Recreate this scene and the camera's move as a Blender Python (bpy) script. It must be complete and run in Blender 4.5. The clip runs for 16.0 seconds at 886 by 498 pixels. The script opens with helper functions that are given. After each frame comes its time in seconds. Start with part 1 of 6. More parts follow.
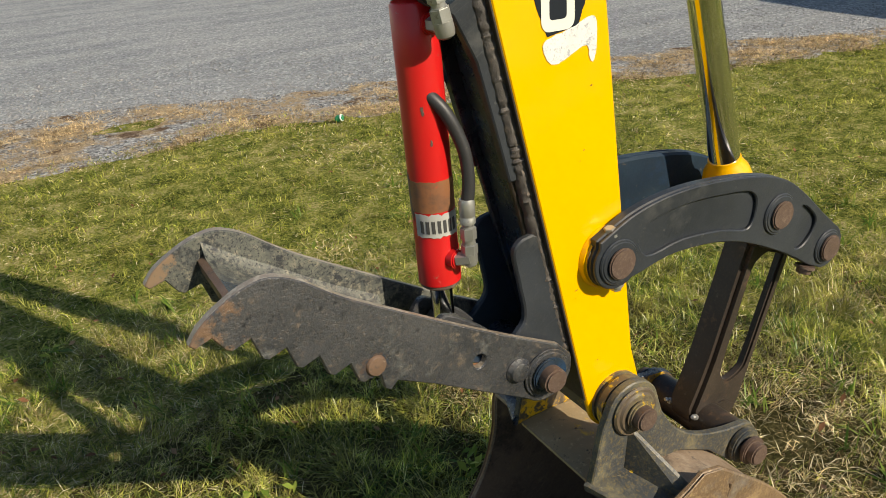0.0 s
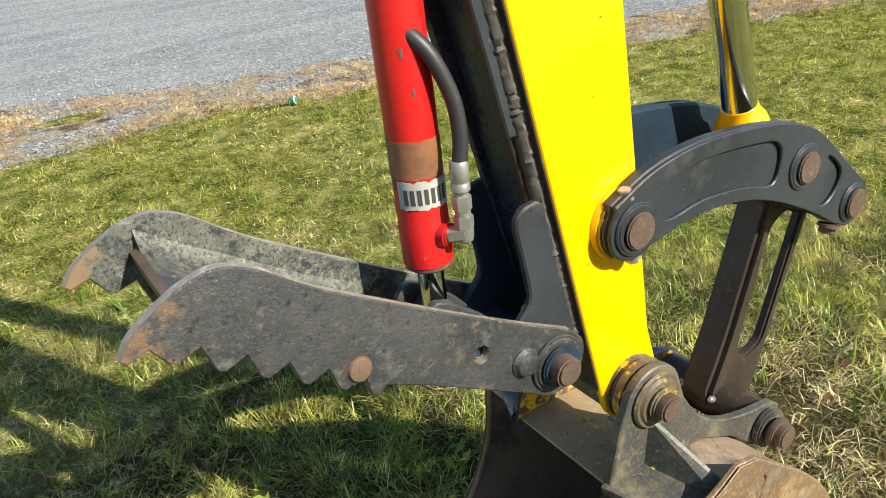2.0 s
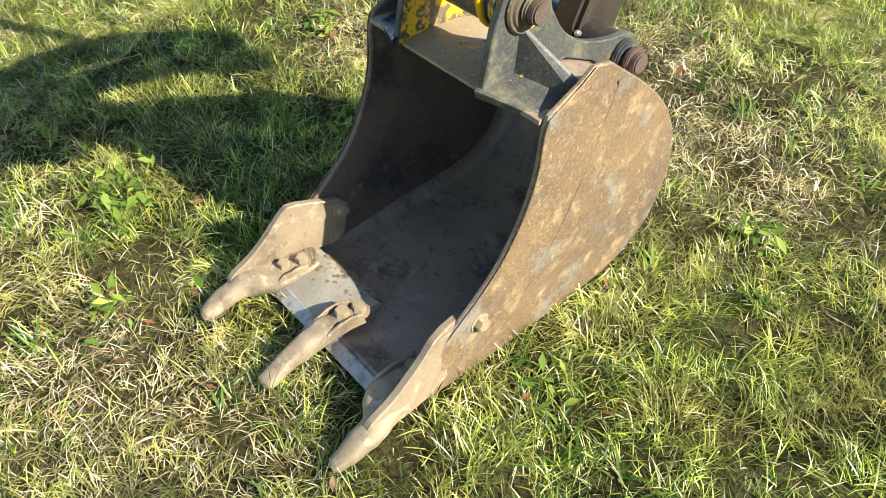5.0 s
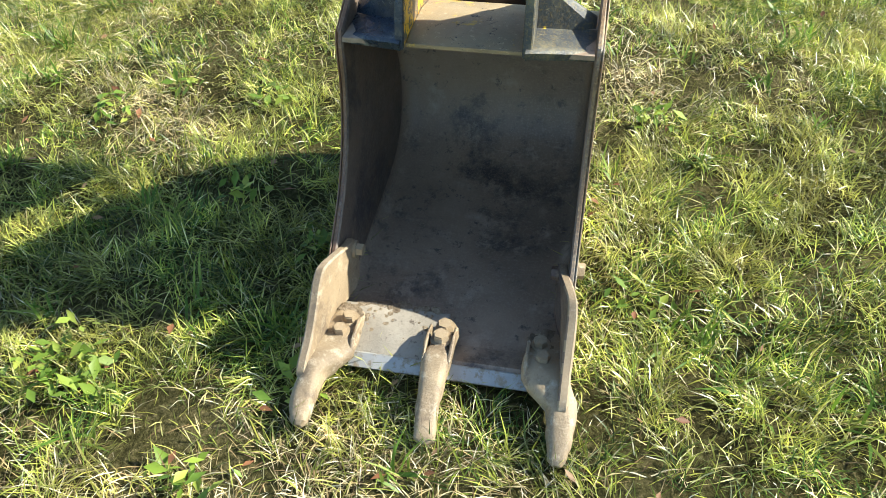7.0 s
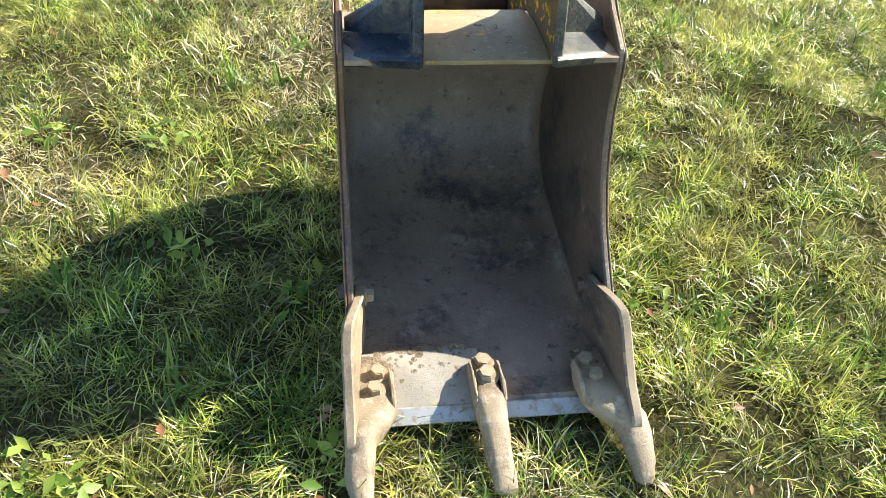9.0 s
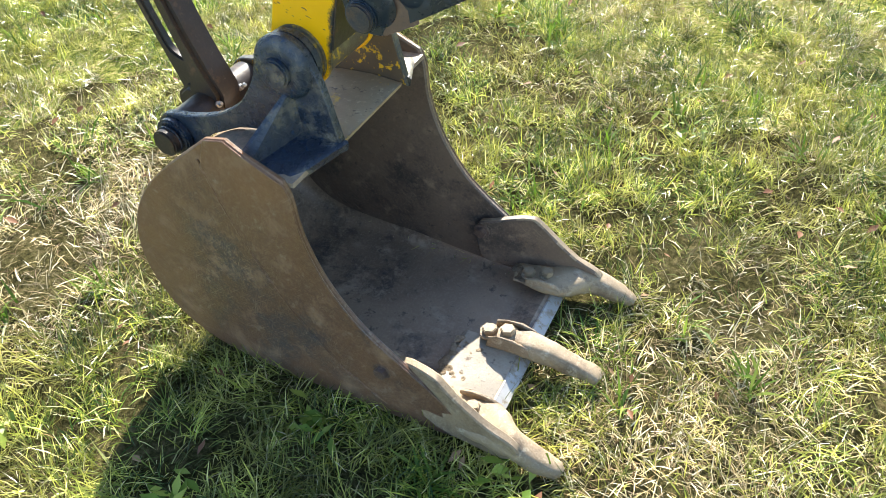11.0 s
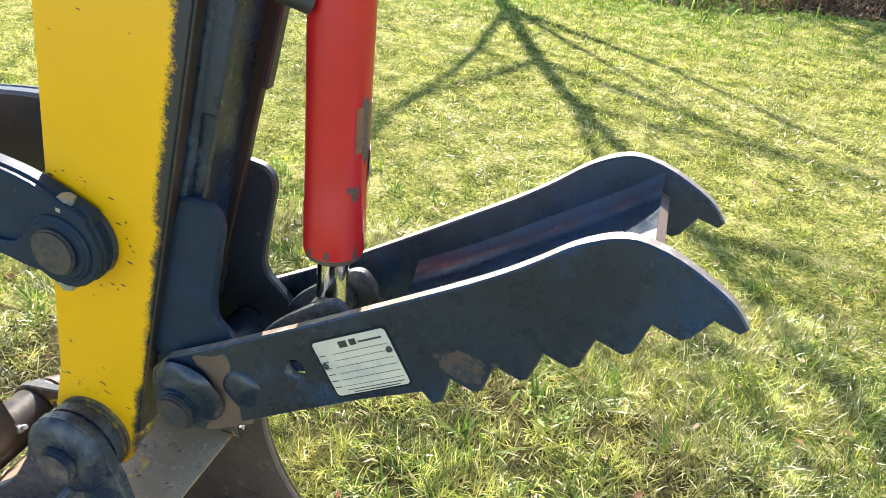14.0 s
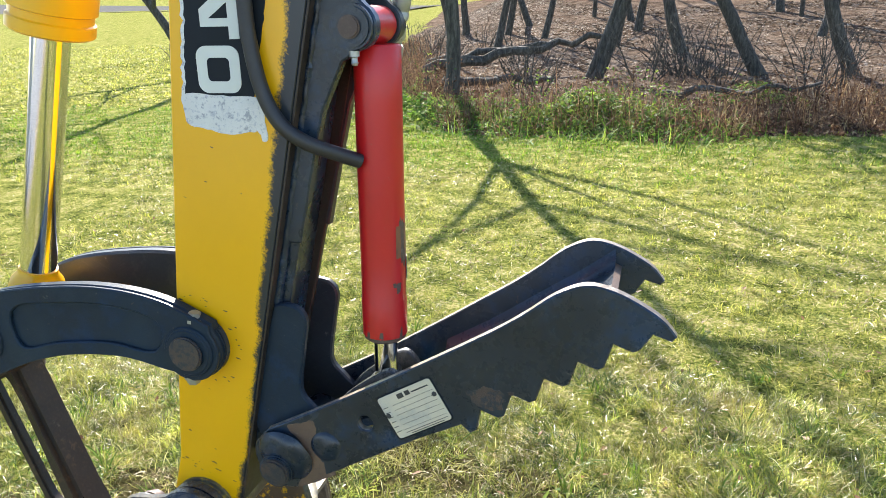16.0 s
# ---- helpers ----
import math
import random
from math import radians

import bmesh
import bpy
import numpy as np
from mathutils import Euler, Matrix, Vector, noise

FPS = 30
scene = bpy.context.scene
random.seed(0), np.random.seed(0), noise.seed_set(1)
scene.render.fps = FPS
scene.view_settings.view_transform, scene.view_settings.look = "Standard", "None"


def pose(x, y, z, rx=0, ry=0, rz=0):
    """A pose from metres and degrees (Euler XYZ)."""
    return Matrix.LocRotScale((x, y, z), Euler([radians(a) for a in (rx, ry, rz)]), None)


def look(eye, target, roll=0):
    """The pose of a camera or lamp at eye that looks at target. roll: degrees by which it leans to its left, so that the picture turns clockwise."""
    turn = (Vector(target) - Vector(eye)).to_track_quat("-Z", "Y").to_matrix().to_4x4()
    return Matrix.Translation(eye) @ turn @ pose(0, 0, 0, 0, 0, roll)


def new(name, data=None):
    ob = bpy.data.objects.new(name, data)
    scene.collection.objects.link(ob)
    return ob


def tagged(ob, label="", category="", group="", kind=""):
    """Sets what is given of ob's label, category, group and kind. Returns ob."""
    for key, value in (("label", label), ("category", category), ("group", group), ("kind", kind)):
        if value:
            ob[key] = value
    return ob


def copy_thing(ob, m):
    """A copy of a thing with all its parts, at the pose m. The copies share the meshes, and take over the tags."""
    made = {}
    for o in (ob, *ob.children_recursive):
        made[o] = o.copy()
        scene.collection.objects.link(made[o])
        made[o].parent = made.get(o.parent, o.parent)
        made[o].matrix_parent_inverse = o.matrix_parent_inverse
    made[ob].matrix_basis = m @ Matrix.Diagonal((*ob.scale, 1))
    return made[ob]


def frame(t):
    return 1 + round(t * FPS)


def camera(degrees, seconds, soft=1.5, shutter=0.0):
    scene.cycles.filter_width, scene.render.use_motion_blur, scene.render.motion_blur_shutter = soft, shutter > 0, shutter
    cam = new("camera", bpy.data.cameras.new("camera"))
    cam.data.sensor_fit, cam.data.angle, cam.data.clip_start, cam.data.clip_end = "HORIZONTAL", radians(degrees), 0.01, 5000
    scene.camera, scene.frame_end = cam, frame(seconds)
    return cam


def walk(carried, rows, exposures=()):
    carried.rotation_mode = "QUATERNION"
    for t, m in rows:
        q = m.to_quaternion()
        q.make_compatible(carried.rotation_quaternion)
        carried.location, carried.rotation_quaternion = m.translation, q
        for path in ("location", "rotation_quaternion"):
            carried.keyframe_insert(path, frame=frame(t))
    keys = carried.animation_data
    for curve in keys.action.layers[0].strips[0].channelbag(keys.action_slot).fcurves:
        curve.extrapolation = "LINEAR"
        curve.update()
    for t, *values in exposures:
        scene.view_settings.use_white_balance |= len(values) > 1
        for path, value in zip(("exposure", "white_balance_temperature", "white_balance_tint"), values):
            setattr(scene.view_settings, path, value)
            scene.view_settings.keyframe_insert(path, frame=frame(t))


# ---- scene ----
cam = camera(60.2, 16.0, soft=0.5)
PATH = [
    (0, (-0.662, -0.826, 1.341), (0.187, 0.78, 0.504), -4.5),
    (0.5, (-0.7, -0.807, 1.337), (0.201, 0.781, 0.52), -4.8),
    (1, (-0.707, -0.791, 1.336), (0.251, 0.785, 0.562), -4.7),
    (1.5, (-0.699, -0.771, 1.328), (0.282, 0.786, 0.545), -5.1),
    (2, (-0.619, -0.677, 1.263), (0.304, 0.862, 0.379), -6.1),
    (2.5, (-0.522, -0.555, 1.199), (0.305, 0.925, 0.138), -6.6),
    (3, (-0.564, -0.529, 1.159), (0.335, 0.735, -0.103), -4.9),
    (3.5, (-0.664, -0.571, 1.136), (0.35, 0.521, -0.198), -2.0),
    (4, (-0.693, -0.705, 1.121), (0.29, 0.36, -0.257), -1.3),
    (4.5, (-0.724, -0.785, 1.131), (0.208, 0.282, -0.281), -1.0),
    (5, (-0.735, -0.804, 1.133), (0.188, 0.267, -0.282), -0.5),
    (5.2, (-0.736, -0.804, 1.134), (0.174, 0.255, -0.298), -0.5),
    (7.3, (-1.153, -0.125, 1.079), (0.281, 0.089, -0.298), -2.4),
    (7.5, (-1.172, -0.106, 1.075), (0.273, 0.073, -0.297), -2.2),
    (8, (-1.188, -0.081, 1.07), (0.283, 0.04, -0.28), -0.5),
    (8.5, (-1.161, -0.009, 1.052), (0.32, -0.006, -0.292), 0.4),
    (9, (-1.004, 0.216, 1.037), (0.425, -0.043, -0.338), 4.6),
    (9.5, (-0.757, 0.402, 1.130), (0.396, -0.272, -0.358), 7.3),
    (10, (-0.69, 0.643, 1.148), (0.204, -0.446, -0.268), 3.0),
    (10.2, (-0.706, 0.726, 1.153), (0.169, -0.421, -0.233), 0.2),
    (12.3, (-0.42, 0.914, 1.131), (0.089, -0.491, -0.198), -1.1),
    (12.5, (-0.407, 0.898, 1.136), (0.157, -0.562, -0.109), -1.4),
    (13, (-0.406, 0.776, 1.179), (0.242, -0.811, 0.149), 0.9),
    (13.5, (-0.432, 0.607, 1.173), (0.096, -1.037, 0.162), 5.5),
    (14, (-0.492, 0.59, 1.234), (-0.059, -1.102, 0.259), 5.5),
    (14.5, (-0.545, 0.75, 1.258), (-0.08, -1.026, 0.464), 2.5),
    (15, (-0.561, 0.926, 1.283), (-0.082, -0.898, 0.618), 0.7),
    (15.5, (-0.563, 0.939, 1.286), (-0.055, -0.9, 0.685), -0.6),
    (16, (-0.562, 0.866, 1.274), (-0.038, -0.966, 0.669), -1.3),
]
EXPOSURES = [(0, .38, 7450, 9), (0.5, .70, 7250, 8), (1.5, 0.92, 6900, 6), (2.5, 1.04, 6850, 6), (3.5, 1.18, 6500, 6), (5, 1.47, 6450, 5), (7.5, 1.65, 6350, 3), (8.5, 1.7, 6350, 4), (9.5, 2.06, 6450, 7), (10.2, 2.08, 6500, 8), (12.5, 2.08, 6550, 10), (13.5, 2.16, 6500, 11), (15, 2.01, 6500, 12), (16, 1.86, 6500, 12)]
walk(cam, [(t, look(eye, target, roll)) for t, eye, target, roll in PATH], EXPOSURES)

# ---- world, sun ----
SUN = Vector((0.52, -1.40, 1.0)).normalized()
world = bpy.data.worlds.new("sky")
scene.world = world
world.use_nodes = True
wn = world.node_tree.nodes
sky = wn.new("ShaderNodeTexSky")
sky.sky_type = "NISHITA"
sky.sun_disc = False
sky.dust_density, sky.ozone_density = 0.4, 2.0
sky.sun_elevation = math.asin(SUN.z)
sky.sun_rotation = math.atan2(SUN.x, SUN.y)
wn["Background"].inputs["Strength"].default_value = 0.103
world.node_tree.links.new(sky.outputs[0], wn["Background"].inputs["Color"])
sun_data = bpy.data.lights.new("sun", "SUN")
sun_data.energy, sun_data.angle, sun_data.color = 4.7, radians(0.53), (1.0, 0.93, 0.82)
sun = new("sun", sun_data)
sun.matrix_world = look(SUN * 30, (0, 0, 0))


# ---- materials ----
def nodes_of(name):
    m = bpy.data.materials.new(name)
    m.use_nodes = True
    nt = m.node_tree
    return m, nt.nodes, nt.links, nt.nodes["Principled BSDF"]


def coords(nd, ln, space="Object"):
    return nd.new("ShaderNodeTexCoord").outputs[space]


def noise_tex(nd, ln, vec, scale, detail=6, rough=0.6, stretch=None, tilt=0):
    if stretch:
        if tilt:
            tr = nd.new("ShaderNodeMapping")
            tr.inputs["Rotation"].default_value = (0, radians(tilt), 0)
            ln.new(vec, tr.inputs["Vector"])
            vec = tr.outputs[0]
        mp = nd.new("ShaderNodeMapping")
        mp.inputs["Scale"].default_value = stretch
        ln.new(vec, mp.inputs["Vector"])
        vec = mp.outputs[0]
    n = nd.new("ShaderNodeTexNoise")
    n.inputs["Scale"].default_value, n.inputs["Detail"].default_value, n.inputs["Roughness"].default_value = scale, detail, rough
    ln.new(vec, n.inputs["Vector"])
    return n.outputs["Fac"]


def ramp(nd, ln, fac, stops, const=False):
    r = nd.new("ShaderNodeValToRGB")
    el = r.color_ramp.elements
    while len(el) < len(stops):
        el.new(0.5)
    for e, (p, c) in zip(el, stops):
        e.position, e.color = p, (*c, 1) if len(c) == 3 else c
    if const:
        r.color_ramp.interpolation = "CONSTANT"
    ln.new(fac, r.inputs[0])
    return r.outputs["Color"]


def grey(nd, ln, fac, lo, hi):
    return ramp(nd, ln, fac, [(lo, (0, 0, 0)), (hi, (1, 1, 1))])


def blend(nd, ln, fac, a, b):
    m = nd.new("ShaderNodeMix")
    m.data_type = "RGBA"
    for sock, v in ((m.inputs[0], fac), (m.inputs[6], a), (m.inputs[7], b)):
        if isinstance(v, (int, float)):
            sock.default_value = v
        elif isinstance(v, tuple):
            sock.default_value = (*v, 1)
        else:
            ln.new(v, sock)
    return m.outputs[2]


def bumped(nd, ln, bsdf, height, strength, distance=0.002):
    b = nd.new("ShaderNodeBump")
    b.inputs["Strength"].default_value, b.inputs["Distance"].default_value = strength, distance
    ln.new(height, b.inputs["Height"])
    ln.new(b.outputs[0], bsdf.inputs["Normal"])


def steel(name, a, b, wear, wear_at=(0.58, 0.66), dirt=None, dirt_at=(0.55, 0.7), rough=(0.35, 0.6), metal=0.0, scale=14, scratch=0.0, scratch_col=(0.5, 0.48, 0.45), bump=0.25, coat=0.0, spec=0.5, tilt=(0, 0), speck=0.0, spots=None, spots_at=(0.60, 0.66), end=None, scratch_at=(0.61, 0.70), spray=None):
    """Painted or bare steel: two tones, worn patches, dirt and fine scratches."""
    m, nd, ln, bs = nodes_of(name)
    v = coords(nd, ln)
    big = noise_tex(nd, ln, v, scale * 0.45)
    mid = noise_tex(nd, ln, v, scale * 2.2, 8, 0.7)
    fine = noise_tex(nd, ln, v, scale * 14, 4, 0.7)
    col = blend(nd, ln, grey(nd, ln, big, 0.35, 0.65), a, b)
    if dirt:
        col = blend(nd, ln, grey(nd, ln, noise_tex(nd, ln, v, scale * 0.9, 9, 0.72), *dirt_at), col, dirt)
    if scratch:
        s1 = grey(nd, ln, noise_tex(nd, ln, v, 9, 4, 0.6, (2.5, 2.5, 60), tilt[0]), *scratch_at)
        s2 = grey(nd, ln, noise_tex(nd, ln, v, 11, 4, 0.6, (3.5, 3.5, 75), tilt[1]), *scratch_at)
        s = nd.new("ShaderNodeMath")
        s.operation = "MAXIMUM"
        ln.new(s1, s.inputs[0])
        ln.new(s2, s.inputs[1])
        k = nd.new("ShaderNodeMath")
        k.operation = "MULTIPLY"
        ln.new(s.outputs[0], k.inputs[0])
        ln.new(ramp(nd, ln, noise_tex(nd, ln, v, 5, 4, 0.6), [(0.36, (0.15 * scratch,) * 3), (0.62, (scratch,) * 3)]), k.inputs[1])
        col = blend(nd, ln, k.outputs[0], col, scratch_col)
    if speck:
        k = nd.new("ShaderNodeMath")
        k.operation = "MULTIPLY"
        ln.new(grey(nd, ln, noise_tex(nd, ln, v, 210, 3, 0.6), 0.50, 0.66), k.inputs[0])
        k.inputs[1].default_value = speck
        col = blend(nd, ln, k.outputs[0], col, wear)
    if wear:
        col = blend(nd, ln, grey(nd, ln, mid, *wear_at), col, wear)
    if spots:
        col = blend(nd, ln, grey(nd, ln, noise_tex(nd, ln, v, scale * 5.5, 5, 0.75), *spots_at), col, spots)
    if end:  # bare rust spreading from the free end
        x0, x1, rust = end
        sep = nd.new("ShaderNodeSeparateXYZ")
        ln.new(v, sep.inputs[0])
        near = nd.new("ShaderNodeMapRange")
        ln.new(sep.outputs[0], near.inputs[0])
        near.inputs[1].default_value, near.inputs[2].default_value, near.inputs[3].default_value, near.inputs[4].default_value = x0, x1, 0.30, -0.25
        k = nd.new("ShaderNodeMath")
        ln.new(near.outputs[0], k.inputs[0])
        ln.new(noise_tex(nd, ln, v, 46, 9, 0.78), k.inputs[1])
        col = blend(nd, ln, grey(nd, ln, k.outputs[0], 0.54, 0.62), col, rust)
    if spray:  # black overspray fading out from the rear edge of the arm
        def maths(op, p, q):
            k = nd.new("ShaderNodeMath")
            k.operation = op
            for sock, val in zip(k.inputs, (p, q)):
                if isinstance(val, float):
                    sock.default_value = val
                else:
                    ln.new(val, sock)
            return k.outputs[0]
        sep = nd.new("ShaderNodeSeparateXYZ")
        ln.new(v, sep.inputs[0])
        reach = nd.new("ShaderNodeMapRange")
        ln.new(sep.outputs[2], reach.inputs[0])
        reach.inputs[1].default_value, reach.inputs[2].default_value, reach.inputs[3].default_value, reach.inputs[4].default_value = 0.78, 1.21, 0.002, 0.019
        d = maths("SUBTRACT", maths("ADD", sep.outputs[0], maths("MULTIPLY", sep.outputs[2], 0.233)), 0.11345)
        d = maths("SUBTRACT", d, reach.outputs[0])
        d = maths("ADD", d, maths("MULTIPLY", maths("SUBTRACT", noise_tex(nd, ln, v, 420, 3, 0.7), 0.5), 0.016))
        d = maths("ADD", d, maths("MULTIPLY", maths("SUBTRACT", noise_tex(nd, ln, v, 34, 5, 0.65), 0.5), 0.026))
        veil = nd.new("ShaderNodeMapRange")
        ln.new(d, veil.inputs[0])
        veil.inputs[1].default_value, veil.inputs[2].default_value, veil.inputs[3].default_value, veil.inputs[4].default_value = -0.0015, 0.0060, 1.0, 0.0
        col = blend(nd, ln, veil.outputs[0], col, spray)
    ln.new(col, bs.inputs["Base Color"])
    r = nd.new("ShaderNodeMapRange")
    ln.new(mid, r.inputs[0])
    r.inputs[1].default_value, r.inputs[2].default_value, r.inputs[3].default_value, r.inputs[4].default_value = 0.3, 0.7, rough[0], rough[1]
    ln.new(r.outputs[0], bs.inputs["Roughness"])
    bs.inputs["Metallic"].default_value = metal
    bs.inputs["Coat Weight"].default_value = coat
    bs.inputs["Coat Roughness"].default_value = 0.15
    bs.inputs["Specular IOR Level"].default_value = spec
    bumped(nd, ln, bs, blend(nd, ln, 0.5, mid, fine), bump)
    return m


def soil(name, stops, scale, bump, fine=60.0):
    m, nd, ln, bs = nodes_of(name)
    v = coords(nd, ln)
    n1 = noise_tex(nd, ln, v, scale, 9, 0.68)
    n2 = noise_tex(nd, ln, v, fine, 6, 0.75)
    c = ramp(nd, ln, blend(nd, ln, 0.55, n1, n2), stops)
    ln.new(c, bs.inputs["Base Color"])
    bs.inputs["Roughness"].default_value = 0.9
    bs.inputs["Specular IOR Level"].default_value = 0.0
    bumped(nd, ln, bs, n2, bump, 0.02)
    return m


YELLOW = steel("yellow_paint", (0.83, 0.435, 0.001), (0.79, 0.405, 0.001), (0.10, 0.045, 0.02), (0.745, 0.76), rough=(0.28, 0.4), scale=9, bump=0.06, coat=0.15, scratch=0.12, scratch_col=(0.60, 0.36, 0.03), tilt=(70, -20))
YELLOW_SPRAYED = steel("oversprayed_yellow_paint", (0.83, 0.435, 0.001), (0.79, 0.405, 0.001), (0.10, 0.045, 0.02), (0.745, 0.76), rough=(0.28, 0.4), scale=9, bump=0.06, coat=0.15, scratch=0.12, scratch_col=(0.60, 0.36, 0.03), tilt=(70, -20), spray=(0.014, 0.020, 0.030))
YELLOW_WORN = steel("worn_yellow_paint", (0.060, 0.046, 0.034), (0.10, 0.075, 0.050), (0.60, 0.36, 0.01), (0.56, 0.59), rough=(0.4, 0.65), scale=20, bump=0.3)
YELLOW_CHIPPED = steel("chipped_yellow_paint", (0.12, 0.09, 0.058), (0.17, 0.125, 0.080), (0.74, 0.42, 0.010), (0.46, 0.53), rough=(0.35, 0.6), scale=11, bump=0.3, spots=(0.085, 0.065, 0.046), spots_at=(0.53, 0.58))
# Sunlit tone of the thumb paint, under real specks, scratches and tip rust.
BLACK_THUMB = steel("sunlit_worn_black_paint", (0.058, 0.060, 0.064), (0.022, 0.025, 0.030), (0.120, 0.098, 0.078), (0.59, 0.68), dirt=(0.120, 0.124, 0.120), dirt_at=(0.55, 0.70), rough=(0.18, 0.44), scratch=0.22, scratch_col=(0.19, 0.185, 0.17), scale=19, bump=1.3, tilt=(24, 8), speck=0.30, spots=(0.020, 0.021, 0.024), spots_at=(0.585, 0.66), end=(-0.62, -0.44, (0.15, 0.095, 0.062)))
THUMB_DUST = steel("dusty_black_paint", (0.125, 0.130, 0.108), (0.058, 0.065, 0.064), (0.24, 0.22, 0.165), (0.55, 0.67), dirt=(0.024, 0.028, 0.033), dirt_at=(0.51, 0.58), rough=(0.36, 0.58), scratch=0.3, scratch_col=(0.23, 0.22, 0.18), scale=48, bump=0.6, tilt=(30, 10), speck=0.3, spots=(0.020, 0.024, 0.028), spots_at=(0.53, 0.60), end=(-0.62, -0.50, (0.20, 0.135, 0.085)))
# Worn bare steel, with the sun's glint on upward edges put into its tone.
THUMB_RIM = steel("sunlit_worn_bare_edge", (0.34, 0.28, 0.22), (0.20, 0.16, 0.125), (0.46, 0.41, 0.34), (0.50, 0.62), rough=(0.30, 0.48), metal=0.3, scale=30, bump=0.4)
# Shaded-side black: bluish sky reflection put into the base, beside real blue mottling.
BLACK_SKYLIT = steel("skylit_black_paint", (0.010, 0.017, 0.028), (0.022, 0.036, 0.054), (0.110, 0.075, 0.053), (0.665, 0.72), dirt=(0.012, 0.038, 0.084), dirt_at=(0.52, 0.66), rough=(0.16, 0.42), scale=15, bump=0.22, scratch=0.25, scratch_col=(0.09, 0.10, 0.11), tilt=(20, -60), spots=(0.085, 0.085, 0.085), spots_at=(0.63, 0.72), spec=0.5)
# Shaded copy of the link paint: darker, with skylight blue put into the base.
LINK_SHADED = steel("shaded_charcoal_paint", (0.016, 0.032, 0.051), (0.009, 0.017, 0.029), (0.10, 0.080, 0.065), (0.65, 0.72), dirt=(0.013, 0.033, 0.068), dirt_at=(0.54, 0.68), rough=(0.36, 0.60), scale=17, bump=0.4, scratch=0.2, scratch_col=(0.11, 0.115, 0.12), tilt=(30, -30), spots=(0.080, 0.080, 0.078), spots_at=(0.64, 0.72), spec=0.22)
# Sunlit copy of the same charcoal: lighter and neutral, with real dust over it.
LINK_SUNLIT = steel("sunlit_dusty_charcoal_paint", (0.036, 0.042, 0.051), (0.019, 0.023, 0.029), (0.10, 0.088, 0.076), (0.66, 0.76), dirt=(0.066, 0.069, 0.070), dirt_at=(0.56, 0.76), rough=(0.30, 0.50), scale=14, bump=0.3, scratch=0.24, scratch_col=(0.15, 0.155, 0.155), tilt=(30, -30), speck=0.08, spots=(0.12, 0.115, 0.105), spots_at=(0.64, 0.73), spec=0.4)
# Shaded ear: darkness and reflected sky blue put into the base, chips are real.
EAR_SHADED = steel("shaded_chipped_black_paint", (0.008, 0.014, 0.026), (0.018, 0.032, 0.054), (0.30, 0.20, 0.025), (0.685, 0.70), dirt=(0.105, 0.098, 0.082), dirt_at=(0.53, 0.64), rough=(0.16, 0.42), scale=27, bump=0.8, scratch=0.6, scratch_col=(0.18, 0.175, 0.15), tilt=(60, -30), spots=(0.012, 0.042, 0.105), spots_at=(0.58, 0.66), spec=0.5)
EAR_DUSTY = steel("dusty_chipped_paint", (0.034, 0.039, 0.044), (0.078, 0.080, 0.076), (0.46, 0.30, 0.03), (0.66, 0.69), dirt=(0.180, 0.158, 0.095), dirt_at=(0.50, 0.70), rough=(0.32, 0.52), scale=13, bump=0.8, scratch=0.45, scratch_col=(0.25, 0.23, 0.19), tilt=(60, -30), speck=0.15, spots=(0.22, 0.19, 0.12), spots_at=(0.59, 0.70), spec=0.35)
RUST_DARK = steel("dull_rust_patch", (0.078, 0.052, 0.040), (0.038, 0.036, 0.038), (0.024, 0.030, 0.040), (0.49, 0.55), rough=(0.36, 0.56), scale=44, bump=0.6, speck=0.15, spots=(0.115, 0.082, 0.060), spots_at=(0.60, 0.67))
BUCKET = steel("rusty_bucket_steel", (0.195, 0.122, 0.066), (0.092, 0.064, 0.046), (0.330, 0.232, 0.120), (0.54, 0.68), dirt=(0.205, 0.185, 0.160), dirt_at=(0.53, 0.66), rough=(0.34, 0.60), scale=10, scratch=0.50, scratch_col=(0.45, 0.345, 0.205), bump=1.8, tilt=(30, 22), speck=0.55, spots=(0.42, 0.30, 0.155), spots_at=(0.60, 0.68), scratch_at=(0.60, 0.69))
BUCKET_BROWN = steel("dark_brown_bucket_steel", (0.165, 0.082, 0.041), (0.075, 0.043, 0.029), (0.240, 0.152, 0.090), (0.52, 0.70), dirt=(0.046, 0.042, 0.045), dirt_at=(0.54, 0.68), rough=(0.34, 0.58), scale=6, scratch=0.55, scratch_col=(0.34, 0.26, 0.18), bump=1.2, tilt=(-38, -70), speck=0.35, spots=(0.21, 0.155, 0.11), spots_at=(0.58, 0.70), scratch_at=(0.60, 0.70))
HUB = steel("worn_hub", (0.115, 0.085, 0.055), (0.075, 0.060, 0.048), (0.52, 0.33, 0.02), (0.545, 0.60), dirt=(0.19, 0.165, 0.09), dirt_at=(0.52, 0.66), rough=(0.35, 0.6), scale=20, bump=0.5)
TOP_PLATE = steel("flaking_top_plate", (0.34, 0.262, 0.155), (0.21, 0.160, 0.100), (0.05, 0.046, 0.043), (0.60, 0.66), dirt=(0.52, 0.35, 0.05), dirt_at=(0.60, 0.66), rough=(0.45, 0.7), scale=20, bump=0.5, spots=(0.42, 0.34, 0.215), spots_at=(0.58, 0.66))
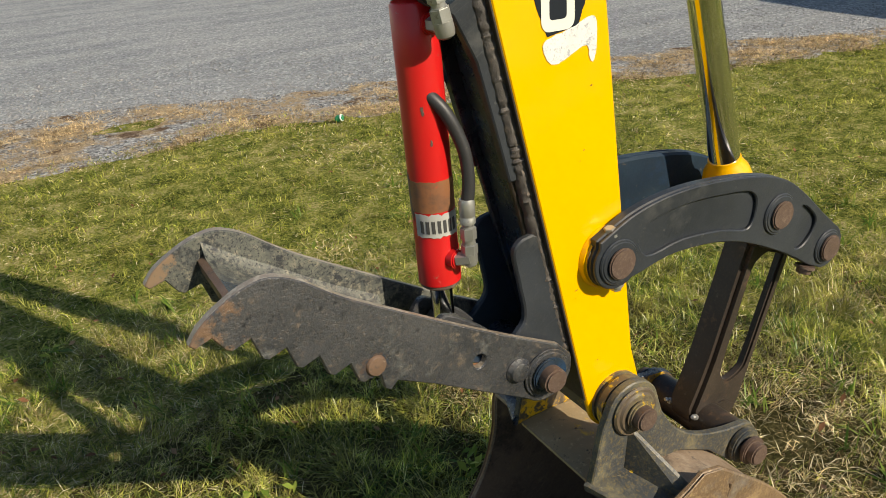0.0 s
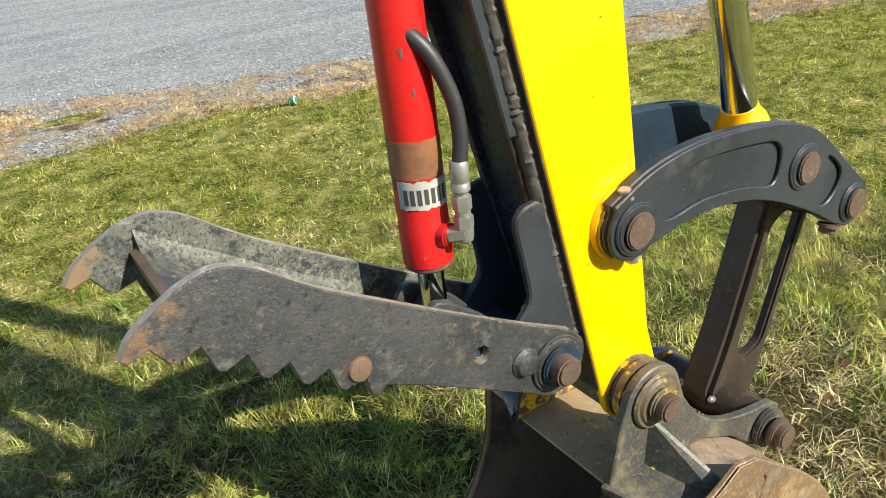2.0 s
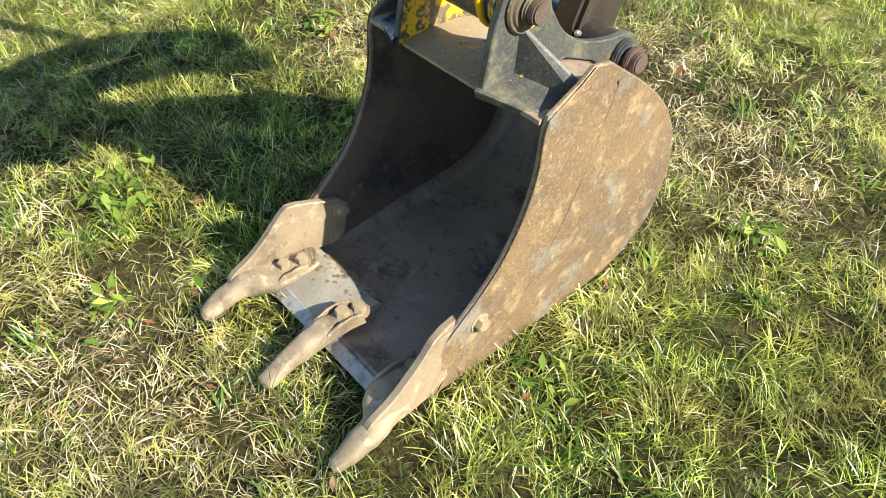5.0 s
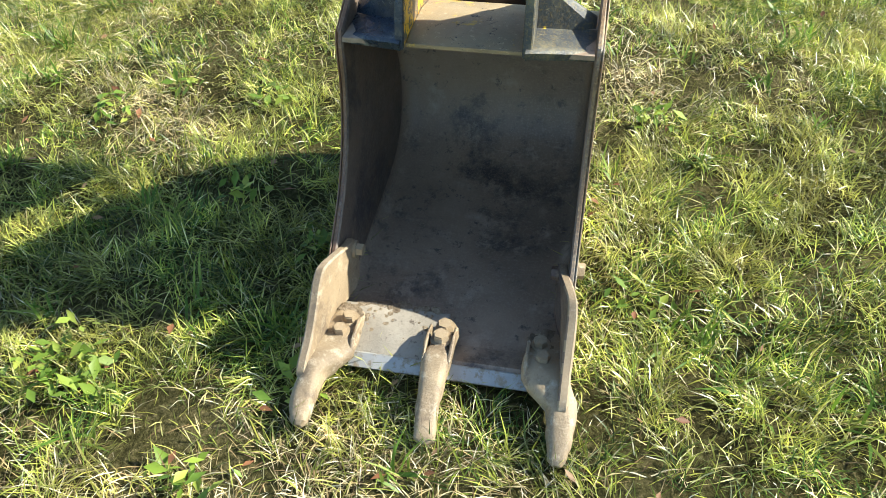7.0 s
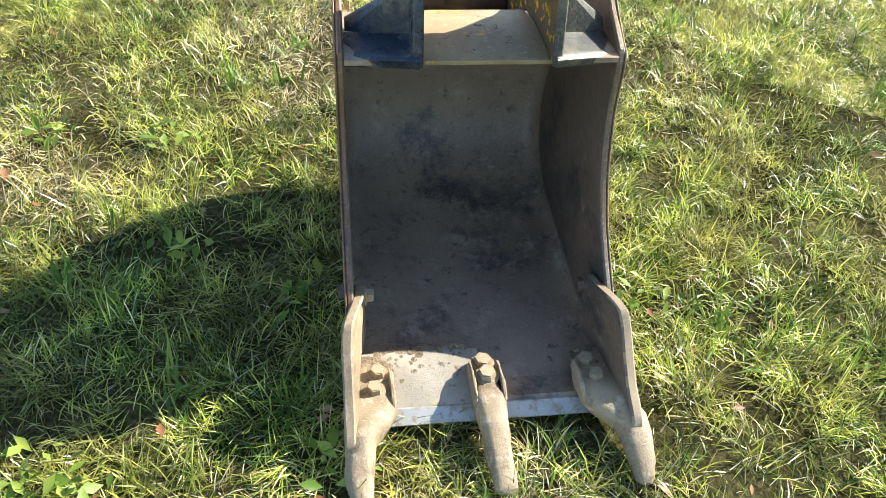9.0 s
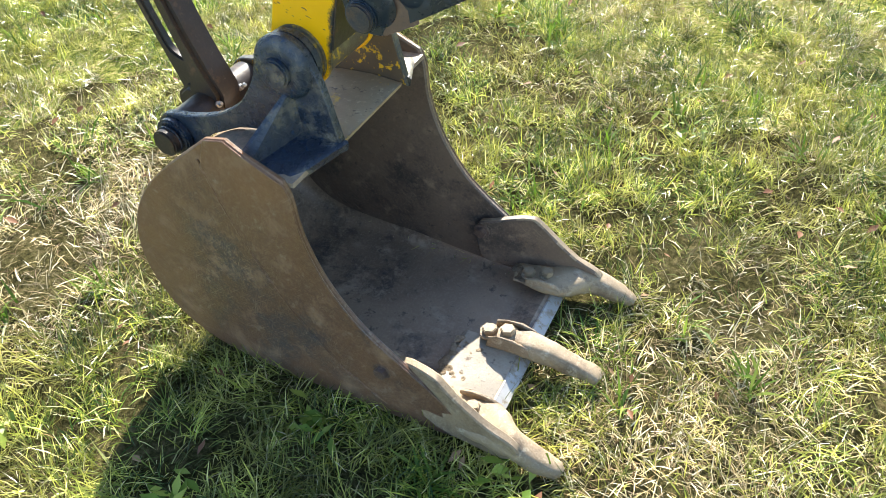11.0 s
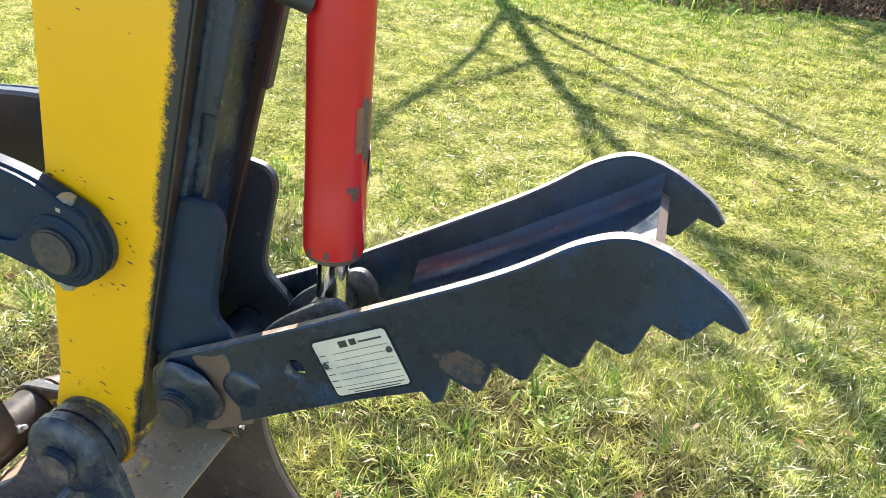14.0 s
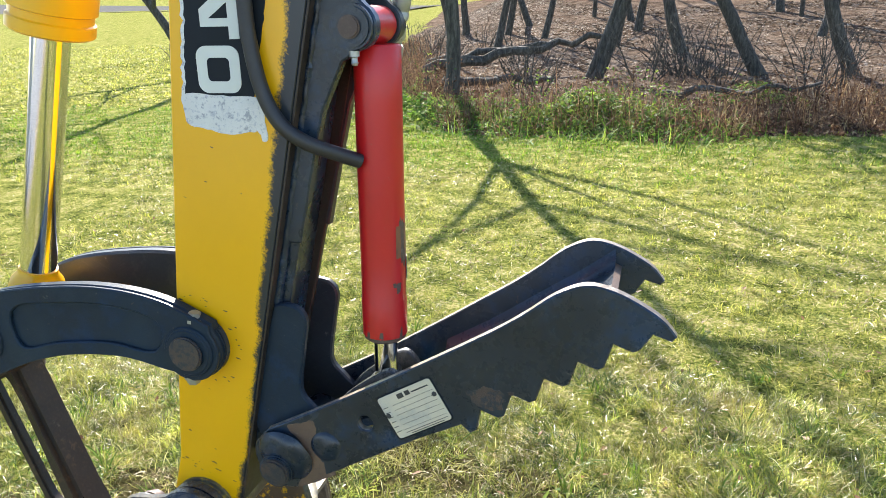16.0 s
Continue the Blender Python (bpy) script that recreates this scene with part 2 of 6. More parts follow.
CUTTER = steel("scoured_cutter_steel", (0.285, 0.212, 0.130), (0.19, 0.138, 0.086), (0.39, 0.32, 0.22), (0.55, 0.70), dirt=(0.115, 0.082, 0.056), dirt_at=(0.56, 0.70), rough=(0.45, 0.7), scale=18, bump=0.8, speck=0.2, scratch=0.4, scratch_col=(0.42, 0.35, 0.25), tilt=(52, 40), spots=(0.13, 0.095, 0.065), spots_at=(0.62, 0.70))
BUCKET_IN = steel("dusty_bucket_inside", (0.310, 0.228, 0.158), (0.165, 0.120, 0.086), (0.39, 0.315, 0.235), (0.55, 0.72), dirt=(0.060, 0.051, 0.046), dirt_at=(0.54, 0.66), rough=(0.36, 0.62), scale=8, bump=0.7, scratch=0.3, scratch_col=(0.42, 0.34, 0.27), tilt=(12, -10), speck=0.25, spots=(0.10, 0.08, 0.065), spots_at=(0.58, 0.68))
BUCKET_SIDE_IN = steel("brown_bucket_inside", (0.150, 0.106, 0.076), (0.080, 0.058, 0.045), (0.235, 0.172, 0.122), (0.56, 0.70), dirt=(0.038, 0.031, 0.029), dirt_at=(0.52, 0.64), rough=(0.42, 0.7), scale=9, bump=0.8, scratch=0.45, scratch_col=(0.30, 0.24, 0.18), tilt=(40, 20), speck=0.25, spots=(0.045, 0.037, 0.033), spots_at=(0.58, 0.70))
TOOTH = steel("earth_stained_steel", (0.34, 0.255, 0.155), (0.20, 0.145, 0.088), (0.45, 0.38, 0.275), (0.55, 0.68), dirt=(0.12, 0.085, 0.055), dirt_at=(0.54, 0.68), rough=(0.5, 0.75), scale=20, bump=1.0, speck=0.2, scratch=0.4, scratch_col=(0.12, 0.085, 0.055), tilt=(20, 8))
EDGE = steel("dry_mud_on_steel", (0.38, 0.335, 0.265), (0.27, 0.235, 0.185), (0.14, 0.11, 0.085), (0.58, 0.66), rough=(0.5, 0.8), scale=24, bump=1.0, speck=0.2)
BRIGHT = steel("polished_edge_steel", (0.50, 0.485, 0.455), (0.36, 0.345, 0.32), (0.30, 0.245, 0.17), (0.50, 0.60), rough=(0.35, 0.6), metal=0.4, scale=26, scratch=0.3, bump=0.5)
PIN = steel("rusty_pin_steel", (0.115, 0.075, 0.058), (0.080, 0.054, 0.044), (0.20, 0.15, 0.115), (0.58, 0.7), rough=(0.42, 0.62), metal=0.15, scale=40, bump=0.5, speck=0.3)
RUST = steel("brown_rust_patch", (0.150, 0.092, 0.060), (0.098, 0.064, 0.046), (0.056, 0.048, 0.044), (0.56, 0.64), rough=(0.42, 0.62), scale=30, bump=0.5, speck=0.25, spots=(0.22, 0.165, 0.12), spots_at=(0.6, 0.7))
MUD = soil("dried_mud", [(0.38, (0.15, 0.115, 0.08)), (0.5, (0.27, 0.21, 0.145)), (0.62, (0.38, 0.31, 0.22))], 12, 0.8)
LINK_BROWN = steel("brown_black_casting", (0.026, 0.022, 0.020), (0.048, 0.037, 0.029), (0.110, 0.068, 0.042), (0.57, 0.69), rough=(0.3, 0.5), scale=11, bump=0.4, speck=0.15, spec=0.3, spots=(0.10, 0.085, 0.07), spots_at=(0.62, 0.72))
RED = steel("red_paint", (0.55, 0.012, 0.012), (0.47, 0.010, 0.012), (0.15, 0.07, 0.045), (0.71, 0.735), rough=(0.30, 0.42), scale=10, bump=0.08, coat=0.12, spots=(0.34, 0.10, 0.07), spots_at=(0.66, 0.70))
RED_WORN = steel("scuffed_red_paint", (0.27, 0.115, 0.045), (0.20, 0.085, 0.040), (0.40, 0.06, 0.03), (0.60, 0.68), dirt=(0.12, 0.065, 0.04), dirt_at=(0.52, 0.66), rough=(0.45, 0.6), scale=24, bump=0.15)
ZINC = steel("zinc_plated_steel", (0.42, 0.42, 0.40), (0.35, 0.35, 0.33), (0.20, 0.18, 0.15), (0.62, 0.7), rough=(0.35, 0.5), metal=0.7, scale=30, bump=0.2)
WELD = steel("weld_bead", (0.085, 0.075, 0.068), (0.05, 0.046, 0.043), (0.17, 0.13, 0.10), (0.56, 0.66), rough=(0.45, 0.65), scale=40, bump=0.9)
CHROME = steel("chrome_rod", (0.78, 0.78, 0.78), (0.75, 0.75, 0.76), None, rough=(0.09, 0.14), metal=1.0, bump=0.0)
RUBBER = steel("black_rubber", (0.022, 0.022, 0.024), (0.030, 0.030, 0.032), (0.07, 0.065, 0.06), (0.66, 0.72), rough=(0.4, 0.55), scale=30, bump=0.2)
DECAL_BLACK = steel("black_vinyl", (0.010, 0.014, 0.019), (0.014, 0.018, 0.024), None, rough=(0.45, 0.55), bump=0.05, spec=0.15)
DECAL_WHITE = steel("white_vinyl", (0.66, 0.68, 0.62), (0.60, 0.62, 0.57), None, rough=(0.4, 0.5), bump=0.05)
PAPER = steel("torn_white_paper", (0.74, 0.73, 0.69), (0.60, 0.60, 0.58), (0.36, 0.37, 0.39), (0.55, 0.60), rough=(0.4, 0.6), scale=34, bump=0.6, spots=(0.50, 0.51, 0.53), spots_at=(0.56, 0.60))
PLATE_WHITE = steel("data_plate_white", (0.63, 0.565, 0.43), (0.54, 0.50, 0.395), (0.20, 0.15, 0.10), (0.68, 0.72), dirt=(0.46, 0.44, 0.37), dirt_at=(0.52, 0.66), rough=(0.35, 0.5), scale=26, bump=0.05)
PRINT = steel("dark_print", (0.035, 0.035, 0.035), (0.05, 0.05, 0.05), None, rough=(0.5, 0.6), bump=0.0)
STICKER = steel("grey_sticker", (0.42, 0.42, 0.39), (0.34, 0.34, 0.32), (0.14, 0.12, 0.10), (0.62, 0.68), rough=(0.5, 0.6), scale=40, bump=0.1)
CAN = steel("green_can_paint", (0.02, 0.22, 0.09), (0.02, 0.20, 0.08), None, rough=(0.25, 0.35), metal=0.2, bump=0.0)


def leafy(name, stops, trans=0.35, rough=0.55, var=0.12, gloss=0.28, clump=0.0, tint=None):
    """Thin leaf tissue: one colour per blade, drifting from patch to patch and clump to clump, with light passing through."""
    m, nd, ln, bs = nodes_of(name)
    geo = nd.new("ShaderNodeNewGeometry")
    v = coords(nd, ln)

    def span(fac, lo, hi, at=(0.32, 0.68)):
        r = nd.new("ShaderNodeMapRange")
        ln.new(fac, r.inputs[0])
        r.inputs[1].default_value, r.inputs[2].default_value, r.inputs[3].default_value, r.inputs[4].default_value = *at, lo, hi
        return r.outputs[0]

    def times(p, q):
        k = nd.new("ShaderNodeMath")
        k.operation = "MULTIPLY"
        ln.new(p, k.inputs[0])
        ln.new(q, k.inputs[1])
        return k.outputs[0]

    col = ramp(nd, ln, geo.outputs["Random Per Island"], stops)
    value = span(noise_tex(nd, ln, v, 1.3, 4), 1 - 2 * var, 1 + 2 * var)
    if clump:
        value = times(value, span(noise_tex(nd, ln, v, 11, 2, 0.5), 1 - clump, 1 + clump))
        value = times(value, span(noise_tex(nd, ln, v, 27, 1, 0.5), 1 - 0.6 * clump, 1 + 0.6 * clump))
    if tint:
        col = blend(nd, ln, span(noise_tex(nd, ln, v, 3.7, 3, 0.6), 0.0, 0.75, (0.42, 0.66)), col, tint)
    hsv = nd.new("ShaderNodeHueSaturation")
    ln.new(value, hsv.inputs["Value"])
    ln.new(col, hsv.inputs["Color"])
    ln.new(hsv.outputs[0], bs.inputs["Base Color"])
    bs.inputs["Roughness"].default_value = rough
    bs.inputs["Specular IOR Level"].default_value = gloss
    tr = nd.new("ShaderNodeBsdfTranslucent")
    through_ = nd.new("ShaderNodeHueSaturation")  # light that has passed the tissue is more strongly coloured
    through_.inputs["Saturation"].default_value, through_.inputs["Value"].default_value = 1.05, 1.12
    ln.new(hsv.outputs[0], through_.inputs["Color"])
    ln.new(through_.outputs[0], tr.inputs["Color"])
    mix = nd.new("ShaderNodeMixShader")
    mix.inputs[0].default_value = trans
    ln.new(bs.outputs[0], mix.inputs[1])
    ln.new(tr.outputs[0], mix.inputs[2])
    ln.new(mix.outputs[0], nd["Material Output"].inputs["Surface"])
    return m


GRASS = leafy("grass_blade", [(0.0, (0.024, 0.068, 0.013)), (0.30, (0.082, 0.152, 0.024)), (0.62, (0.265, 0.325, 0.046)), (0.86, (0.51, 0.515, 0.092)), (1.0, (0.82, 0.76, 0.38))], 0.40, 0.30, 0.14, 0.40, 0.50, (0.43, 0.385, 0.105))
GRASS_WIDE = leafy("grass_blade_far", [(0.0, (0.045, 0.092, 0.015)), (0.35, (0.160, 0.218, 0.031)), (0.65, (0.30, 0.330, 0.052)), (0.9, (0.46, 0.45, 0.088)), (1.0, (0.60, 0.565, 0.20))], 0.48, 0.46, 0.14, 0.18, 0.55, (0.45, 0.405, 0.110))
GRASS_LUSH = leafy("lush_grass_blade", [(0.0, (0.050, 0.125, 0.014)), (0.5, (0.135, 0.255, 0.022)), (1.0, (0.27, 0.37, 0.045))], 0.44, 0.45, 0.12, 0.15, 0.36)
STRAW = leafy("dry_grass_blade", [(0.0, (0.11, 0.062, 0.032)), (0.22, (0.30, 0.210, 0.096)), (0.60, (0.60, 0.49, 0.245)), (1.0, (0.93, 0.85, 0.60))], 0.28, 0.36, 0.12, 0.38, 0.44)
VERGE = leafy("dead_straw", [(0.0, (0.15, 0.090, 0.048)), (0.35, (0.42, 0.300, 0.160)), (1.0, (0.70, 0.56, 0.345))], 0.2, 0.6, 0.12, 0.10, 0.42)
TUFT = leafy("coarse_grass_blade", [(0.0, (0.07, 0.14, 0.018)), (0.6, (0.15, 0.235, 0.035)), (1.0, (0.27, 0.33, 0.07))], 0.4, 0.4)
DEAD_LEAF = leafy("dead_leaf", [(0.0, (0.13, 0.055, 0.025)), (0.6, (0.22, 0.10, 0.045)), (1.0, (0.30, 0.19, 0.10))], 0.15)
LITTER = leafy("fallen_leaves", [(0.0, (0.055, 0.038, 0.027)), (0.45, (0.14, 0.100, 0.070)), (0.8, (0.25, 0.195, 0.145)), (1.0, (0.42, 0.36, 0.29))], 0.15, 0.7, 0.15, 0.10, 0.25)
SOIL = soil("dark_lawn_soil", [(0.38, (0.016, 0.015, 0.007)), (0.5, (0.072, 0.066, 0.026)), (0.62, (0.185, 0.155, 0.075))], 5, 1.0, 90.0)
DRY_FIELD = soil("dry_field", [(0.4, (0.30, 0.25, 0.13)), (0.6, (0.44, 0.38, 0.22))], 1.5, 0.5)
LAWN_WEED = leafy("broad_weed_leaf", [(0.0, (0.07, 0.13, 0.02)), (0.6, (0.18, 0.26, 0.035)), (1.0, (0.36, 0.40, 0.08))], 0.35, 0.45)
WEED = leafy("weed_leaf", [(0.0, (0.045, 0.105, 0.020)), (0.6, (0.120, 0.215, 0.036)), (1.0, (0.26, 0.32, 0.065))], 0.45, 0.6, 0.12, 0.14, 0.35)
BRUSH = leafy("dry_brush", [(0.0, (0.045, 0.026, 0.018)), (0.5, (0.135, 0.078, 0.048)), (0.85, (0.26, 0.160, 0.095)), (1.0, (0.38, 0.29, 0.15))], 0.25, 0.75, 0.12, 0.06, 0.40)


GROUND = soil("lawn_thatch", [(0.40, (0.040, 0.050, 0.016)), (0.46, (0.120, 0.145, 0.032)), (0.52, (0.245, 0.255, 0.064)), (0.58, (0.42, 0.36, 0.165))], 5.5, 1.0, 60.0)
LANE = soil("pale_lane", [(0.4, (0.09, 0.09, 0.09)), (0.6, (0.17, 0.17, 0.165))], 2, 0.3)
LITTER_GROUND = soil("leaf_litter_soil", [(0.38, (0.032, 0.023, 0.018)), (0.47, (0.092, 0.066, 0.048)), (0.54, (0.165, 0.124, 0.094)), (0.62, (0.28, 0.225, 0.175))], 1.4, 1.0, 34.0)


def gravel_material():
    m, nd, ln, bs = nodes_of("crushed_gravel")
    v = coords(nd, ln)
    vo = nd.new("ShaderNodeTexVoronoi")
    vo.inputs["Scale"].default_value = 42
    ln.new(v, vo.inputs["Vector"])
    vb = nd.new("ShaderNodeTexVoronoi")
    vb.inputs["Scale"].default_value = 95
    ln.new(v, vb.inputs["Vector"])
    tone = ramp(nd, ln, vo.outputs["Color"], [(0.1, (0.060, 0.068, 0.078)), (0.45, (0.225, 0.242, 0.252)), (0.75, (0.40, 0.418, 0.425)), (0.95, (0.82, 0.83, 0.82))])
    grit = ramp(nd, ln, vb.outputs["Color"], [(0.1, (0.10, 0.105, 0.115)), (0.5, (0.32, 0.33, 0.345)), (0.95, (0.64, 0.64, 0.63))])
    dust = ramp(nd, ln, noise_tex(nd, ln, v, 1.1, 7, 0.65, (0.35, 1.6, 1)), [(0.40, (0.20, 0.217, 0.235)), (0.60, (0.46, 0.463, 0.455))])
    ln.new(blend(nd, ln, 0.34, blend(nd, ln, 0.3, tone, grit), dust), bs.inputs["Base Color"])
    bs.inputs["Roughness"].default_value = 0.85
    bs.inputs["Specular IOR Level"].default_value = 0.2
    bumped(nd, ln, bs, blend(nd, ln, 0.4, vo.outputs["Distance"], vb.outputs["Distance"]), 1.0, 0.03)
    return m


STONE = soil("gravel_stone", [(0.35, (0.16, 0.165, 0.17)), (0.5, (0.27, 0.27, 0.27)), (0.65, (0.42, 0.41, 0.39))], 9, 0.4)
GRAVEL = gravel_material()


def verge_material():
    """Fine gravel thinning out into tan and dark brown soil."""
    m, nd, ln, bs = nodes_of("gravelly_dirt")
    v = coords(nd, ln)
    vo = nd.new("ShaderNodeTexVoronoi")
    vo.inputs["Scale"].default_value = 55
    ln.new(v, vo.inputs["Vector"])
    stone = ramp(nd, ln, vo.outputs["Color"], [(0.1, (0.10, 0.105, 0.11)), (0.5, (0.29, 0.295, 0.30)), (0.95, (0.60, 0.60, 0.58))])
    fine = noise_tex(nd, ln, v, 60, 6, 0.75)
    tan = ramp(nd, ln, fine, [(0.35, (0.22, 0.155, 0.095)), (0.65, (0.52, 0.42, 0.285))])
    brown = ramp(nd, ln, fine, [(0.35, (0.055, 0.036, 0.024)), (0.65, (0.20, 0.135, 0.09))])
    col = blend(nd, ln, grey(nd, ln, noise_tex(nd, ln, v, 2.6, 7, 0.7), 0.46, 0.56), stone, tan)
    col = blend(nd, ln, grey(nd, ln, noise_tex(nd, ln, v, 3.3, 6, 0.7), 0.55, 0.62), col, brown)
    ln.new(col, bs.inputs["Base Color"])
    bs.inputs["Roughness"].default_value = 0.9
    bs.inputs["Specular IOR Level"].default_value = 0.05
    bumped(nd, ln, bs, blend(nd, ln, 0.5, vo.outputs["Distance"], fine), 1.0, 0.03)
    return m


DIRT = verge_material()


def bark_material():
    m, nd, ln, bs = nodes_of("bark")
    v = coords(nd, ln)
    n = noise_tex(nd, ln, v, 26, 8, 0.7, (1, 1, 0.25))
    ln.new(ramp(nd, ln, n, [(0.35, (0.022, 0.021, 0.018)), (0.5, (0.056, 0.054, 0.044)), (0.66, (0.115, 0.110, 0.092))]), bs.inputs["Base Color"])
    bs.inputs["Roughness"].default_value = 0.9
    bumped(nd, ln, bs, n, 0.9, 0.02)
    return m


BARK = bark_material()


# ---- mesh helpers ----
def thing(name, base, label, category, group="", kind=""):
    ob = new(name)
    ob.empty_display_size = 0.05
    ob.location = base
    return tagged(ob, label, category, group, kind)


def attach(ob, parent):
    ob.parent = parent
    if parent.type == "EMPTY":
        ob.matrix_parent_inverse = Matrix.Translation(-parent.location)
    return ob


def finish(me, material, smooth=35):
    me.materials.append(material)
    if smooth:
        me.polygons.foreach_set("use_smooth", [True] * len(me.polygons))
        me.set_sharp_from_angle(angle=radians(smooth))
    return me


def mesh_of(name, bm, material, smooth=35):
    bmesh.ops.recalc_face_normals(bm, faces=bm.faces)
    me = bpy.data.meshes.new(name)
    bm.to_mesh(me)
    bm.free()
    return finish(me, material, smooth)


def part(name, bm, material, parent, label="", smooth=35):
    ob = attach(new(name, mesh_of(name, bm, material, smooth)), parent)
    if label:
        ob["label"] = label
    return ob


def place(name, me, m, parent, label=""):
    """One more piece on shared mesh data."""
    ob = attach(new(name, me), parent)
    ob.matrix_basis = m
    if label:
        ob["label"] = label
    return ob


def spline(pts, n=6, closed=False):
    """A smooth line through the points."""
    out, k = [], len(pts)
    for i in range(k if closed else k - 1):
        if closed:
            p = [Vector(pts[(i + j) % k]) for j in (-1, 0, 1, 2)]
        else:
            p = [Vector(pts[min(max(i + j, 0), k - 1)]) for j in (-1, 0, 1, 2)]
        for s in range(n):
            t = s / n
            out.append(0.5 * (2 * p[1] + (p[2] - p[0]) * t + (2 * p[0] - 5 * p[1] + 4 * p[2] - p[3]) * t * t + (3 * p[1] - p[0] - 3 * p[2] + p[3]) * t**3))
    if not closed:
        out.append(Vector(pts[-1]))
    return out


def arc(c, r, a0, a1, n=10):
    return [(c[0] + r * math.cos(radians(a0 + (a1 - a0) * i / n)), c[1] + r * math.sin(radians(a0 + (a1 - a0) * i / n))) for i in range(n + 1)]


def prism(outline, y0, y1, bevel=0.0015, holes=(), bm=None, rounds=1):
    """A plate: its outline in x and z, from y0 to y1, with broken edges."""
    own = bmesh.new()
    edges = []
    for loop in (outline, *holes):
        vs = [own.verts.new((p[0], y0, p[1])) for p in loop]
        edges += [own.edges.new((vs[i], vs[(i + 1) % len(vs)])) for i in range(len(vs))]
    if holes:
        bmesh.ops.triangle_fill(own, edges=edges, use_beauty=True)
    else:
        own.faces.new([v for v in own.verts])
    base = list(own.faces)
    got = bmesh.ops.extrude_face_region(own, geom=base)
    bmesh.ops.translate(own, vec=(0, y1 - y0, 0), verts=[g for g in got["geom"] if isinstance(g, bmesh.types.BMVert)])
    bmesh.ops.recalc_face_normals(own, faces=own.faces)
    if bevel:
        ring = [e for e in own.edges if len(e.link_faces) == 2 and sum(abs(f.normal.y) > 0.9 for f in e.link_faces) == 1]
        bmesh.ops.bevel(own, geom=ring, offset=bevel, segments=rounds, affect="EDGES", clamp_overlap=True)
    return join(own, bm)


def join(own, bm):
    if bm is None:
        return own
    me = bpy.data.meshes.new("tmp")
    own.to_mesh(me)
    own.free()
    bm.from_mesh(me)
    bpy.data.meshes.remove(me)
    return bm


def rod(a, b, r, r2=None, seg=28, bevel=0.0, bm=None):
    """A round bar from a to b."""
    own = bmesh.new()
    a, b = Vector(a), Vector(b)
    d = b - a
    bmesh.ops.create_cone(own, cap_ends=True, segments=seg, radius1=r, radius2=r if r2 is None else r2, depth=d.length)
    if bevel:
        ring = [e for e in own.edges if len(e.link_faces) == 2 and any(len(f.verts) > 4 for f in e.link_faces)]
        bmesh.ops.bevel(own, geom=ring, offset=bevel, segments=2, affect="EDGES")
    own.transform(Matrix.Translation((a + b) / 2) @ d.to_track_quat("Z", "Y").to_matrix().to_4x4())
    return join(own, bm)


def lathe(a, b, profile, seg=32, bm=None):
    """A turned body on the axis a to b; the profile holds (distance from a, radius)."""
    own = bmesh.new()
    a, b = Vector(a), Vector(b)
    rot = (b - a).to_track_quat("Z", "Y").to_matrix().to_4x4()
    rings = []
    for h, r in profile:
        rings.append([own.verts.new((r * math.cos(2 * math.pi * i / seg), r * math.sin(2 * math.pi * i / seg), h)) for i in range(seg)])
    for p, q in zip(rings, rings[1:]):
        for i in range(seg):
            own.faces.new((p[i], p[(i + 1) % seg], q[(i + 1) % seg], q[i]))
    own.faces.new(rings[0][::-1])
    own.faces.new(rings[-1])
    own.transform(Matrix.Translation(a) @ rot)
    return join(own, bm)


def sweep(path, radii, seg=12, wobble=0.0, bm=None):
    """A tube along a path, with a radius at each point."""
    own = bmesh.new()
    path = [Vector(p) for p in path]
    if isinstance(radii, (int, float)):
        radii = [radii] * len(path)
    rings, up = [], Vector((0.31, 0.87, 0.21)).normalized()
    for i, p in enumerate(path):
        t = (path[min(i + 1, len(path) - 1)] - path[max(i - 1, 0)]).normalized()
        side = t.cross(up).normalized()
        top = side.cross(t)
        up = top
        ring = []
        for k in range(seg):
            a = 2 * math.pi * k / seg
            rr = radii[i] * (1 + wobble * random.uniform(-1, 1))
            ring.append(own.verts.new(p + side * rr * math.cos(a) + top * rr * math.sin(a)))
        rings.append(ring)
    for p, q in zip(rings, rings[1:]):
        for k in range(seg):
            own.faces.new((p[k], p[(k + 1) % seg], q[(k + 1) % seg], q[k]))
    own.faces.new(rings[0][::-1])
    own.faces.new(rings[-1])
    return join(own, bm)


def loft(sections, seg=20, power=3.0, bm=None):
    """A cast body: rounded-square sections of (centre, half width in y, half height), square to their run in x and z."""
    own = bmesh.new()
    rings = []
    cs = [Vector(s[0]) for s in sections]
    for i, (c, w, h) in enumerate(sections):
        t = (cs[min(i + 1, len(cs) - 1)] - cs[max(i - 1, 0)]).normalized()
        side = Vector((0, 1, 0)) - t * t.y
        side.normalize()
        top = t.cross(side).normalized()
        ring = []
        for k in range(seg):
            a = 2 * math.pi * k / seg
            ca, sa = math.cos(a), math.sin(a)
            ring.append(own.verts.new(cs[i] + side * w * math.copysign(abs(ca) ** (2 / power), ca) + top * h * math.copysign(abs(sa) ** (2 / power), sa)))
        rings.append(ring)
    for p, q in zip(rings, rings[1:]):
        for k in range(seg):
            own.faces.new((p[k], p[(k + 1) % seg], q[(k + 1) % seg], q[k]))
    own.faces.new(rings[0][::-1])
    own.faces.new(rings[-1])
    return join(own, bm)


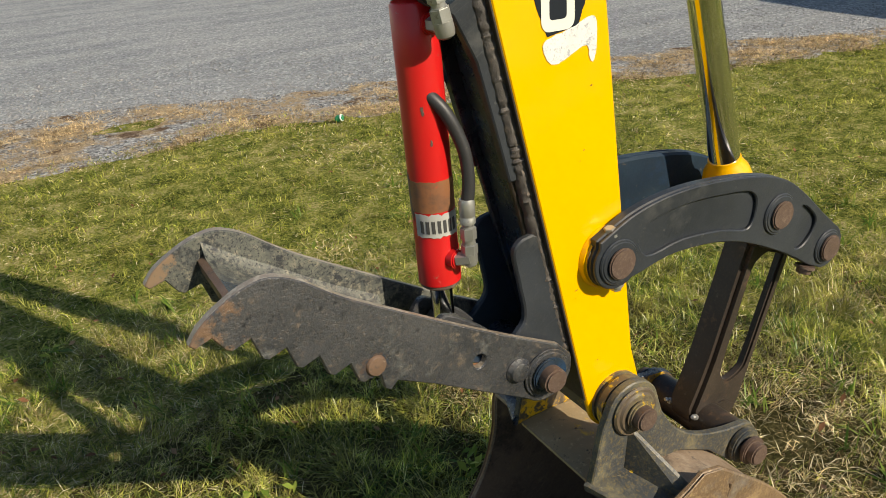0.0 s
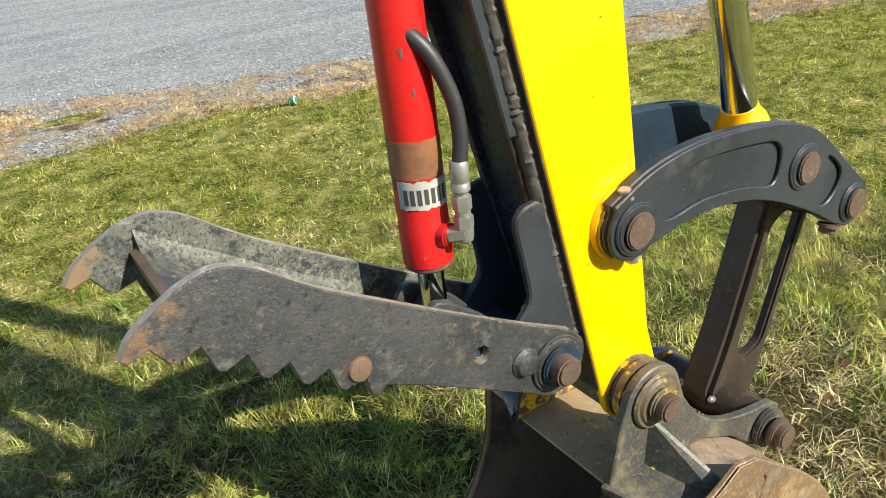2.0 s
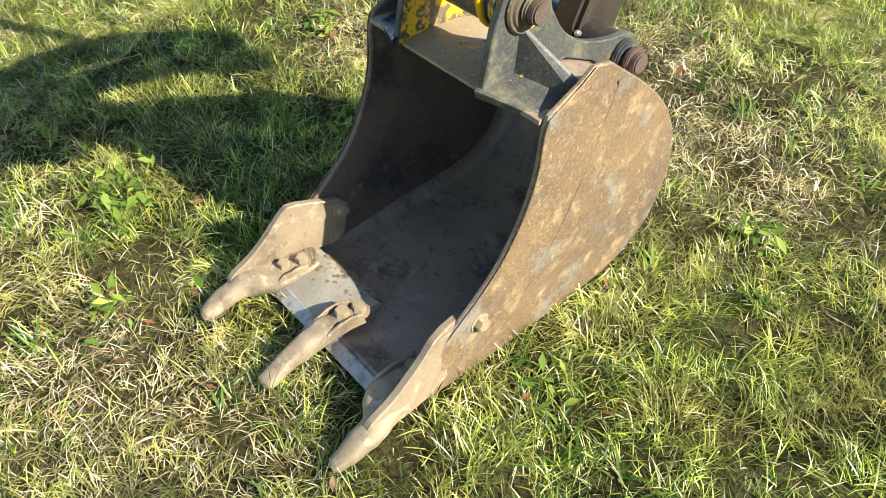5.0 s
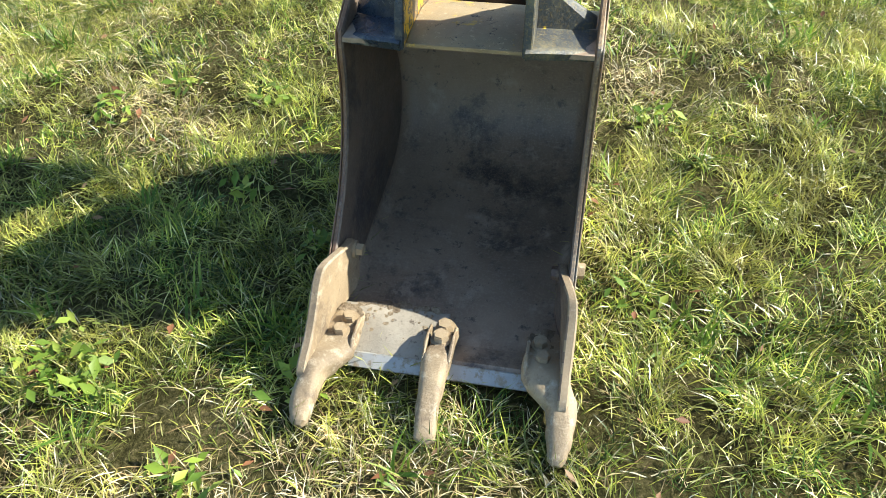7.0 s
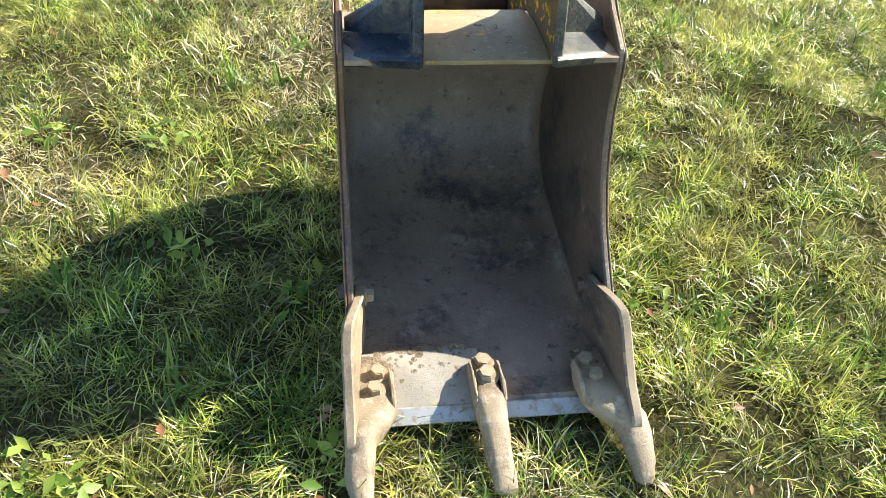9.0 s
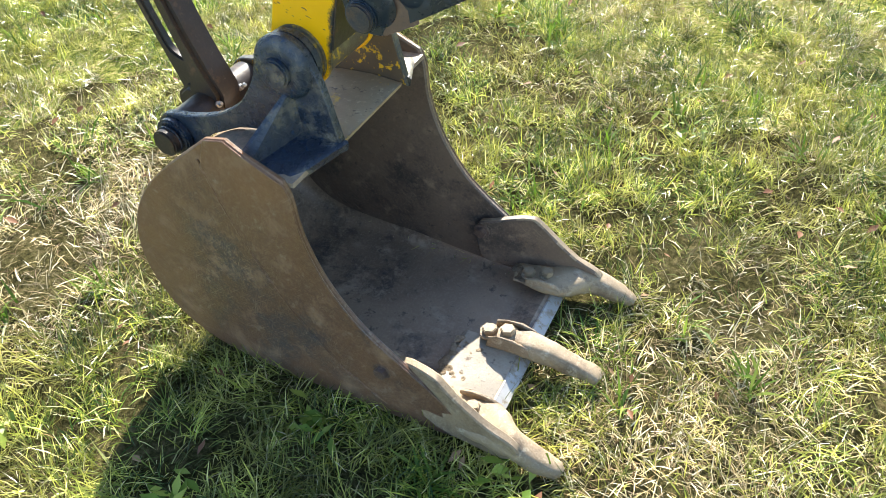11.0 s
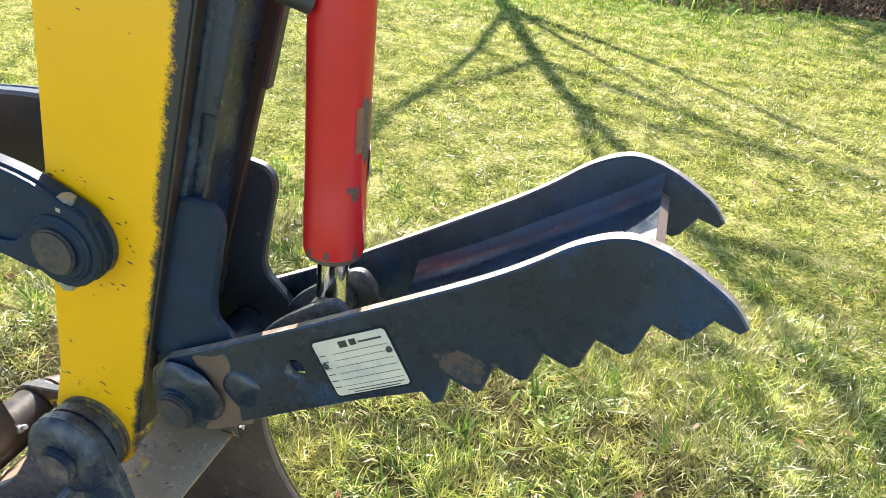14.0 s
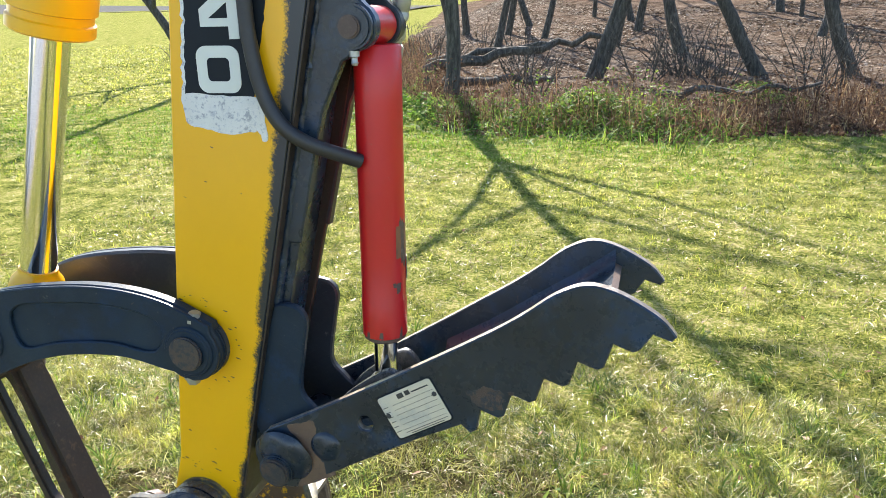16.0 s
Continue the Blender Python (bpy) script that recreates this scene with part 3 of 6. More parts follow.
def box(lo, hi, bevel=0.002, bm=None, m=None):
    own = bmesh.new()
    bmesh.ops.create_cube(own, size=1)
    lo, hi = Vector(lo), Vector(hi)
    for v in own.verts:
        v.co = Vector([(lo[i] + hi[i]) / 2 + v.co[i] * (hi[i] - lo[i]) for i in range(3)])
    if bevel:
        bmesh.ops.bevel(own, geom=list(own.edges), offset=bevel, segments=2, affect="EDGES")
    if m is not None:
        own.transform(m)
    return join(own, bm)


def roughened(bm, amount, scale):
    """Small dents and swellings."""
    bm.normal_update()
    for v in bm.verts:
        v.co += v.normal * amount * noise.noise(v.co * scale)
    return bm


def hex_bolt(r, h):
    bm = rod((0, 0, 0), (0, 0, h), r, seg=6, bevel=r * 0.12)
    rod((0, 0, -0.002), (0, 0, h * 0.22), r * 1.35, seg=20, bm=bm)
    return bm


def hex_at(name, me, at, way, parent, turn=0.0, label=""):
    q = Vector(way).to_track_quat("Z", "Y").to_matrix().to_4x4()
    return place(name, me, Matrix.Translation(at) @ q @ pose(0, 0, 0, 0, 0, turn), parent, label)


BOLT = mesh_of("bolt", hex_bolt(0.0125, 0.013), PIN, 30)
BOLT_MUD = mesh_of("bolt", roughened(hex_bolt(0.0125, 0.016), 0.002, 90), TOOTH, 30)
BOLT_BIG = mesh_of("bolt", roughened(hex_bolt(0.0145, 0.016), 0.0022, 90), TOOTH, 30)
BOLT_ZINC = mesh_of("bolt", hex_bolt(0.0088, 0.010), ZINC, 30)
NIPPLE = mesh_of("grease_nipple", lathe((0, 0, 0), (0, 0, 1), [(0, 0.006), (0.006, 0.006), (0.007, 0.0035), (0.011, 0.0035), (0.013, 0.0045), (0.016, 0.003)], 12), ZINC)

# pivots: x and z
BPIN, KPIN, TPIN = (0.027, 0.602), (0.285, 0.420), (-0.115, 0.711)
APIN, LPIN, EPIN = (0.002, 0.858), (0.335, 0.843), (0.472, 0.746)
CTOP, CLOW = (-0.232, 1.255), (-0.232, 0.800)


# ---- excavator arm ----
def build_arm():
    arm = thing("dipper_stick", (0.0, 0.0, 0.56), "bright yellow painted steel excavator arm with black welded thumb bracket", "excavator arm")
    fx = lambda z: 0.066 - 0.117 * (z - 0.62)  # outer edge
    bx = lambda z: -0.038 - 0.233 * (z - 0.65)  # thumb-side edge
    top = 2.45
    nose = arc(BPIN, 0.052, 200, 380, 12)
    outline = [(fx(top), top), (bx(top), top), (bx(1.6), 1.6), (bx(0.95), 0.95), (bx(0.62), 0.62)] + nose + [(fx(0.68), 0.68), (fx(1.4), 1.4)]
    for y0, y1 in ((-0.065, -0.055), (0.055, 0.065)):
        part("side_plate", prism(outline, y0, y1, 0.002), YELLOW if y0 < 0 else YELLOW_SPRAYED, arm)
    part("front_plate", prism([(fx(top) - 0.004, top), (fx(top) - 0.014, top), (fx(0.66) - 0.014, 0.66), (fx(0.66) - 0.004, 0.66)], -0.055, 0.055, 0.001), YELLOW, arm)
    part("rear_plate", prism([(bx(top) - 0.0035, top), (bx(top) - 0.0005, top), (bx(0.62) - 0.0005, 0.62), (bx(0.62) - 0.0035, 0.62)], -0.0652, 0.0652, 0.0005), LINK_BROWN, arm, "black painted rear face")
    hub = part("nose_hub", rod((BPIN[0], -0.073, BPIN[1]), (BPIN[0], 0.073, BPIN[1]), 0.047, seg=40, bevel=0.004), HUB, arm, "hub with yellow paint worn to brown steel")
    # link pivot collars
    for s in (-1, 1):
        part("pivot_collar", rod((APIN[0], s * 0.063, APIN[1]), (APIN[0], s * 0.075, APIN[1]), 0.050 if s < 0 else 0.044, 0.045 if s < 0 else 0.042, seg=36, bevel=0.003), YELLOW if s < 0 else BLACK_SKYLIT, arm)
        part("collar_rim", rod((APIN[0], s * 0.0751, APIN[1]), (APIN[0], s * 0.0792, APIN[1]), 0.0435, seg=36, bevel=0.002), HUB if s < 0 else BLACK_SKYLIT, arm, "chipped rim of the pivot collar")
    # thumb bracket
    rear = [(bx(1.75) - 0.03, 1.75), (bx(1.24) - 0.026, 1.24), (bx(1.1) - 0.026, 1.1), (bx(0.95) - 0.022, 0.95), (bx(0.93) - 0.022, 0.93)]
    front = [(bx(0.70) + 0.003, 0.70), (bx(1.75) + 0.003, 1.75)]
    for s in (-1, 1):
        y0, y1 = sorted((s * 0.034, s * 0.044))
        part("bracket_rail", prism(rear + [(bx(0.72) - 0.015, 0.72)] + front, y0, y1, 0.0015), LINK_BROWN if s < 0 else BLACK_SKYLIT, arm, "black bracket rail")
        y0, y1 = sorted((s * 0.0442, s * 0.056))
        ear = spline([(-0.118, 0.920), (-0.138, 0.915), (-0.148, 0.897), (-0.141, 0.855), (-0.133, 0.80), (-0.150, 0.775), (-0.172, 0.755)], 5)
        ear = [tuple(p) for p in ear] + arc(TPIN, 0.040, 190, 330, 8) + [(-0.060, 0.74), (-0.085, 0.86), (-0.105, 0.917)]
        # each side takes the sunlit or the shaded copy of the charcoal
        part("bracket_ear", prism(ear, y0, y1, 0.0025), LINK_SUNLIT if s < 0 else LINK_SHADED, arm, "black rounded bracket ear")
        bead = bmesh.new()
        pts = []
        for z in np.linspace(0.70, 1.75, 260):
            pts.append((bx(z) - 0.006 + 0.0015 * noise.noise((z * 55, s, 5)), s * (0.0465 + 0.001 * noise.noise((z * 80, s, 1))), z))
        sweep(pts, [(0.0115 if s < 0 else 0.0060) * (1 + 0.20 * noise.noise((p[2] * 230, s * 3, 0))) for p in pts], 12, 0.10, bead)
        part("weld_bead", bead, WELD if s < 0 else BLACK_SKYLIT, arm, "rough weld bead")
        # head for the thumb cylinder
        head = [(bx(1.36) + 0.0, 1.38), (-0.215, 1.31)] + arc(CTOP, 0.027, 120, 262, 8) + [(-0.216, 1.217), (bx(1.15) - 0.033, 1.16), (bx(1.08) - 0.0285, 1.08), (bx(1.0) - 0.0275, 1.0), (bx(1.0), 1.0)]
        part("cylinder_lug", prism(head, *sorted((s * 0.0345, s * 0.0505)), 0.002), LINK_SUNLIT if s < 0 else BLACK_SKYLIT, arm, "black cylinder lug")
        hex_at("grease_nipple", NIPPLE, (CTOP[0], s * 0.052, CTOP[1] - 0.026), (0, 0, -1), arm)
        boss = part("pin_boss", rod((CTOP[0], s * 0.0506, CTOP[1]), (CTOP[0], s * 0.062, CTOP[1]), 0.025, seg=30, bevel=0.003), BLACK_SKYLIT, arm)
        part("pin_end", rod((CTOP[0], s * 0.0621, CTOP[1]), (CTOP[0], s * 0.066, CTOP[1]), 0.013, seg=24, bevel=0.002), PIN, boss, "rusty pin end")
    part("bracket_base", prism([(bx(1.75) - 0.0005, 1.75), (bx(1.75) - 0.012, 1.75), (bx(0.72) - 0.012, 0.72), (bx(0.72) - 0.0005, 0.72)], -0.0335, 0.0335, 0.001), BLACK_SKYLIT, arm)
    # decals
    for s in (-1, 1):
        y = s * 0.0655
        ys = lambda a, b: sorted((s * a, s * b))
        z0, z1 = (1.178, 1.52)
        left, right, tear = [], [], []
        for i, z in enumerate(np.linspace(z0, z1, 60)):
            k = 0.004 * noise.noise((z * 130, s * 7, 0))
            slant = max(0.0, 0.035 - (z - z0)) if s < 0 else 0.0
            if s > 0:
                left.append((bx(z) + 0.050 + k * 0.6, z))
                right.append((fx(z) - 0.021 + k, z))
                tear.append((fx(z) - 0.0165 + 1.6 * k, z))
            else:
                left.append((bx(z) + 0.058 + k * 0.5 + slant * 0.2, z))
                right.append((fx(z) - 0.032 + k * 1.2 - slant * 0.5, z))
        if s > 0:
            part("torn_edge", prism(right + tear[::-1], *ys(0.0650, 0.0655), 0), PAPER, arm, "white torn edge of the decal")
        else:
            right = [(x, z + 0.008) for x, z in right]
        part("decal", prism(left + right[::-1], *ys(0.0651, 0.0657), 0), DECAL_BLACK, arm, "black model decal with torn edges")
        if s > 0:
            torn = [(-0.019, 1.182), (-0.070, 1.180), (-0.118, 1.177), (-0.122, 1.150), (-0.124, 1.131), (-0.117, 1.128), (-0.111, 1.139), (-0.075, 1.135), (-0.040, 1.142), (-0.021, 1.146), (-0.017, 1.160)]
        else:
            torn = [(-0.101, 1.172), (-0.060, 1.184), (-0.024, 1.194), (-0.020, 1.160), (-0.024, 1.140), (-0.030, 1.142), (-0.036, 1.160), (-0.060, 1.152), (-0.080, 1.144), (-0.095, 1.148)]
        torn = [(p.x + 0.0015 * noise.noise((n * 1.3, s, 0)), p.y + 0.0018 * noise.noise((n * 0.9, s, 5))) for n, p in enumerate(spline(torn, 6, True))]
        part("torn_sticker", prism(torn, *ys(0.0652, 0.0660), 0), PAPER, arm, "torn white sticker remains")
        # squared digits, drawn in a unit box
        def ring(w, h, r):
            return [(0.5 + a + r * math.cos(radians(t)), 0.5 + b + r * math.sin(radians(t))) for a, b, t0 in ((w - r, h - r, 0), (r - w, h - r, 90), (r - w, r - h, 180), (w - r, r - h, 270)) for t in range(t0, t0 + 91, 15)]
        zero = (ring(0.5, 0.5, 0.24), ring(0.26, 0.25, 0.10))
        four = ([(0, 0.26), (0, 0.62), (0.52, 1), (0.87, 1), (0.87, 0.43), (1, 0.43), (1, 0.26), (0.87, 0.26), (0.87, 0), (0.64, 0), (0.64, 0.26)], [(0.20, 0.43), (0.64, 0.43), (0.64, 0.75)])
        width, height = (0.056, 0.0535) if s > 0 else (0.050, 0.0530)
        for (rim, gap), zc in ((zero, 1.210), (four, 1.2705)):
            xc = -0.069 - 0.17 * (zc - 1.21) if s > 0 else -0.080 - 0.17 * (zc - 1.21)
            spot = lambda pts: [(xc - s * (u - 0.5) * width, zc + (v - 0.5) * height) for u, v in pts]
            part("digit", prism(spot(rim), *ys(0.0658, 0.0664), 0, [spot(gap)]), DECAL_WHITE, arm, "white model number digit")
    # chips in the yellow paint, thickest round the link pivot and the nose
    for s in (-1, 1):
        for k in range(8 if s < 0 else 46):
            z = random.uniform(0.64, 1.12)
            x = random.uniform(bx(z) + 0.02, fx(z) - 0.004)
            r = random.uniform(0.0008, 0.0022)
            if s > 0 and k > 9:
                hub_, a, d = (APIN, random.uniform(60, 300), random.uniform(0.050, 0.068)) if k < 32 else (BPIN, random.uniform(30, 150), random.uniform(0.056, 0.085))
                x, z = hub_[0] + d * math.cos(radians(a)), hub_[1] + d * math.sin(radians(a))
                if not bx(z) + 0.006 < x < fx(z) - 0.003:
                    continue
            k1, k2 = random.uniform(0.8, 2.2), random.uniform(0.3, 0.7)
            pts = [(x + r * k1 * random.uniform(0.6, 1.2) * math.cos(a), z + r * k2 * random.uniform(0.6, 1.2) * math.sin(a) + 0.4 * r * math.cos(a)) for a in np.linspace(0, 2 * math.pi, 8)[:-1]]
            part("paint_chip", prism(pts, *sorted((s * 0.0651, s * 0.0653)), 0), PIN, arm, "rusty chip in the paint")
    return arm


arm = build_arm()


# ---- bucket ----
def build_bucket():
    bucket = thing("excavator_bucket", (0.0, 0.0, 0.0), "rusty brown excavator bucket with three earth-stained teeth resting on grass", "bucket")
    back = [(-0.300, 0.012), (-0.18, 0.002), (-0.03, 0.0), (0.11, 0.002), (0.228, 0.019), (0.308, 0.070), (0.347, 0.15), (0.352, 0.225), (0.330, 0.303), (0.283, 0.375), (0.219, 0.438), (0.149, 0.494)]
    back = [tuple(p) for p in spline(back, 4)]
    front = [(0.110, 0.524), (0.072, 0.532), (0.045, 0.515), (-0.020, 0.486), (-0.030, 0.455), (-0.036, 0.385), (-0.062, 0.305), (-0.105, 0.235), (-0.150, 0.190), (-0.200, 0.150), (-0.255, 0.105), (-0.292, 0.060)]
    front = front[:4] + [tuple(p) for p in spline(front[3:], 4)][1:]
    side = back + front
    for s in (-1, 1):
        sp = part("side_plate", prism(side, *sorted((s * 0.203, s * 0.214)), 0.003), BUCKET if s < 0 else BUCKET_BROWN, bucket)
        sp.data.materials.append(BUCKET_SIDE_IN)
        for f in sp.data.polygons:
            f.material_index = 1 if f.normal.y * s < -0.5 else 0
        strip = [p for p in front[4:]]
        band = front[:3] + strip[:-2] + [(-0.15, 0.035), (-0.06, 0.10), (0.03, 0.22), (0.095, 0.36), (0.130, 0.475)]
        part("reinforcing_plate", prism(band, *sorted((s * 0.2141, s * 0.2168)), 0.001), BUCKET if s < 0 else BUCKET_BROWN, sp)
        seam = spline([(x, s * 0.2150, z) for x, z in [(0.134, 0.482)] + band[:-7:-1][1:5]], 14)
        part("weld_seam", sweep(seam, [0.0026 * (1 + 0.9 * noise.noise((p[2] * 130, s, 0))) for p in seam], 7, 0.15), BUCKET if s < 0 else BUCKET_BROWN, sp, "uneven weld seam")
    # wrapper: one bent sheet, 8 mm thick
    line = [(-0.300, 0.014), (-0.18, 0.006), (-0.03, 0.004), (0.11, 0.006), (0.225, 0.023), (0.302, 0.074), (0.339, 0.152), (0.344, 0.225), (0.322, 0.298), (0.276, 0.367), (0.212, 0.428), (0.135, 0.466), (0.05, 0.474), (-0.030, 0.478)]
    line = [tuple(p) for p in spline(line, 5)]
    ring = []
    for i, p in enumerate(line):
        a, b = Vector(line[max(i - 1, 0)]), Vector(line[min(i + 1, len(line) - 1)])
        d = (b - a).normalized()
        ring.append((p[0] - d.y * 0.008, p[1] + d.x * 0.008))
    bm = bmesh.new()
    across = [-0.2028, -0.2022, -0.2005, -0.1975, -0.193, -0.187, -0.180, -0.172, -0.10, 0, 0.10, 0.172, 0.180, 0.187, 0.193, 0.1975, 0.2005, 0.2022, 0.2028]
    ny = len(across) - 1
    n = len(line)
    rows = [[[bm.verts.new((p[0], y, p[1])) for y in across] for p in line], []]
    for i, (p, q) in enumerate(zip(line, ring)):  # the sheet turns up into the sides
        inward = (Vector(q) - Vector(p)).normalized()
        r = 0.031 * max(0.0, min(1.0, (i - 2) / 10, (n - 4 - i) / 6))
        up = [max(0.0, (abs(y) - 0.1718) / 0.031) for y in across]
        rows[1].append([bm.verts.new((q[0] + inward.x * r * k, y, q[1] + inward.y * r * k)) for y, k in zip(across, [1 - math.sqrt(max(0.0, 1 - u * u)) for u in up])])
    for g in rows:
        for i in range(n - 1):
            for k in range(ny):
                bm.faces.new((g[i][k], g[i + 1][k], g[i + 1][k + 1], g[i][k + 1]))
    for i in (0, n - 1):
        for k in range(ny):
            bm.faces.new((rows[0][i][k], rows[0][i][k + 1], rows[1][i][k + 1], rows[1][i][k]))
    for k in (0, ny):
        for i in range(n - 1):
            bm.faces.new((rows[0][i][k], rows[0][i + 1][k], rows[1][i + 1][k], rows[1][i][k]))
    part("shell", bm, BUCKET_IN, bucket, "bent wrapper sheet, dusty and shaded inside", 50)
    # cutting edge
    part("cutting_edge", roughened(prism([(-0.322, 0.018), (-0.327, 0.023), (-0.306, 0.036), (-0.205, 0.034), (-0.195, 0.024), (-0.205, 0.016)], 0.0, 0.2025, 0.001), 0.0012, 60), EDGE, bucket, "cutting edge caked with dry mud")
    part("cutting_edge", prism([(-0.322, 0.018), (-0.327, 0.023), (-0.306, 0.034), (-0.285, 0.026), (-0.25, 0.0165), (-0.30, 0.016)], -0.2025, -0.0002, 0.001), BUCKET_IN, bucket, "bare cutting edge")
    part("edge_lip", prism([(-0.336, 0.015), (-0.338, 0.020), (-0.3275, 0.0262), (-0.3165, 0.0328), (-0.3135, 0.0322), (-0.3235, 0.0165)], -0.176, 0.176, 0.0008), BRIGHT, bucket, "worn bright steel lip")
    # side cutters with their teeth
    for s in (-1, 1):
        plate = [(-0.140, 0.075), (-0.138, 0.12), (-0.146, 0.140), (-0.170, 0.148), (-0.205, 0.160), (-0.245, 0.166), (-0.262, 0.158), (-0.302, 0.122), (-0.345, 0.090), (-0.385, 0.072), (-0.40, 0.05), (-0.37, 0.022), (-0.31, 0.028), (-0.22, 0.036), (-0.16, 0.040)]
        plate = [tuple(p) for p in spline(plate, 3, True)]
        bm = prism(plate, -0.0085, 0.0085, 0.003)
        for v in bm.verts:
            bend = max(0.0, min(1.0, (-0.16 - v.co.x) / 0.12))
            v.co.y = s * 0.193 + v.co.y + s * 0.024 * bend * bend * (3 - 2 * bend)
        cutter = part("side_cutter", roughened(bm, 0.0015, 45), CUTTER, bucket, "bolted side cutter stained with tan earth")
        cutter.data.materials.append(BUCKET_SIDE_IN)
        # shaded inner face at s < 0: its shade is put into the colour
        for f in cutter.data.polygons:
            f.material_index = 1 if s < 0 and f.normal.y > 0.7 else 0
        # tooth: a foot bolted to the lip, drawn out and forward into a blunt finger
        o = 0.012 if s < 0 else 0.0
        run = [(-0.232, 0.178, 0.026, 0.041, 0.007), (-0.262, 0.180, 0.033, 0.043, 0.010), (-0.300, 0.182, 0.039, 0.046, 0.014), (-0.326, 0.185, 0.041, 0.048, 0.019), (-0.348, 0.193 + 0.4 * o, 0.035, 0.047, 0.024), (-0.376, 0.203 + o, 0.0255, 0.043, 0.0245), (-0.408, 0.2055 + o, 0.0215, 0.035, 0.021), (-0.440, 0.206 + o, 0.0195, 0.026, 0.017), (-0.462, 0.205 + o, 0.0165, 0.019, 0.012), (-0.470, 0.205 + o, 0.009, 0.017, 0.006)]
        bm = loft([((x, s * y, z), w, h) for x, y, w, z, h in run], 26, 2.5)
        bmesh.ops.subdivide_edges(bm, edges=[e for e in bm.edges if abs(e.verts[0].co.x - e.verts[1].co.x) > 0.012], cuts=2, smooth=0.6)
        part("tooth", roughened(roughened(bm, 0.004, 32), 0.0014, 110), TOOTH, cutter, "blunt worn tooth")
        wall = prism([(-0.258, 0.040), (-0.262, 0.060), (-0.285, 0.067), (-0.318, 0.066), (-0.334, 0.056), (-0.334, 0.040)], *sorted((s * 0.1465, s * 0.1535)), 0.002)
        bmesh.ops.subdivide_edges(wall, edges=list(wall.edges), cuts=2)
        part("socket_wall", roughened(wall, 0.003, 60), TOOTH, cutter)
        for bx_, by_, bz in ((-0.262, 0.170, 0.051), (-0.298, 0.177, 0.057)):
            hex_at("bolt", BOLT_MUD, (bx_, s * by_, bz), (0.05, 0, 1), cutter, random.uniform(0, 60))
        hex_at("bolt", BOLT_BIG if s < 0 else BOLT, (-0.148, s * 0.2142, 0.128), (0, s, 0), bucket, 20, "muddy hex bolt head" if s < 0 else "dark hex bolt head")
        hex_at("nut", BOLT_MUD if s > 0 else BOLT, (-0.150, s * 0.1855, 0.118), (0, -s, 0), bucket, 45, "muddy hex nut")
    # middle tooth
    bm = loft([((-0.264, 0, 0.040), 0.017, 0.006), ((-0.275, 0, 0.044), 0.0195, 0.011), ((-0.300, 0, 0.049), 0.0205, 0.016), ((-0.325, 0, 0.052), 0.0235, 0.021), ((-0.36, 0, 0.047), 0.0215, 0.0215), ((-0.40, -0.002, 0.038), 0.0195, 0.0175), ((-0.44, -0.004, 0.027), 0.018, 0.0125), ((-0.462, -0.005, 0.021), 0.0155, 0.009), ((-0.467, -0.005, 0.019), 0.009, 0.005)], 24, 3.0)
    bmesh.ops.subdivide_edges(bm, edges=[e for e in bm.edges if abs(e.verts[0].co.x - e.verts[1].co.x) > 0.012], cuts=2, smooth=0.6)
    tooth = part("tooth", roughened(roughened(bm, 0.0035, 34), 0.0014, 110), TOOTH, bucket, "worn middle tooth stained with tan earth")
    # two prongs beside the bolts
    for e in (-1, 1):
        wall = prism([(-0.252, 0.036), (-0.256, 0.062), (-0.275, 0.072), (-0.305, 0.073), (-0.335, 0.066), (-0.342, 0.045)], *sorted((e * 0.0195, e * 0.0255)), 0.002)
        bmesh.ops.subdivide_edges(wall, edges=list(wall.edges), cuts=2)
        part("prong", roughened(wall, 0.003, 60), TOOTH, tooth)
    for bx_, bz in ((-0.250, 0.046), (-0.287, 0.061)):
        hex_at("bolt", BOLT_BIG, (bx_, -0.001, bz), (0.08, 0, 1), tooth, 15)
    # lumps of dried mud on the cutting edge and round the bolts
    rnd = random.Random(12)
    bm = bmesh.new()
    spots = [(-0.20 + rnd.uniform(-0.004, 0.002), rnd.uniform(0.02, 0.17), 0.033, rnd.uniform(0.003, 0.007)) for _ in range(34)]
    spots += [(rnd.uniform(-0.29, -0.21), rnd.uniform(0.03, 0.16), 0.034, rnd.uniform(0.001, 0.0045)) for _ in range(60)]
    spots += [(rnd.uniform(-0.31, -0.23), e * rnd.uniform(0.150, 0.190), 0.050, rnd.uniform(0.004, 0.009)) for e in (-1, 1) for _ in range(13)]
    for x, y, z, r in spots:
        blob = bmesh.new()
        bmesh.ops.create_icosphere(blob, subdivisions=2, radius=r)
        for v in blob.verts:
            v.co = Vector((v.co.x * 1.5, v.co.y * 1.5, v.co.z * 0.28)) * (1 + 0.9 * noise.noise(v.co * 160 + Vector((x, y, 0)) * 90)) + Vector((x, y, z))
        join(blob, bm)
    tagged(part("mud_crust", bm, MUD, bucket, "crumbs of dried tan mud"), kind="stuff")
    # ears
    outline = [(-0.057, 0.480), (-0.046, 0.530), (-0.034, 0.585)] + arc(BPIN, 0.050, 165, 20, 10) + [tuple(p) for p in spline([(0.088, 0.575), (0.122, 0.525), (0.175, 0.488), (0.235, 0.468), (0.272, 0.462)], 4)] + arc(KPIN, 0.040, 80, -70, 9) + [(0.262, 0.39), (0.205, 0.440), (0.135, 0.473), (0.05, 0.4835), (-0.02, 0.4865)]
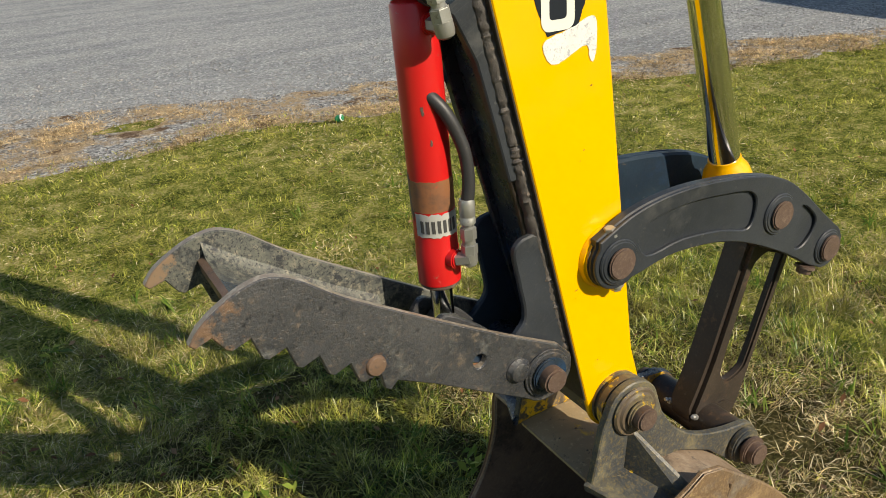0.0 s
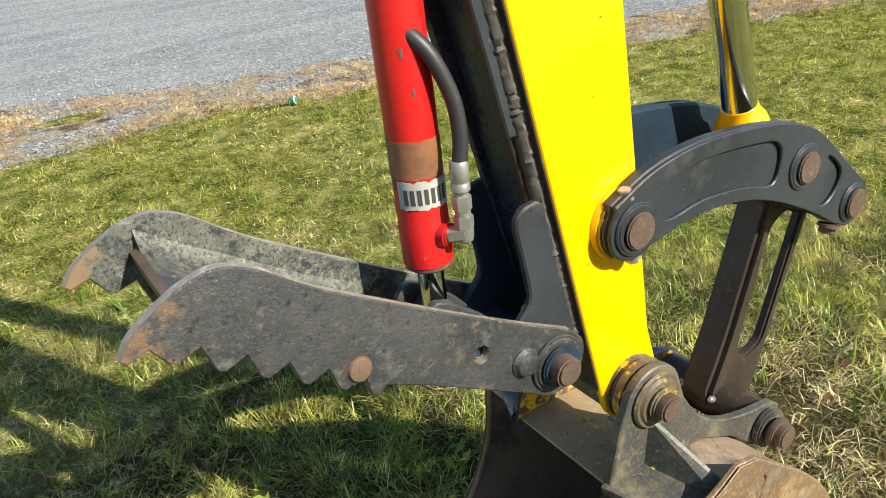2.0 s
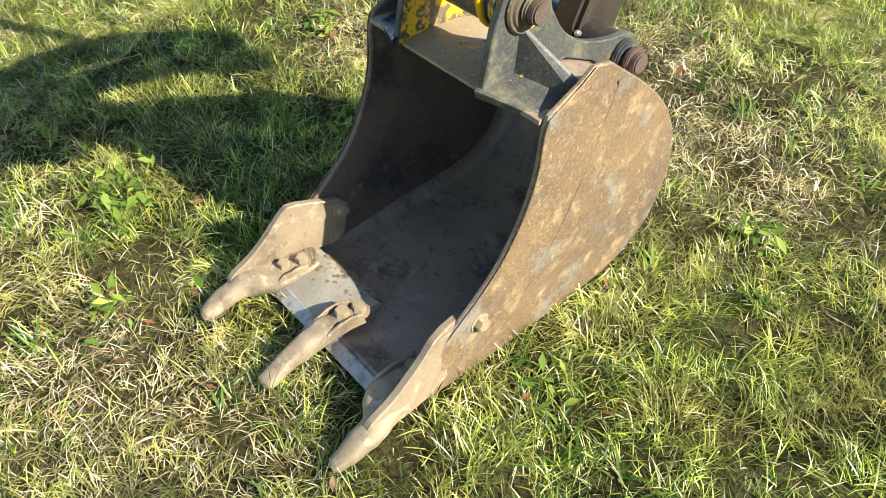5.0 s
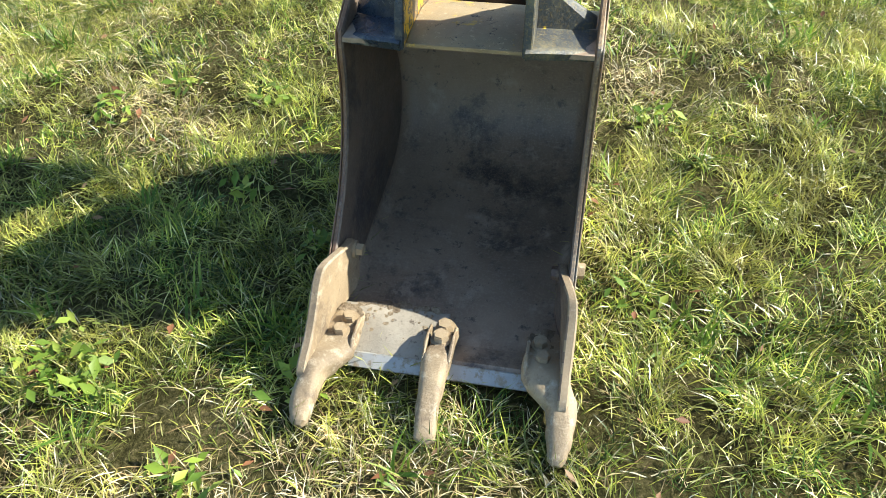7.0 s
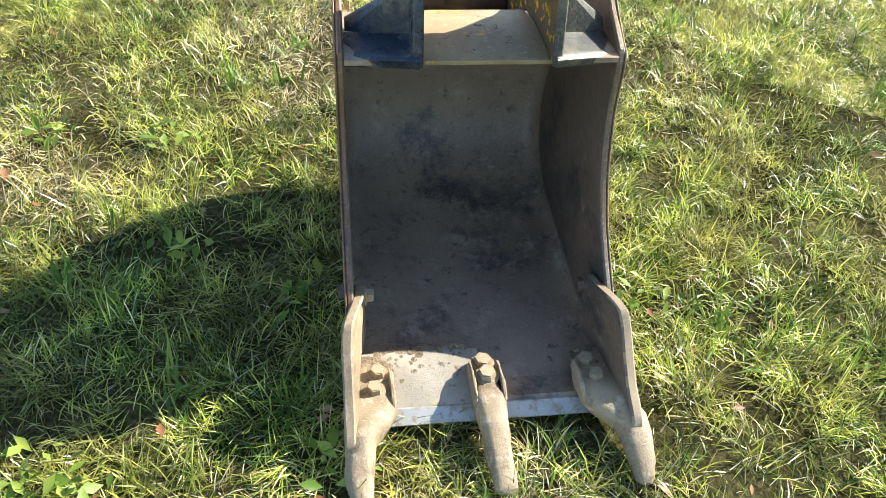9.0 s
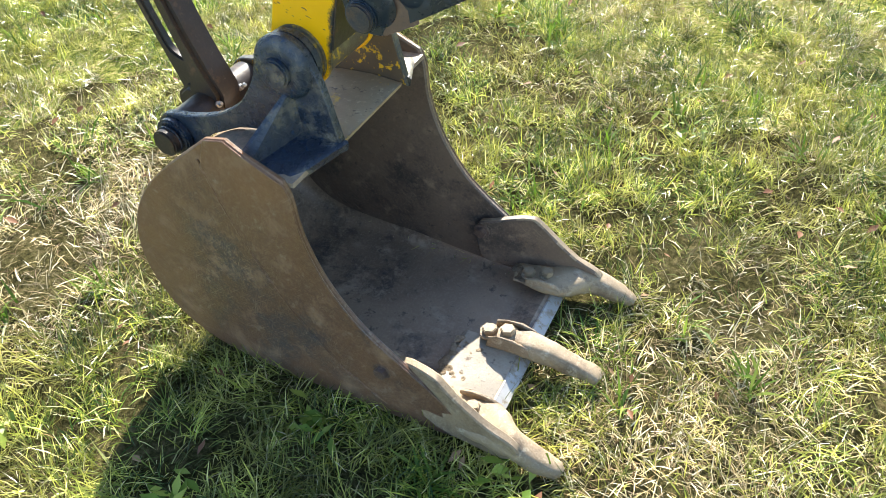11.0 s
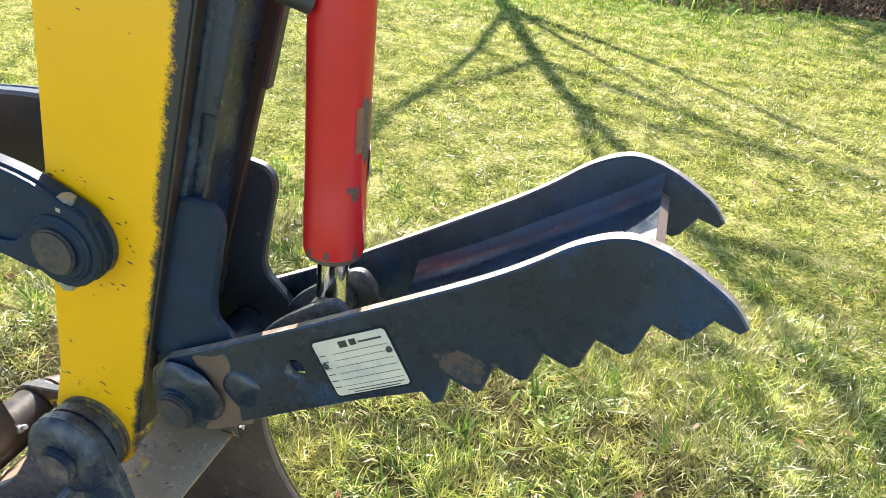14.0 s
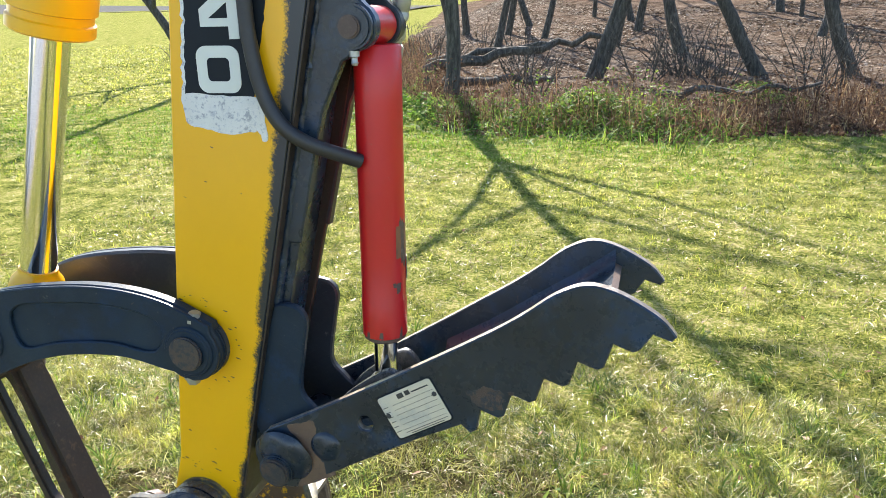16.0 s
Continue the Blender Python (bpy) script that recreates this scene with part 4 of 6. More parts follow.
    for s in (-1, 1):
        # at s > 0 the coat's colour carries shade and reflected sky
        coat = EAR_DUSTY if s < 0 else EAR_SHADED
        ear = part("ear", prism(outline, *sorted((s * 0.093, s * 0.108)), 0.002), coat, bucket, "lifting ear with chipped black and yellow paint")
        ear.data.materials.append(YELLOW_WORN if s < 0 else YELLOW_CHIPPED)
        for f in ear.data.polygons:
            f.material_index = 1 if f.normal.y * s < -0.95 else 0
        if s < 0:
            part("boss", rod((BPIN[0], s * 0.1081, BPIN[1]), (BPIN[0], s * 0.119, BPIN[1]), 0.045, 0.037, seg=36, bevel=0.0045), HUB, ear, "hub with worn yellow paint")
        else:
            hub_ = lathe((BPIN[0], 0.1078, BPIN[1]), (BPIN[0], 0.128, BPIN[1]), [(0, 0.0495), (0.003, 0.0485), (0.007, 0.0455), (0.010, 0.0415), (0.012, 0.036), (0.0128, 0.028), (0.0130, 0.020)], 44)
            part("boss", roughened(hub_, 0.0018, 50), coat, ear, "rounded hub with chipped blue-black paint")
        # dark at s > 0: the shadow on this hub face is coloured in
        part("inner_boss", rod((BPIN[0], s * 0.0752, BPIN[1]), (BPIN[0], s * 0.0928, BPIN[1]), 0.048, seg=36, bevel=0.003), HUB if s < 0 else EAR_SHADED, ear, "hub face with worn paint")
        pin = part("pin", rod((BPIN[0], s * 0.1191, BPIN[1]), (BPIN[0], s * (0.141 if s < 0 else 0.131), BPIN[1]), 0.0195 if s < 0 else 0.0225, seg=28, bevel=0.003), PIN if s < 0 else EAR_SHADED, bucket, "rusty bucket pin head" if s < 0 else "dark painted bucket pin head")
        if s < 0:
            part("pin_collar", rod((BPIN[0], s * 0.1192, BPIN[1]), (BPIN[0], s * 0.127, BPIN[1]), 0.0255, seg=28, bevel=0.003), HUB, pin)
        part("boss", rod((KPIN[0], s * 0.1081, KPIN[1]), (KPIN[0], s * 0.122, KPIN[1]), 0.034, seg=30, bevel=0.003), coat, ear)
        pin = part("pin", rod((KPIN[0], s * 0.1221, KPIN[1]), (KPIN[0], s * (0.152 if s < 0 else 0.143), KPIN[1]), 0.020 if s < 0 else 0.024, seg=28, bevel=0.003), PIN if s < 0 else LINK_BROWN, bucket, "rusty link pin head" if s < 0 else "dark link pin head")
        part("pin_collar", rod((KPIN[0], s * 0.128, KPIN[1]), (KPIN[0], s * (0.138 if s < 0 else 0.130), KPIN[1]), 0.0265, seg=28, bevel=0.002), PIN if s < 0 else EAR_SHADED, pin)
        # gusset from the ear down to the shoulder
        bm = bmesh.new()
        g = [(0.018, s * 0.1082, 0.572), (0.062, s * 0.200, 0.494), (0.050, s * 0.200, 0.482), (0.010, s * 0.1082, 0.487)]
        d = Vector((0.0055, 0, 0.001))
        lo = [bm.verts.new(Vector(p)) for p in g]
        hi = [bm.verts.new(Vector(p) + d) for p in g]
        bm.faces.new(lo)
        bm.faces.new(hi[::-1])
        for i in range(4):
            bm.faces.new((lo[i], lo[(i + 1) % 4], hi[(i + 1) % 4], hi[i]))
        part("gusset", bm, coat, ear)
        bm, rows = bmesh.new(), []
        for y, z in ((0.0985, 0.4945), (0.1084, 0.4935), (0.118, 0.4915), (0.145, 0.4860), (0.175, 0.4795), (0.2026, 0.4735)):
            k = (y - 0.1084) / 0.0942
            f, r = -0.052 + 0.044 * k, 0.014 + 0.040 * k
            rows.append([bm.verts.new((x, s * y, h)) for x, h in ((f - 0.003, z - 0.016), (f - 0.006, z - 0.003), (f - 0.002, z + 0.001), (f + 0.012, z), (r, z + 0.004), (r, z - 0.016))])
        for a, b in zip(rows, rows[1:]):
            for i in range(6):
                bm.faces.new((a[i], b[i], b[(i + 1) % 6], a[(i + 1) % 6]))
        bm.faces.new(rows[0])
        bm.faces.new(rows[-1][::-1])
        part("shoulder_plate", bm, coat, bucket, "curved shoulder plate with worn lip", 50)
    # plate between the ears, on the wrapper
    top = prism([(-0.046, 0.4785), (-0.048, 0.486), (0.01, 0.4905), (0.075, 0.487), (0.14, 0.470), (0.19, 0.445), (0.19, 0.436), (0.10, 0.470)], -0.0925, 0.0925, 0.001)
    part("top_plate", top, TOP_PLATE, bucket, "speckled tan and black top plate")
    return bucket


bucket = build_bucket()


# ---- thumb ----
def build_thumb():
    thumb = thing("hydraulic_thumb", (TPIN[0], 0.0, 0.66), "black painted steel excavator thumb with sawtooth edges and scuffs", "excavator thumb")
    topline = [tuple(p) for p in spline([(-0.090, 0.748), (-0.20, 0.806), (-0.30, 0.864), (-0.385, 0.916), (-0.425, 0.944), (-0.458, 0.970), (-0.490, 0.984), (-0.520, 0.980), (-0.550, 0.966), (-0.572, 0.951), (-0.585, 0.935)], 4)]
    tips = [(-0.580, 0.929), (-0.561, 0.935)]
    n = 6
    for i in range(n):  # teeth run back along the lower edge
        a = Vector((-0.545, 0.915)).lerp(Vector((-0.362, 0.786)), i / (n - 1))
        tips += [(a.x - (0.008 if i == n - 1 else 0.004), a.y + (0.003 if i == n - 1 else 0.001)), (a.x + (0.0 if i == n - 1 else 0.003), a.y - 0.003)]
        if i < n - 1:
            tips.append((a.x + 0.024, a.y + 0.004))
    low = tips + [(-0.351, 0.7925), (-0.30, 0.766), (-0.22, 0.719), (-0.15, 0.679)]
    outline = topline + low + arc(TPIN, 0.047, 245, 380, 10)
    hole = arc((-0.230, 0.777), 0.0105, 0, 330, 11)
    def shaped(s):
        """The two plates are not quite alike: one is cut a little longer."""
        pts = []
        for x, z in outline:
            k = max(0.0, min(1.0, (TPIN[0] - 0.03 - x) / 0.2))
            pts.append((x + 0.004 * k, z + 0.002 * k) if s < 0 else (TPIN[0] + (x - TPIN[0]) * (1 + 0.020 * k), z + 0.003 * k))
        return pts

    for s in (-1, 1):
        bored = [(x + (0.006 if s < 0 else 0.0), z - (0.005 if s < 0 else 0.0)) for x, z in hole]
        # Grey on the sunlit face, blue-black on shaded ones: light put into colour.
        pl = part("side_plate", prism(shaped(s), *sorted((s * 0.0645, s * 0.0765)), 0.0016, [bored]), BLACK_THUMB if s < 0 else BLACK_SKYLIT, thumb)
        pl.data.materials.append(THUMB_DUST if s > 0 else BLACK_SKYLIT)
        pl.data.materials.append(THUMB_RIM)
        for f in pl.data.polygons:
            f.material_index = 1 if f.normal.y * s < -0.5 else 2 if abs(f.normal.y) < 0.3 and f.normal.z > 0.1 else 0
        look_ = BLACK_THUMB if s < 0 else BLACK_SKYLIT
        if s < 0:
            part("boss", rod((TPIN[0], s * 0.0766, TPIN[1]), (TPIN[0], s * 0.083, TPIN[1]), 0.040, 0.036, seg=34, bevel=0.003), look_, pl)
            pin = part("pin", rod((TPIN[0] - 0.002, s * 0.0831, TPIN[1]), (TPIN[0] - 0.002, s * 0.106, TPIN[1]), 0.019, seg=30, bevel=0.003), PIN, thumb, "rusty thumb pin head")
            part("pin_collar", rod((TPIN[0], s * 0.0832, TPIN[1]), (TPIN[0], s * 0.089, TPIN[1]), 0.0285, seg=30, bevel=0.002), BLACK_SKYLIT, pin)
            part("plug", lathe((-0.163, s * 0.0766, 0.733), (-0.163, s * 0.09, 0.733), [(0, 0.020), (0.002, 0.0195), (0.0045, 0.0165), (0.0085, 0.0145), (0.0095, 0.0125)], 24), look_, pl)
        else:  # welded domes
            dome = lathe((TPIN[0] + 0.002, 0.0762, TPIN[1] + 0.001), (TPIN[0] + 0.004, 0.0962, TPIN[1] - 0.003), [(0, 0.0405), (0.002, 0.0395), (0.005, 0.037), (0.0075, 0.0335), (0.0095, 0.029), (0.0105, 0.024)], 40)
            part("boss", roughened(dome, 0.0022, 45), BLACK_SKYLIT, pl, "domed weld boss with blue-black paint")
            pc = (TPIN[0] + 0.011, TPIN[1] - 0.016)
            pin = part("pin", rod((pc[0], 0.082, pc[1]), (pc[0] + 0.001, 0.0955, pc[1] - 0.001), 0.0205, seg=36, bevel=0.0025), RUST_DARK, thumb, "rusty thumb pin head")
            part("pin_collar", rod((pc[0], 0.082, pc[1]), (pc[0], 0.0915, pc[1]), 0.0235, seg=36, bevel=0.002), BLACK_SKYLIT, pin)
            part("plug", roughened(lathe((-0.173, 0.0764, 0.7345), (-0.173, 0.090, 0.7345), [(0, 0.0215), (0.0015, 0.0205), (0.0035, 0.0175), (0.0048, 0.013), (0.0056, 0.007), (0.0058, 0.001)], 28), 0.0022, 60), BLACK_SKYLIT, pl, "domed weld plug")
        def patch(cx, cz, rx, rz, seed, y1):
            pts = []
            for a in np.linspace(0, 2 * math.pi, 70)[:-1]:
                k = 1 + 0.34 * noise.noise((2.2 * math.cos(a) + seed, 2.2 * math.sin(a), s)) + 0.20 * noise.noise((3.7 * math.cos(a), 3.7 * math.sin(a) + seed, s)) + 0.10 * noise.noise((13 * math.cos(a), 13 * math.sin(a) + seed, s))
                pts.append((cx + rx * k * math.cos(a), cz + rz * k * math.sin(a)))
            return prism(pts, *sorted((s * 0.0766, s * y1)), 0)
        if s < 0:
            part("rust_patch", patch(-0.376, 0.829, 0.019, 0.016, 3.0, 0.0768), RUST_DARK, pl, "brown rust where paint is scraped off")
        else:
            for dx, dz, r, seed in ((0, 0, 0.017, 3.0), (-0.027, 0.011, 0.003, 5.0), (0.023, 0.004, 0.004, 6.0)):
                part("rust_patch", patch(-0.390 + dx, 0.836 + dz, 1.15 * r, 0.85 * r, seed, 0.0768), RUST_DARK, pl, "brown rust where paint is scraped off")
            # a broad scraped band between pivot and plug
            band = spline([(-0.119, 0.757), (-0.139, 0.764), (-0.157, 0.770), (-0.160, 0.752), (-0.158, 0.735), (-0.163, 0.715), (-0.178, 0.703), (-0.184, 0.6945), (-0.166, 0.6850), (-0.148, 0.6755), (-0.128, 0.668), (-0.138, 0.690), (-0.143, 0.712), (-0.138, 0.735)], 5, True)
            band = [(p.x + 0.0022 * noise.noise((n * 0.8, 3, 0)), p.y + 0.0015 * noise.noise((n * 0.7, 9, 0))) for n, p in enumerate(band)]
            part("rust_patch", prism(band, 0.0766, 0.0768, 0), RUST, pl, "broad band of brown rust beside the pin")
        if s < 0:
            part("plug", lathe((-0.375, s * 0.0769, 0.829), (-0.375, s * 0.09, 0.829), [(0, 0.0140), (0.0018, 0.0135), (0.0034, 0.0120), (0.0038, 0.010)], 26), RUST, pl, "flush welded plug")
    # floor between the plates
    run = [Vector(p) for p in spline([(-0.298, 0.815), (-0.36, 0.850), (-0.43, 0.896), (-0.482, 0.930), (-0.520, 0.958)], 5)]
    across = [-1, -0.96, -0.90, -0.82, -0.72, -0.5, 0, 0.5, 0.72, 0.82, 0.90, 0.96, 1]
    bm, rows = bmesh.new(), []
    for drop in (0.0, 0.011):
        rows.append([[bm.verts.new((p.x, 0.0643 * c, p.y - drop + (0.020 * max(0.0, (abs(c) - 0.66) / 0.34) ** 2.4 if drop == 0 else 0.0))) for c in across] for p in run])
    for g in rows:
        for ra, rb in zip(g, g[1:]):
            for i in range(len(across) - 1):
                bm.faces.new((ra[i], rb[i], rb[i + 1], ra[i + 1]))
    for k in (0, len(run) - 1):
        for i in range(len(across) - 1):
            bm.faces.new((rows[0][k][i], rows[0][k][i + 1], rows[1][k][i + 1], rows[1][k][i]))
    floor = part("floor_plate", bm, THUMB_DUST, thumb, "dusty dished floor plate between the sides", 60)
    floor.data.materials.append(BLACK_SKYLIT)
    # the half seen in shade turns black, its shade put into the colour
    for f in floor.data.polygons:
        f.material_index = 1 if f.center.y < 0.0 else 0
    front = run[-1]
    part("floor_edge", prism([(front.x - 0.0002, front.y + 0.001), (front.x - 0.008, front.y - 0.003), (front.x - 0.006, front.y - 0.020), (front.x - 0.0002, front.y - 0.018)], -0.0642, 0.0642, 0.0015), RUST, thumb, "rust-brown front edge of the floor plate")
    for y in (-0.036, 0.024):
        lug = spline([(-0.170, 0.770), (-0.185, 0.788), (-0.213, 0.811), (-0.240, 0.829), (-0.254, 0.831), (-0.265, 0.820), (-0.276, 0.802)], 4)
        part("rod_lug", prism([tuple(p) for p in lug] + [(-0.262, 0.782), (-0.20, 0.755)], y, y + 0.012, 0.002), BLACK_THUMB, thumb)
    part("cross_bar", prism([(-0.165, 0.738), (-0.172, 0.750), (-0.25, 0.790), (-0.258, 0.778)], -0.0643, 0.0643, 0.001), BLACK_SKYLIT, thumb)
    part("rod_pin", rod((CLOW[0], -0.060, 0.800), (CLOW[0], 0.060, 0.800), 0.012, seg=20, bevel=0.001), PIN, thumb)
    part("pivot_tube", rod((TPIN[0], -0.0440, TPIN[1]), (TPIN[0], 0.0440, TPIN[1]), 0.030, seg=30), BLACK_SKYLIT, thumb)
    # data plate
    u = Vector((-0.080, 0.0465)).normalized()
    v = Vector((-u.y, u.x)) * -1
    if v.y < 0:
        v = -v
    c = Vector((-0.2965, 0.8085))
    corner = lambda a, b: tuple(c + u * a + v * b)
    def card(w, h, r):
        """A rectangle with rounded corners on the plate's slope."""
        return [corner(a + r * math.cos(radians(t)), b + r * math.sin(radians(t))) for a, b, t0 in ((w - r, h - r, 0), (r - w, h - r, 90), (r - w, r - h, 180), (w - r, r - h, 270)) for t in range(t0, t0 + 91, 18)]

    plate = part("data_plate", prism(card(0.0400, 0.0290, 0.004), 0.0769, 0.0776, 0.0003), PLATE_WHITE, thumb, "cream data plate with dark ruled lines")
    part("plate_border", prism(card(0.0420, 0.0310, 0.005), 0.0765, 0.0773, 0.0003), DECAL_BLACK, plate)
    for k in range(6):
        b = -0.020 + 0.0068 * k
        part("printed_line", prism([corner(-0.028 + 0.001 * k, b), corner(0.037, b), corner(0.037, b + 0.0003), corner(-0.028 + 0.001 * k, b + 0.0003)], 0.0777, 0.0779, 0), PRINT, plate)
        part("printed_line", prism([corner(-0.038, b), corner(-0.031, b), corner(-0.031, b + 0.0009), corner(-0.038, b + 0.0009)], 0.0777, 0.0779, 0), PRINT, plate)
    for a0, a1, b0, b1 in ((-0.012, -0.003, 0.019, 0.0255), (0.0, 0.007, 0.0195, 0.0255), (0.009, 0.034, 0.0205, 0.0222), (-0.02, 0.03, -0.0275, -0.0266), (-0.026, 0.036, -0.0245, -0.0238)):
        part("printed_mark", prism([corner(a0, b0), corner(a1, b0), corner(a1, b1), corner(a0, b1)], 0.0777, 0.0779, 0), PRINT, plate)
    for a, b in ((-0.0365, 0.004), (0.0355, 0.008)):
        c2 = corner(a, b)
        part("rivet", lathe((c2[0], 0.0777, c2[1]), (c2[0], 0.082, c2[1]), [(0, 0.0032), (0.001, 0.003), (0.0016, 0.0018)], 12), PRINT, plate)
    # the sides spread towards the free end
    for ob in thumb.children_recursive:
        for v in ob.data.vertices:
            v.co.y *= 1 + 0.25 * max(0.0, min(1.0, (-0.20 - v.co.x) / 0.38))
    return thumb


thumb = build_thumb()


# ---- thumb cylinder ----
def build_thumb_cylinder():
    cyl = thing("thumb_cylinder", (CLOW[0], 0, CLOW[1]), "red painted hydraulic cylinder with short chrome rod and scuffed lower end", "hydraulic cylinder")
    a, b = Vector((CLOW[0], 0, CLOW[1])), Vector((CTOP[0] - 0.008, 0, CTOP[1] - 0.01))
    d = (b - a).normalized()
    L = (b - a).length
    at = lambda h: a + d * h
    lo = 0.068
    part("barrel", lathe(at(lo), b, [(0, 0.0265), (0.002, 0.029), (0.05, 0.0292), (0.052, 0.0285), (0.115, 0.0285), (0.165, 0.0285), (0.30, 0.0285), (L - lo - 0.014, 0.0285), (L - lo - 0.011, 0.0265)], 40), RED, cyl)
    gl = part("gland", lathe(at(lo - 0.006), at(lo + 0.01), [(0, 0.024), (0.003, 0.0275), (0.01, 0.0275)], 30), PIN, cyl)
    part("rod", rod(at(0.012), at(lo + 0.02), 0.0155, seg=32), CHROME, cyl, "bright chrome piston rod")
    part("rod_eye", rod((CLOW[0], -0.022, 0.800), (CLOW[0], 0.022, 0.800), 0.019, seg=28, bevel=0.003), BLACK_THUMB, cyl)
    part("top_eye", rod((CTOP[0], -0.034, CTOP[1]), (CTOP[0], 0.034, CTOP[1]), 0.0225, seg=32, bevel=0.003), RED, cyl)
    # sticker wrapped part of the way round, with unreadable print
    def wrap(h0, h1, a0, a1, r, name, mat_, parent, label="", ragged=0.0):
        bm = bmesh.new()
        k = 16
        rows_ = []
        for h, e in ((h0, -1), (h1, 1)):
            for rr in (r, r + 0.0004):
                rows_.append([bm.verts.new(at(h + ragged * noise.noise((i * 0.7, e, 3))) + Vector((rr * math.cos(radians(a0 + (a1 - a0) * i / k)), rr * math.sin(radians(a0 + (a1 - a0) * i / k)), 0))) for i in range(k + 1)])
        for p, q2 in ((0, 1), (1, 3), (3, 2), (2, 0)):
            for i in range(k):
                bm.faces.new((rows_[p][i], rows_[p][i + 1], rows_[q2][i + 1], rows_[q2][i]))
        return part(name, bm, mat_, parent, label)
    wrap(lo + 0.108, lo + 0.150, -215, -25, 0.0286, "scuffed_band", RED_WORN, cyl, "brown scuffed band where paint is worn", 0.0018)
    def blot(h, az, dh, da, seed):
        """A ragged bare patch lying on the barrel."""
        bm = bmesh.new()
        ring = [[], []]
        for i in range(26):
            a = 2 * math.pi * i / 26
            k = 1 + 0.55 * noise.noise((1.8 * math.cos(a) + seed, 1.8 * math.sin(a), 2)) + 0.30 * noise.noise((6 * math.cos(a), 6 * math.sin(a) + seed, 4))
            aa, hh = radians(az + da * k * math.cos(a)), lo + h + dh * k * math.sin(a)
            for r, side in ((0.0286, 0), (0.0289, 1)):
                ring[side].append(bm.verts.new(at(hh) + Vector((r * math.cos(aa), r * math.sin(aa), 0))))
        for i in range(26):
            j = (i + 1) % 26
            bm.faces.new((ring[0][i], ring[0][j], ring[1][j], ring[1][i]))
        hub = bm.verts.new(at(lo + h) + Vector((0.0292 * math.cos(radians(az)), 0.0292 * math.sin(radians(az)), 0)))
        for i in range(26):
            bm.faces.new((ring[1][i], ring[1][(i + 1) % 26], hub))
        part("paint_chip", bm, PIN, cyl, "rusty patch where red paint is gone")

    for h, az, dh, da, seed in ((0.132, 168, 0.028, 13, 1.0), (0.108, 176, 0.012, 9, 2.0), (0.070, 150, 0.007, 8, 3.0), (0.074, 139, 0.004, 5, 4.0), (0.008, 100, 0.007, 10, 5.0), (0.008, 155, 0.010, 12, 6.0), (0.006, 62, 0.006, 9, 7.0), (0.24, -120, 0.006, 4, 8.0), (0.20, -105, 0.004, 3, 9.0)):
        blot(h, az, dh, da, seed)
    st = wrap(lo + 0.074, lo + 0.106, STK0, STK1, 0.0293, "sticker", STICKER, cyl, "grey sticker with worn dark print", 0.004)
    for k in range(7):
        a0 = STK0 + (STK1 - STK0) * (0.12 + 0.115 * k)
        wrap(lo + 0.080, lo + 0.097, a0, a0 + (STK1 - STK0) * 0.07, 0.0297, "printed_mark", PRINT, st, "", 0.003)
    # ports, fittings and the hose on one side
    for h, name in ((lo + 0.040, "lower"), (L - 0.035, "upper")):
        p = at(h)
        k = 0.0 if name == "lower" else 1.0
        q = p + Vector((0.021 - 0.019 * k, -0.046 - 0.016 * k, 0.004 * (1 - k)))
        g = 0.86 if name == "lower" else 1.0
        up = lambda h: q + Vector((0.002 - 0.22 * k * h, 0, h * (0.94 if g < 1 else 1.0)))
        part("port", rod(p + Vector((0.006, -0.022, 0)), p + Vector((0.011 - 0.006 * k, -0.036, 0)), 0.013, seg=20, bevel=0.002), RED, cyl)
        el = part("elbow_fitting", rod(p + Vector((0.010 - 0.006 * k, -0.034, 0)), q + Vector((0.003, -0.004, 0)), 0.0100, seg=6, bevel=0.001), ZINC, cyl, "zinc plated hydraulic elbow")
        part("elbow_bend", lathe(up(-0.014), up(0.006), [(0, 0.006 * g), (0.003, 0.0105 * g), (0.008, 0.0118 * g), (0.02, 0.0118 * g)], 20), ZINC, el)
        part("hex_nut", rod(up(0.004), up(0.021), 0.0128 * g, seg=6, bevel=0.0015), ZINC, el)
        part("stem", rod(up(0.020), up(0.028), 0.0085, seg=18), ZINC, el)
        part("union_nut", rod(up(0.026), up(0.046), 0.0122 * g, seg=6, bevel=0.0015), ZINC, el)
        part("hose_ferrule", lathe(up(0.046), up(0.086), [(h, r * g) for h, r in ((0, 0.0085), (0.003, 0.0095), (0.005, 0.0120), (0.012, 0.0120), (0.0135, 0.0110), (0.0155, 0.0110), (0.017, 0.0120), (0.034, 0.0120), (0.038, 0.0105))], 24), ZINC, el, "crimped grey ferrule")
    q = at(lo + 0.040) + Vector((0.024, -0.046, 0.080))
    path = spline([q, q + Vector((0.004, 0.0, 0.030)), q + Vector((0.001, 0.003, 0.070)), q + Vector((-0.014, 0.010, 0.112)), q + Vector((-0.028, 0.022, 0.135)), q + Vector((-0.036, 0.036, 0.142))], 8)
    part("hose", sweep(path, 0.0085, 14), RUBBER, cyl, "black rubber hydraulic hose")
    bm = sweep(spline([(-0.112, 0.0752, 1.60), (-0.116, 0.0752, 1.45), (-0.115, 0.0752, 1.29), (-0.118, 0.0755, 1.235), (-0.128, 0.0755, 1.185), (-0.146, 0.074, 1.150), (-0.172, 0.066, 1.128), (-0.198, 0.046, 1.113), (-0.222, 0.026, 1.100)], 8), 0.0088, 14)
    part("hose", bm, RUBBER, cyl, "black rubber hydraulic hose")
    return cyl


STK0, STK1 = -170, -42
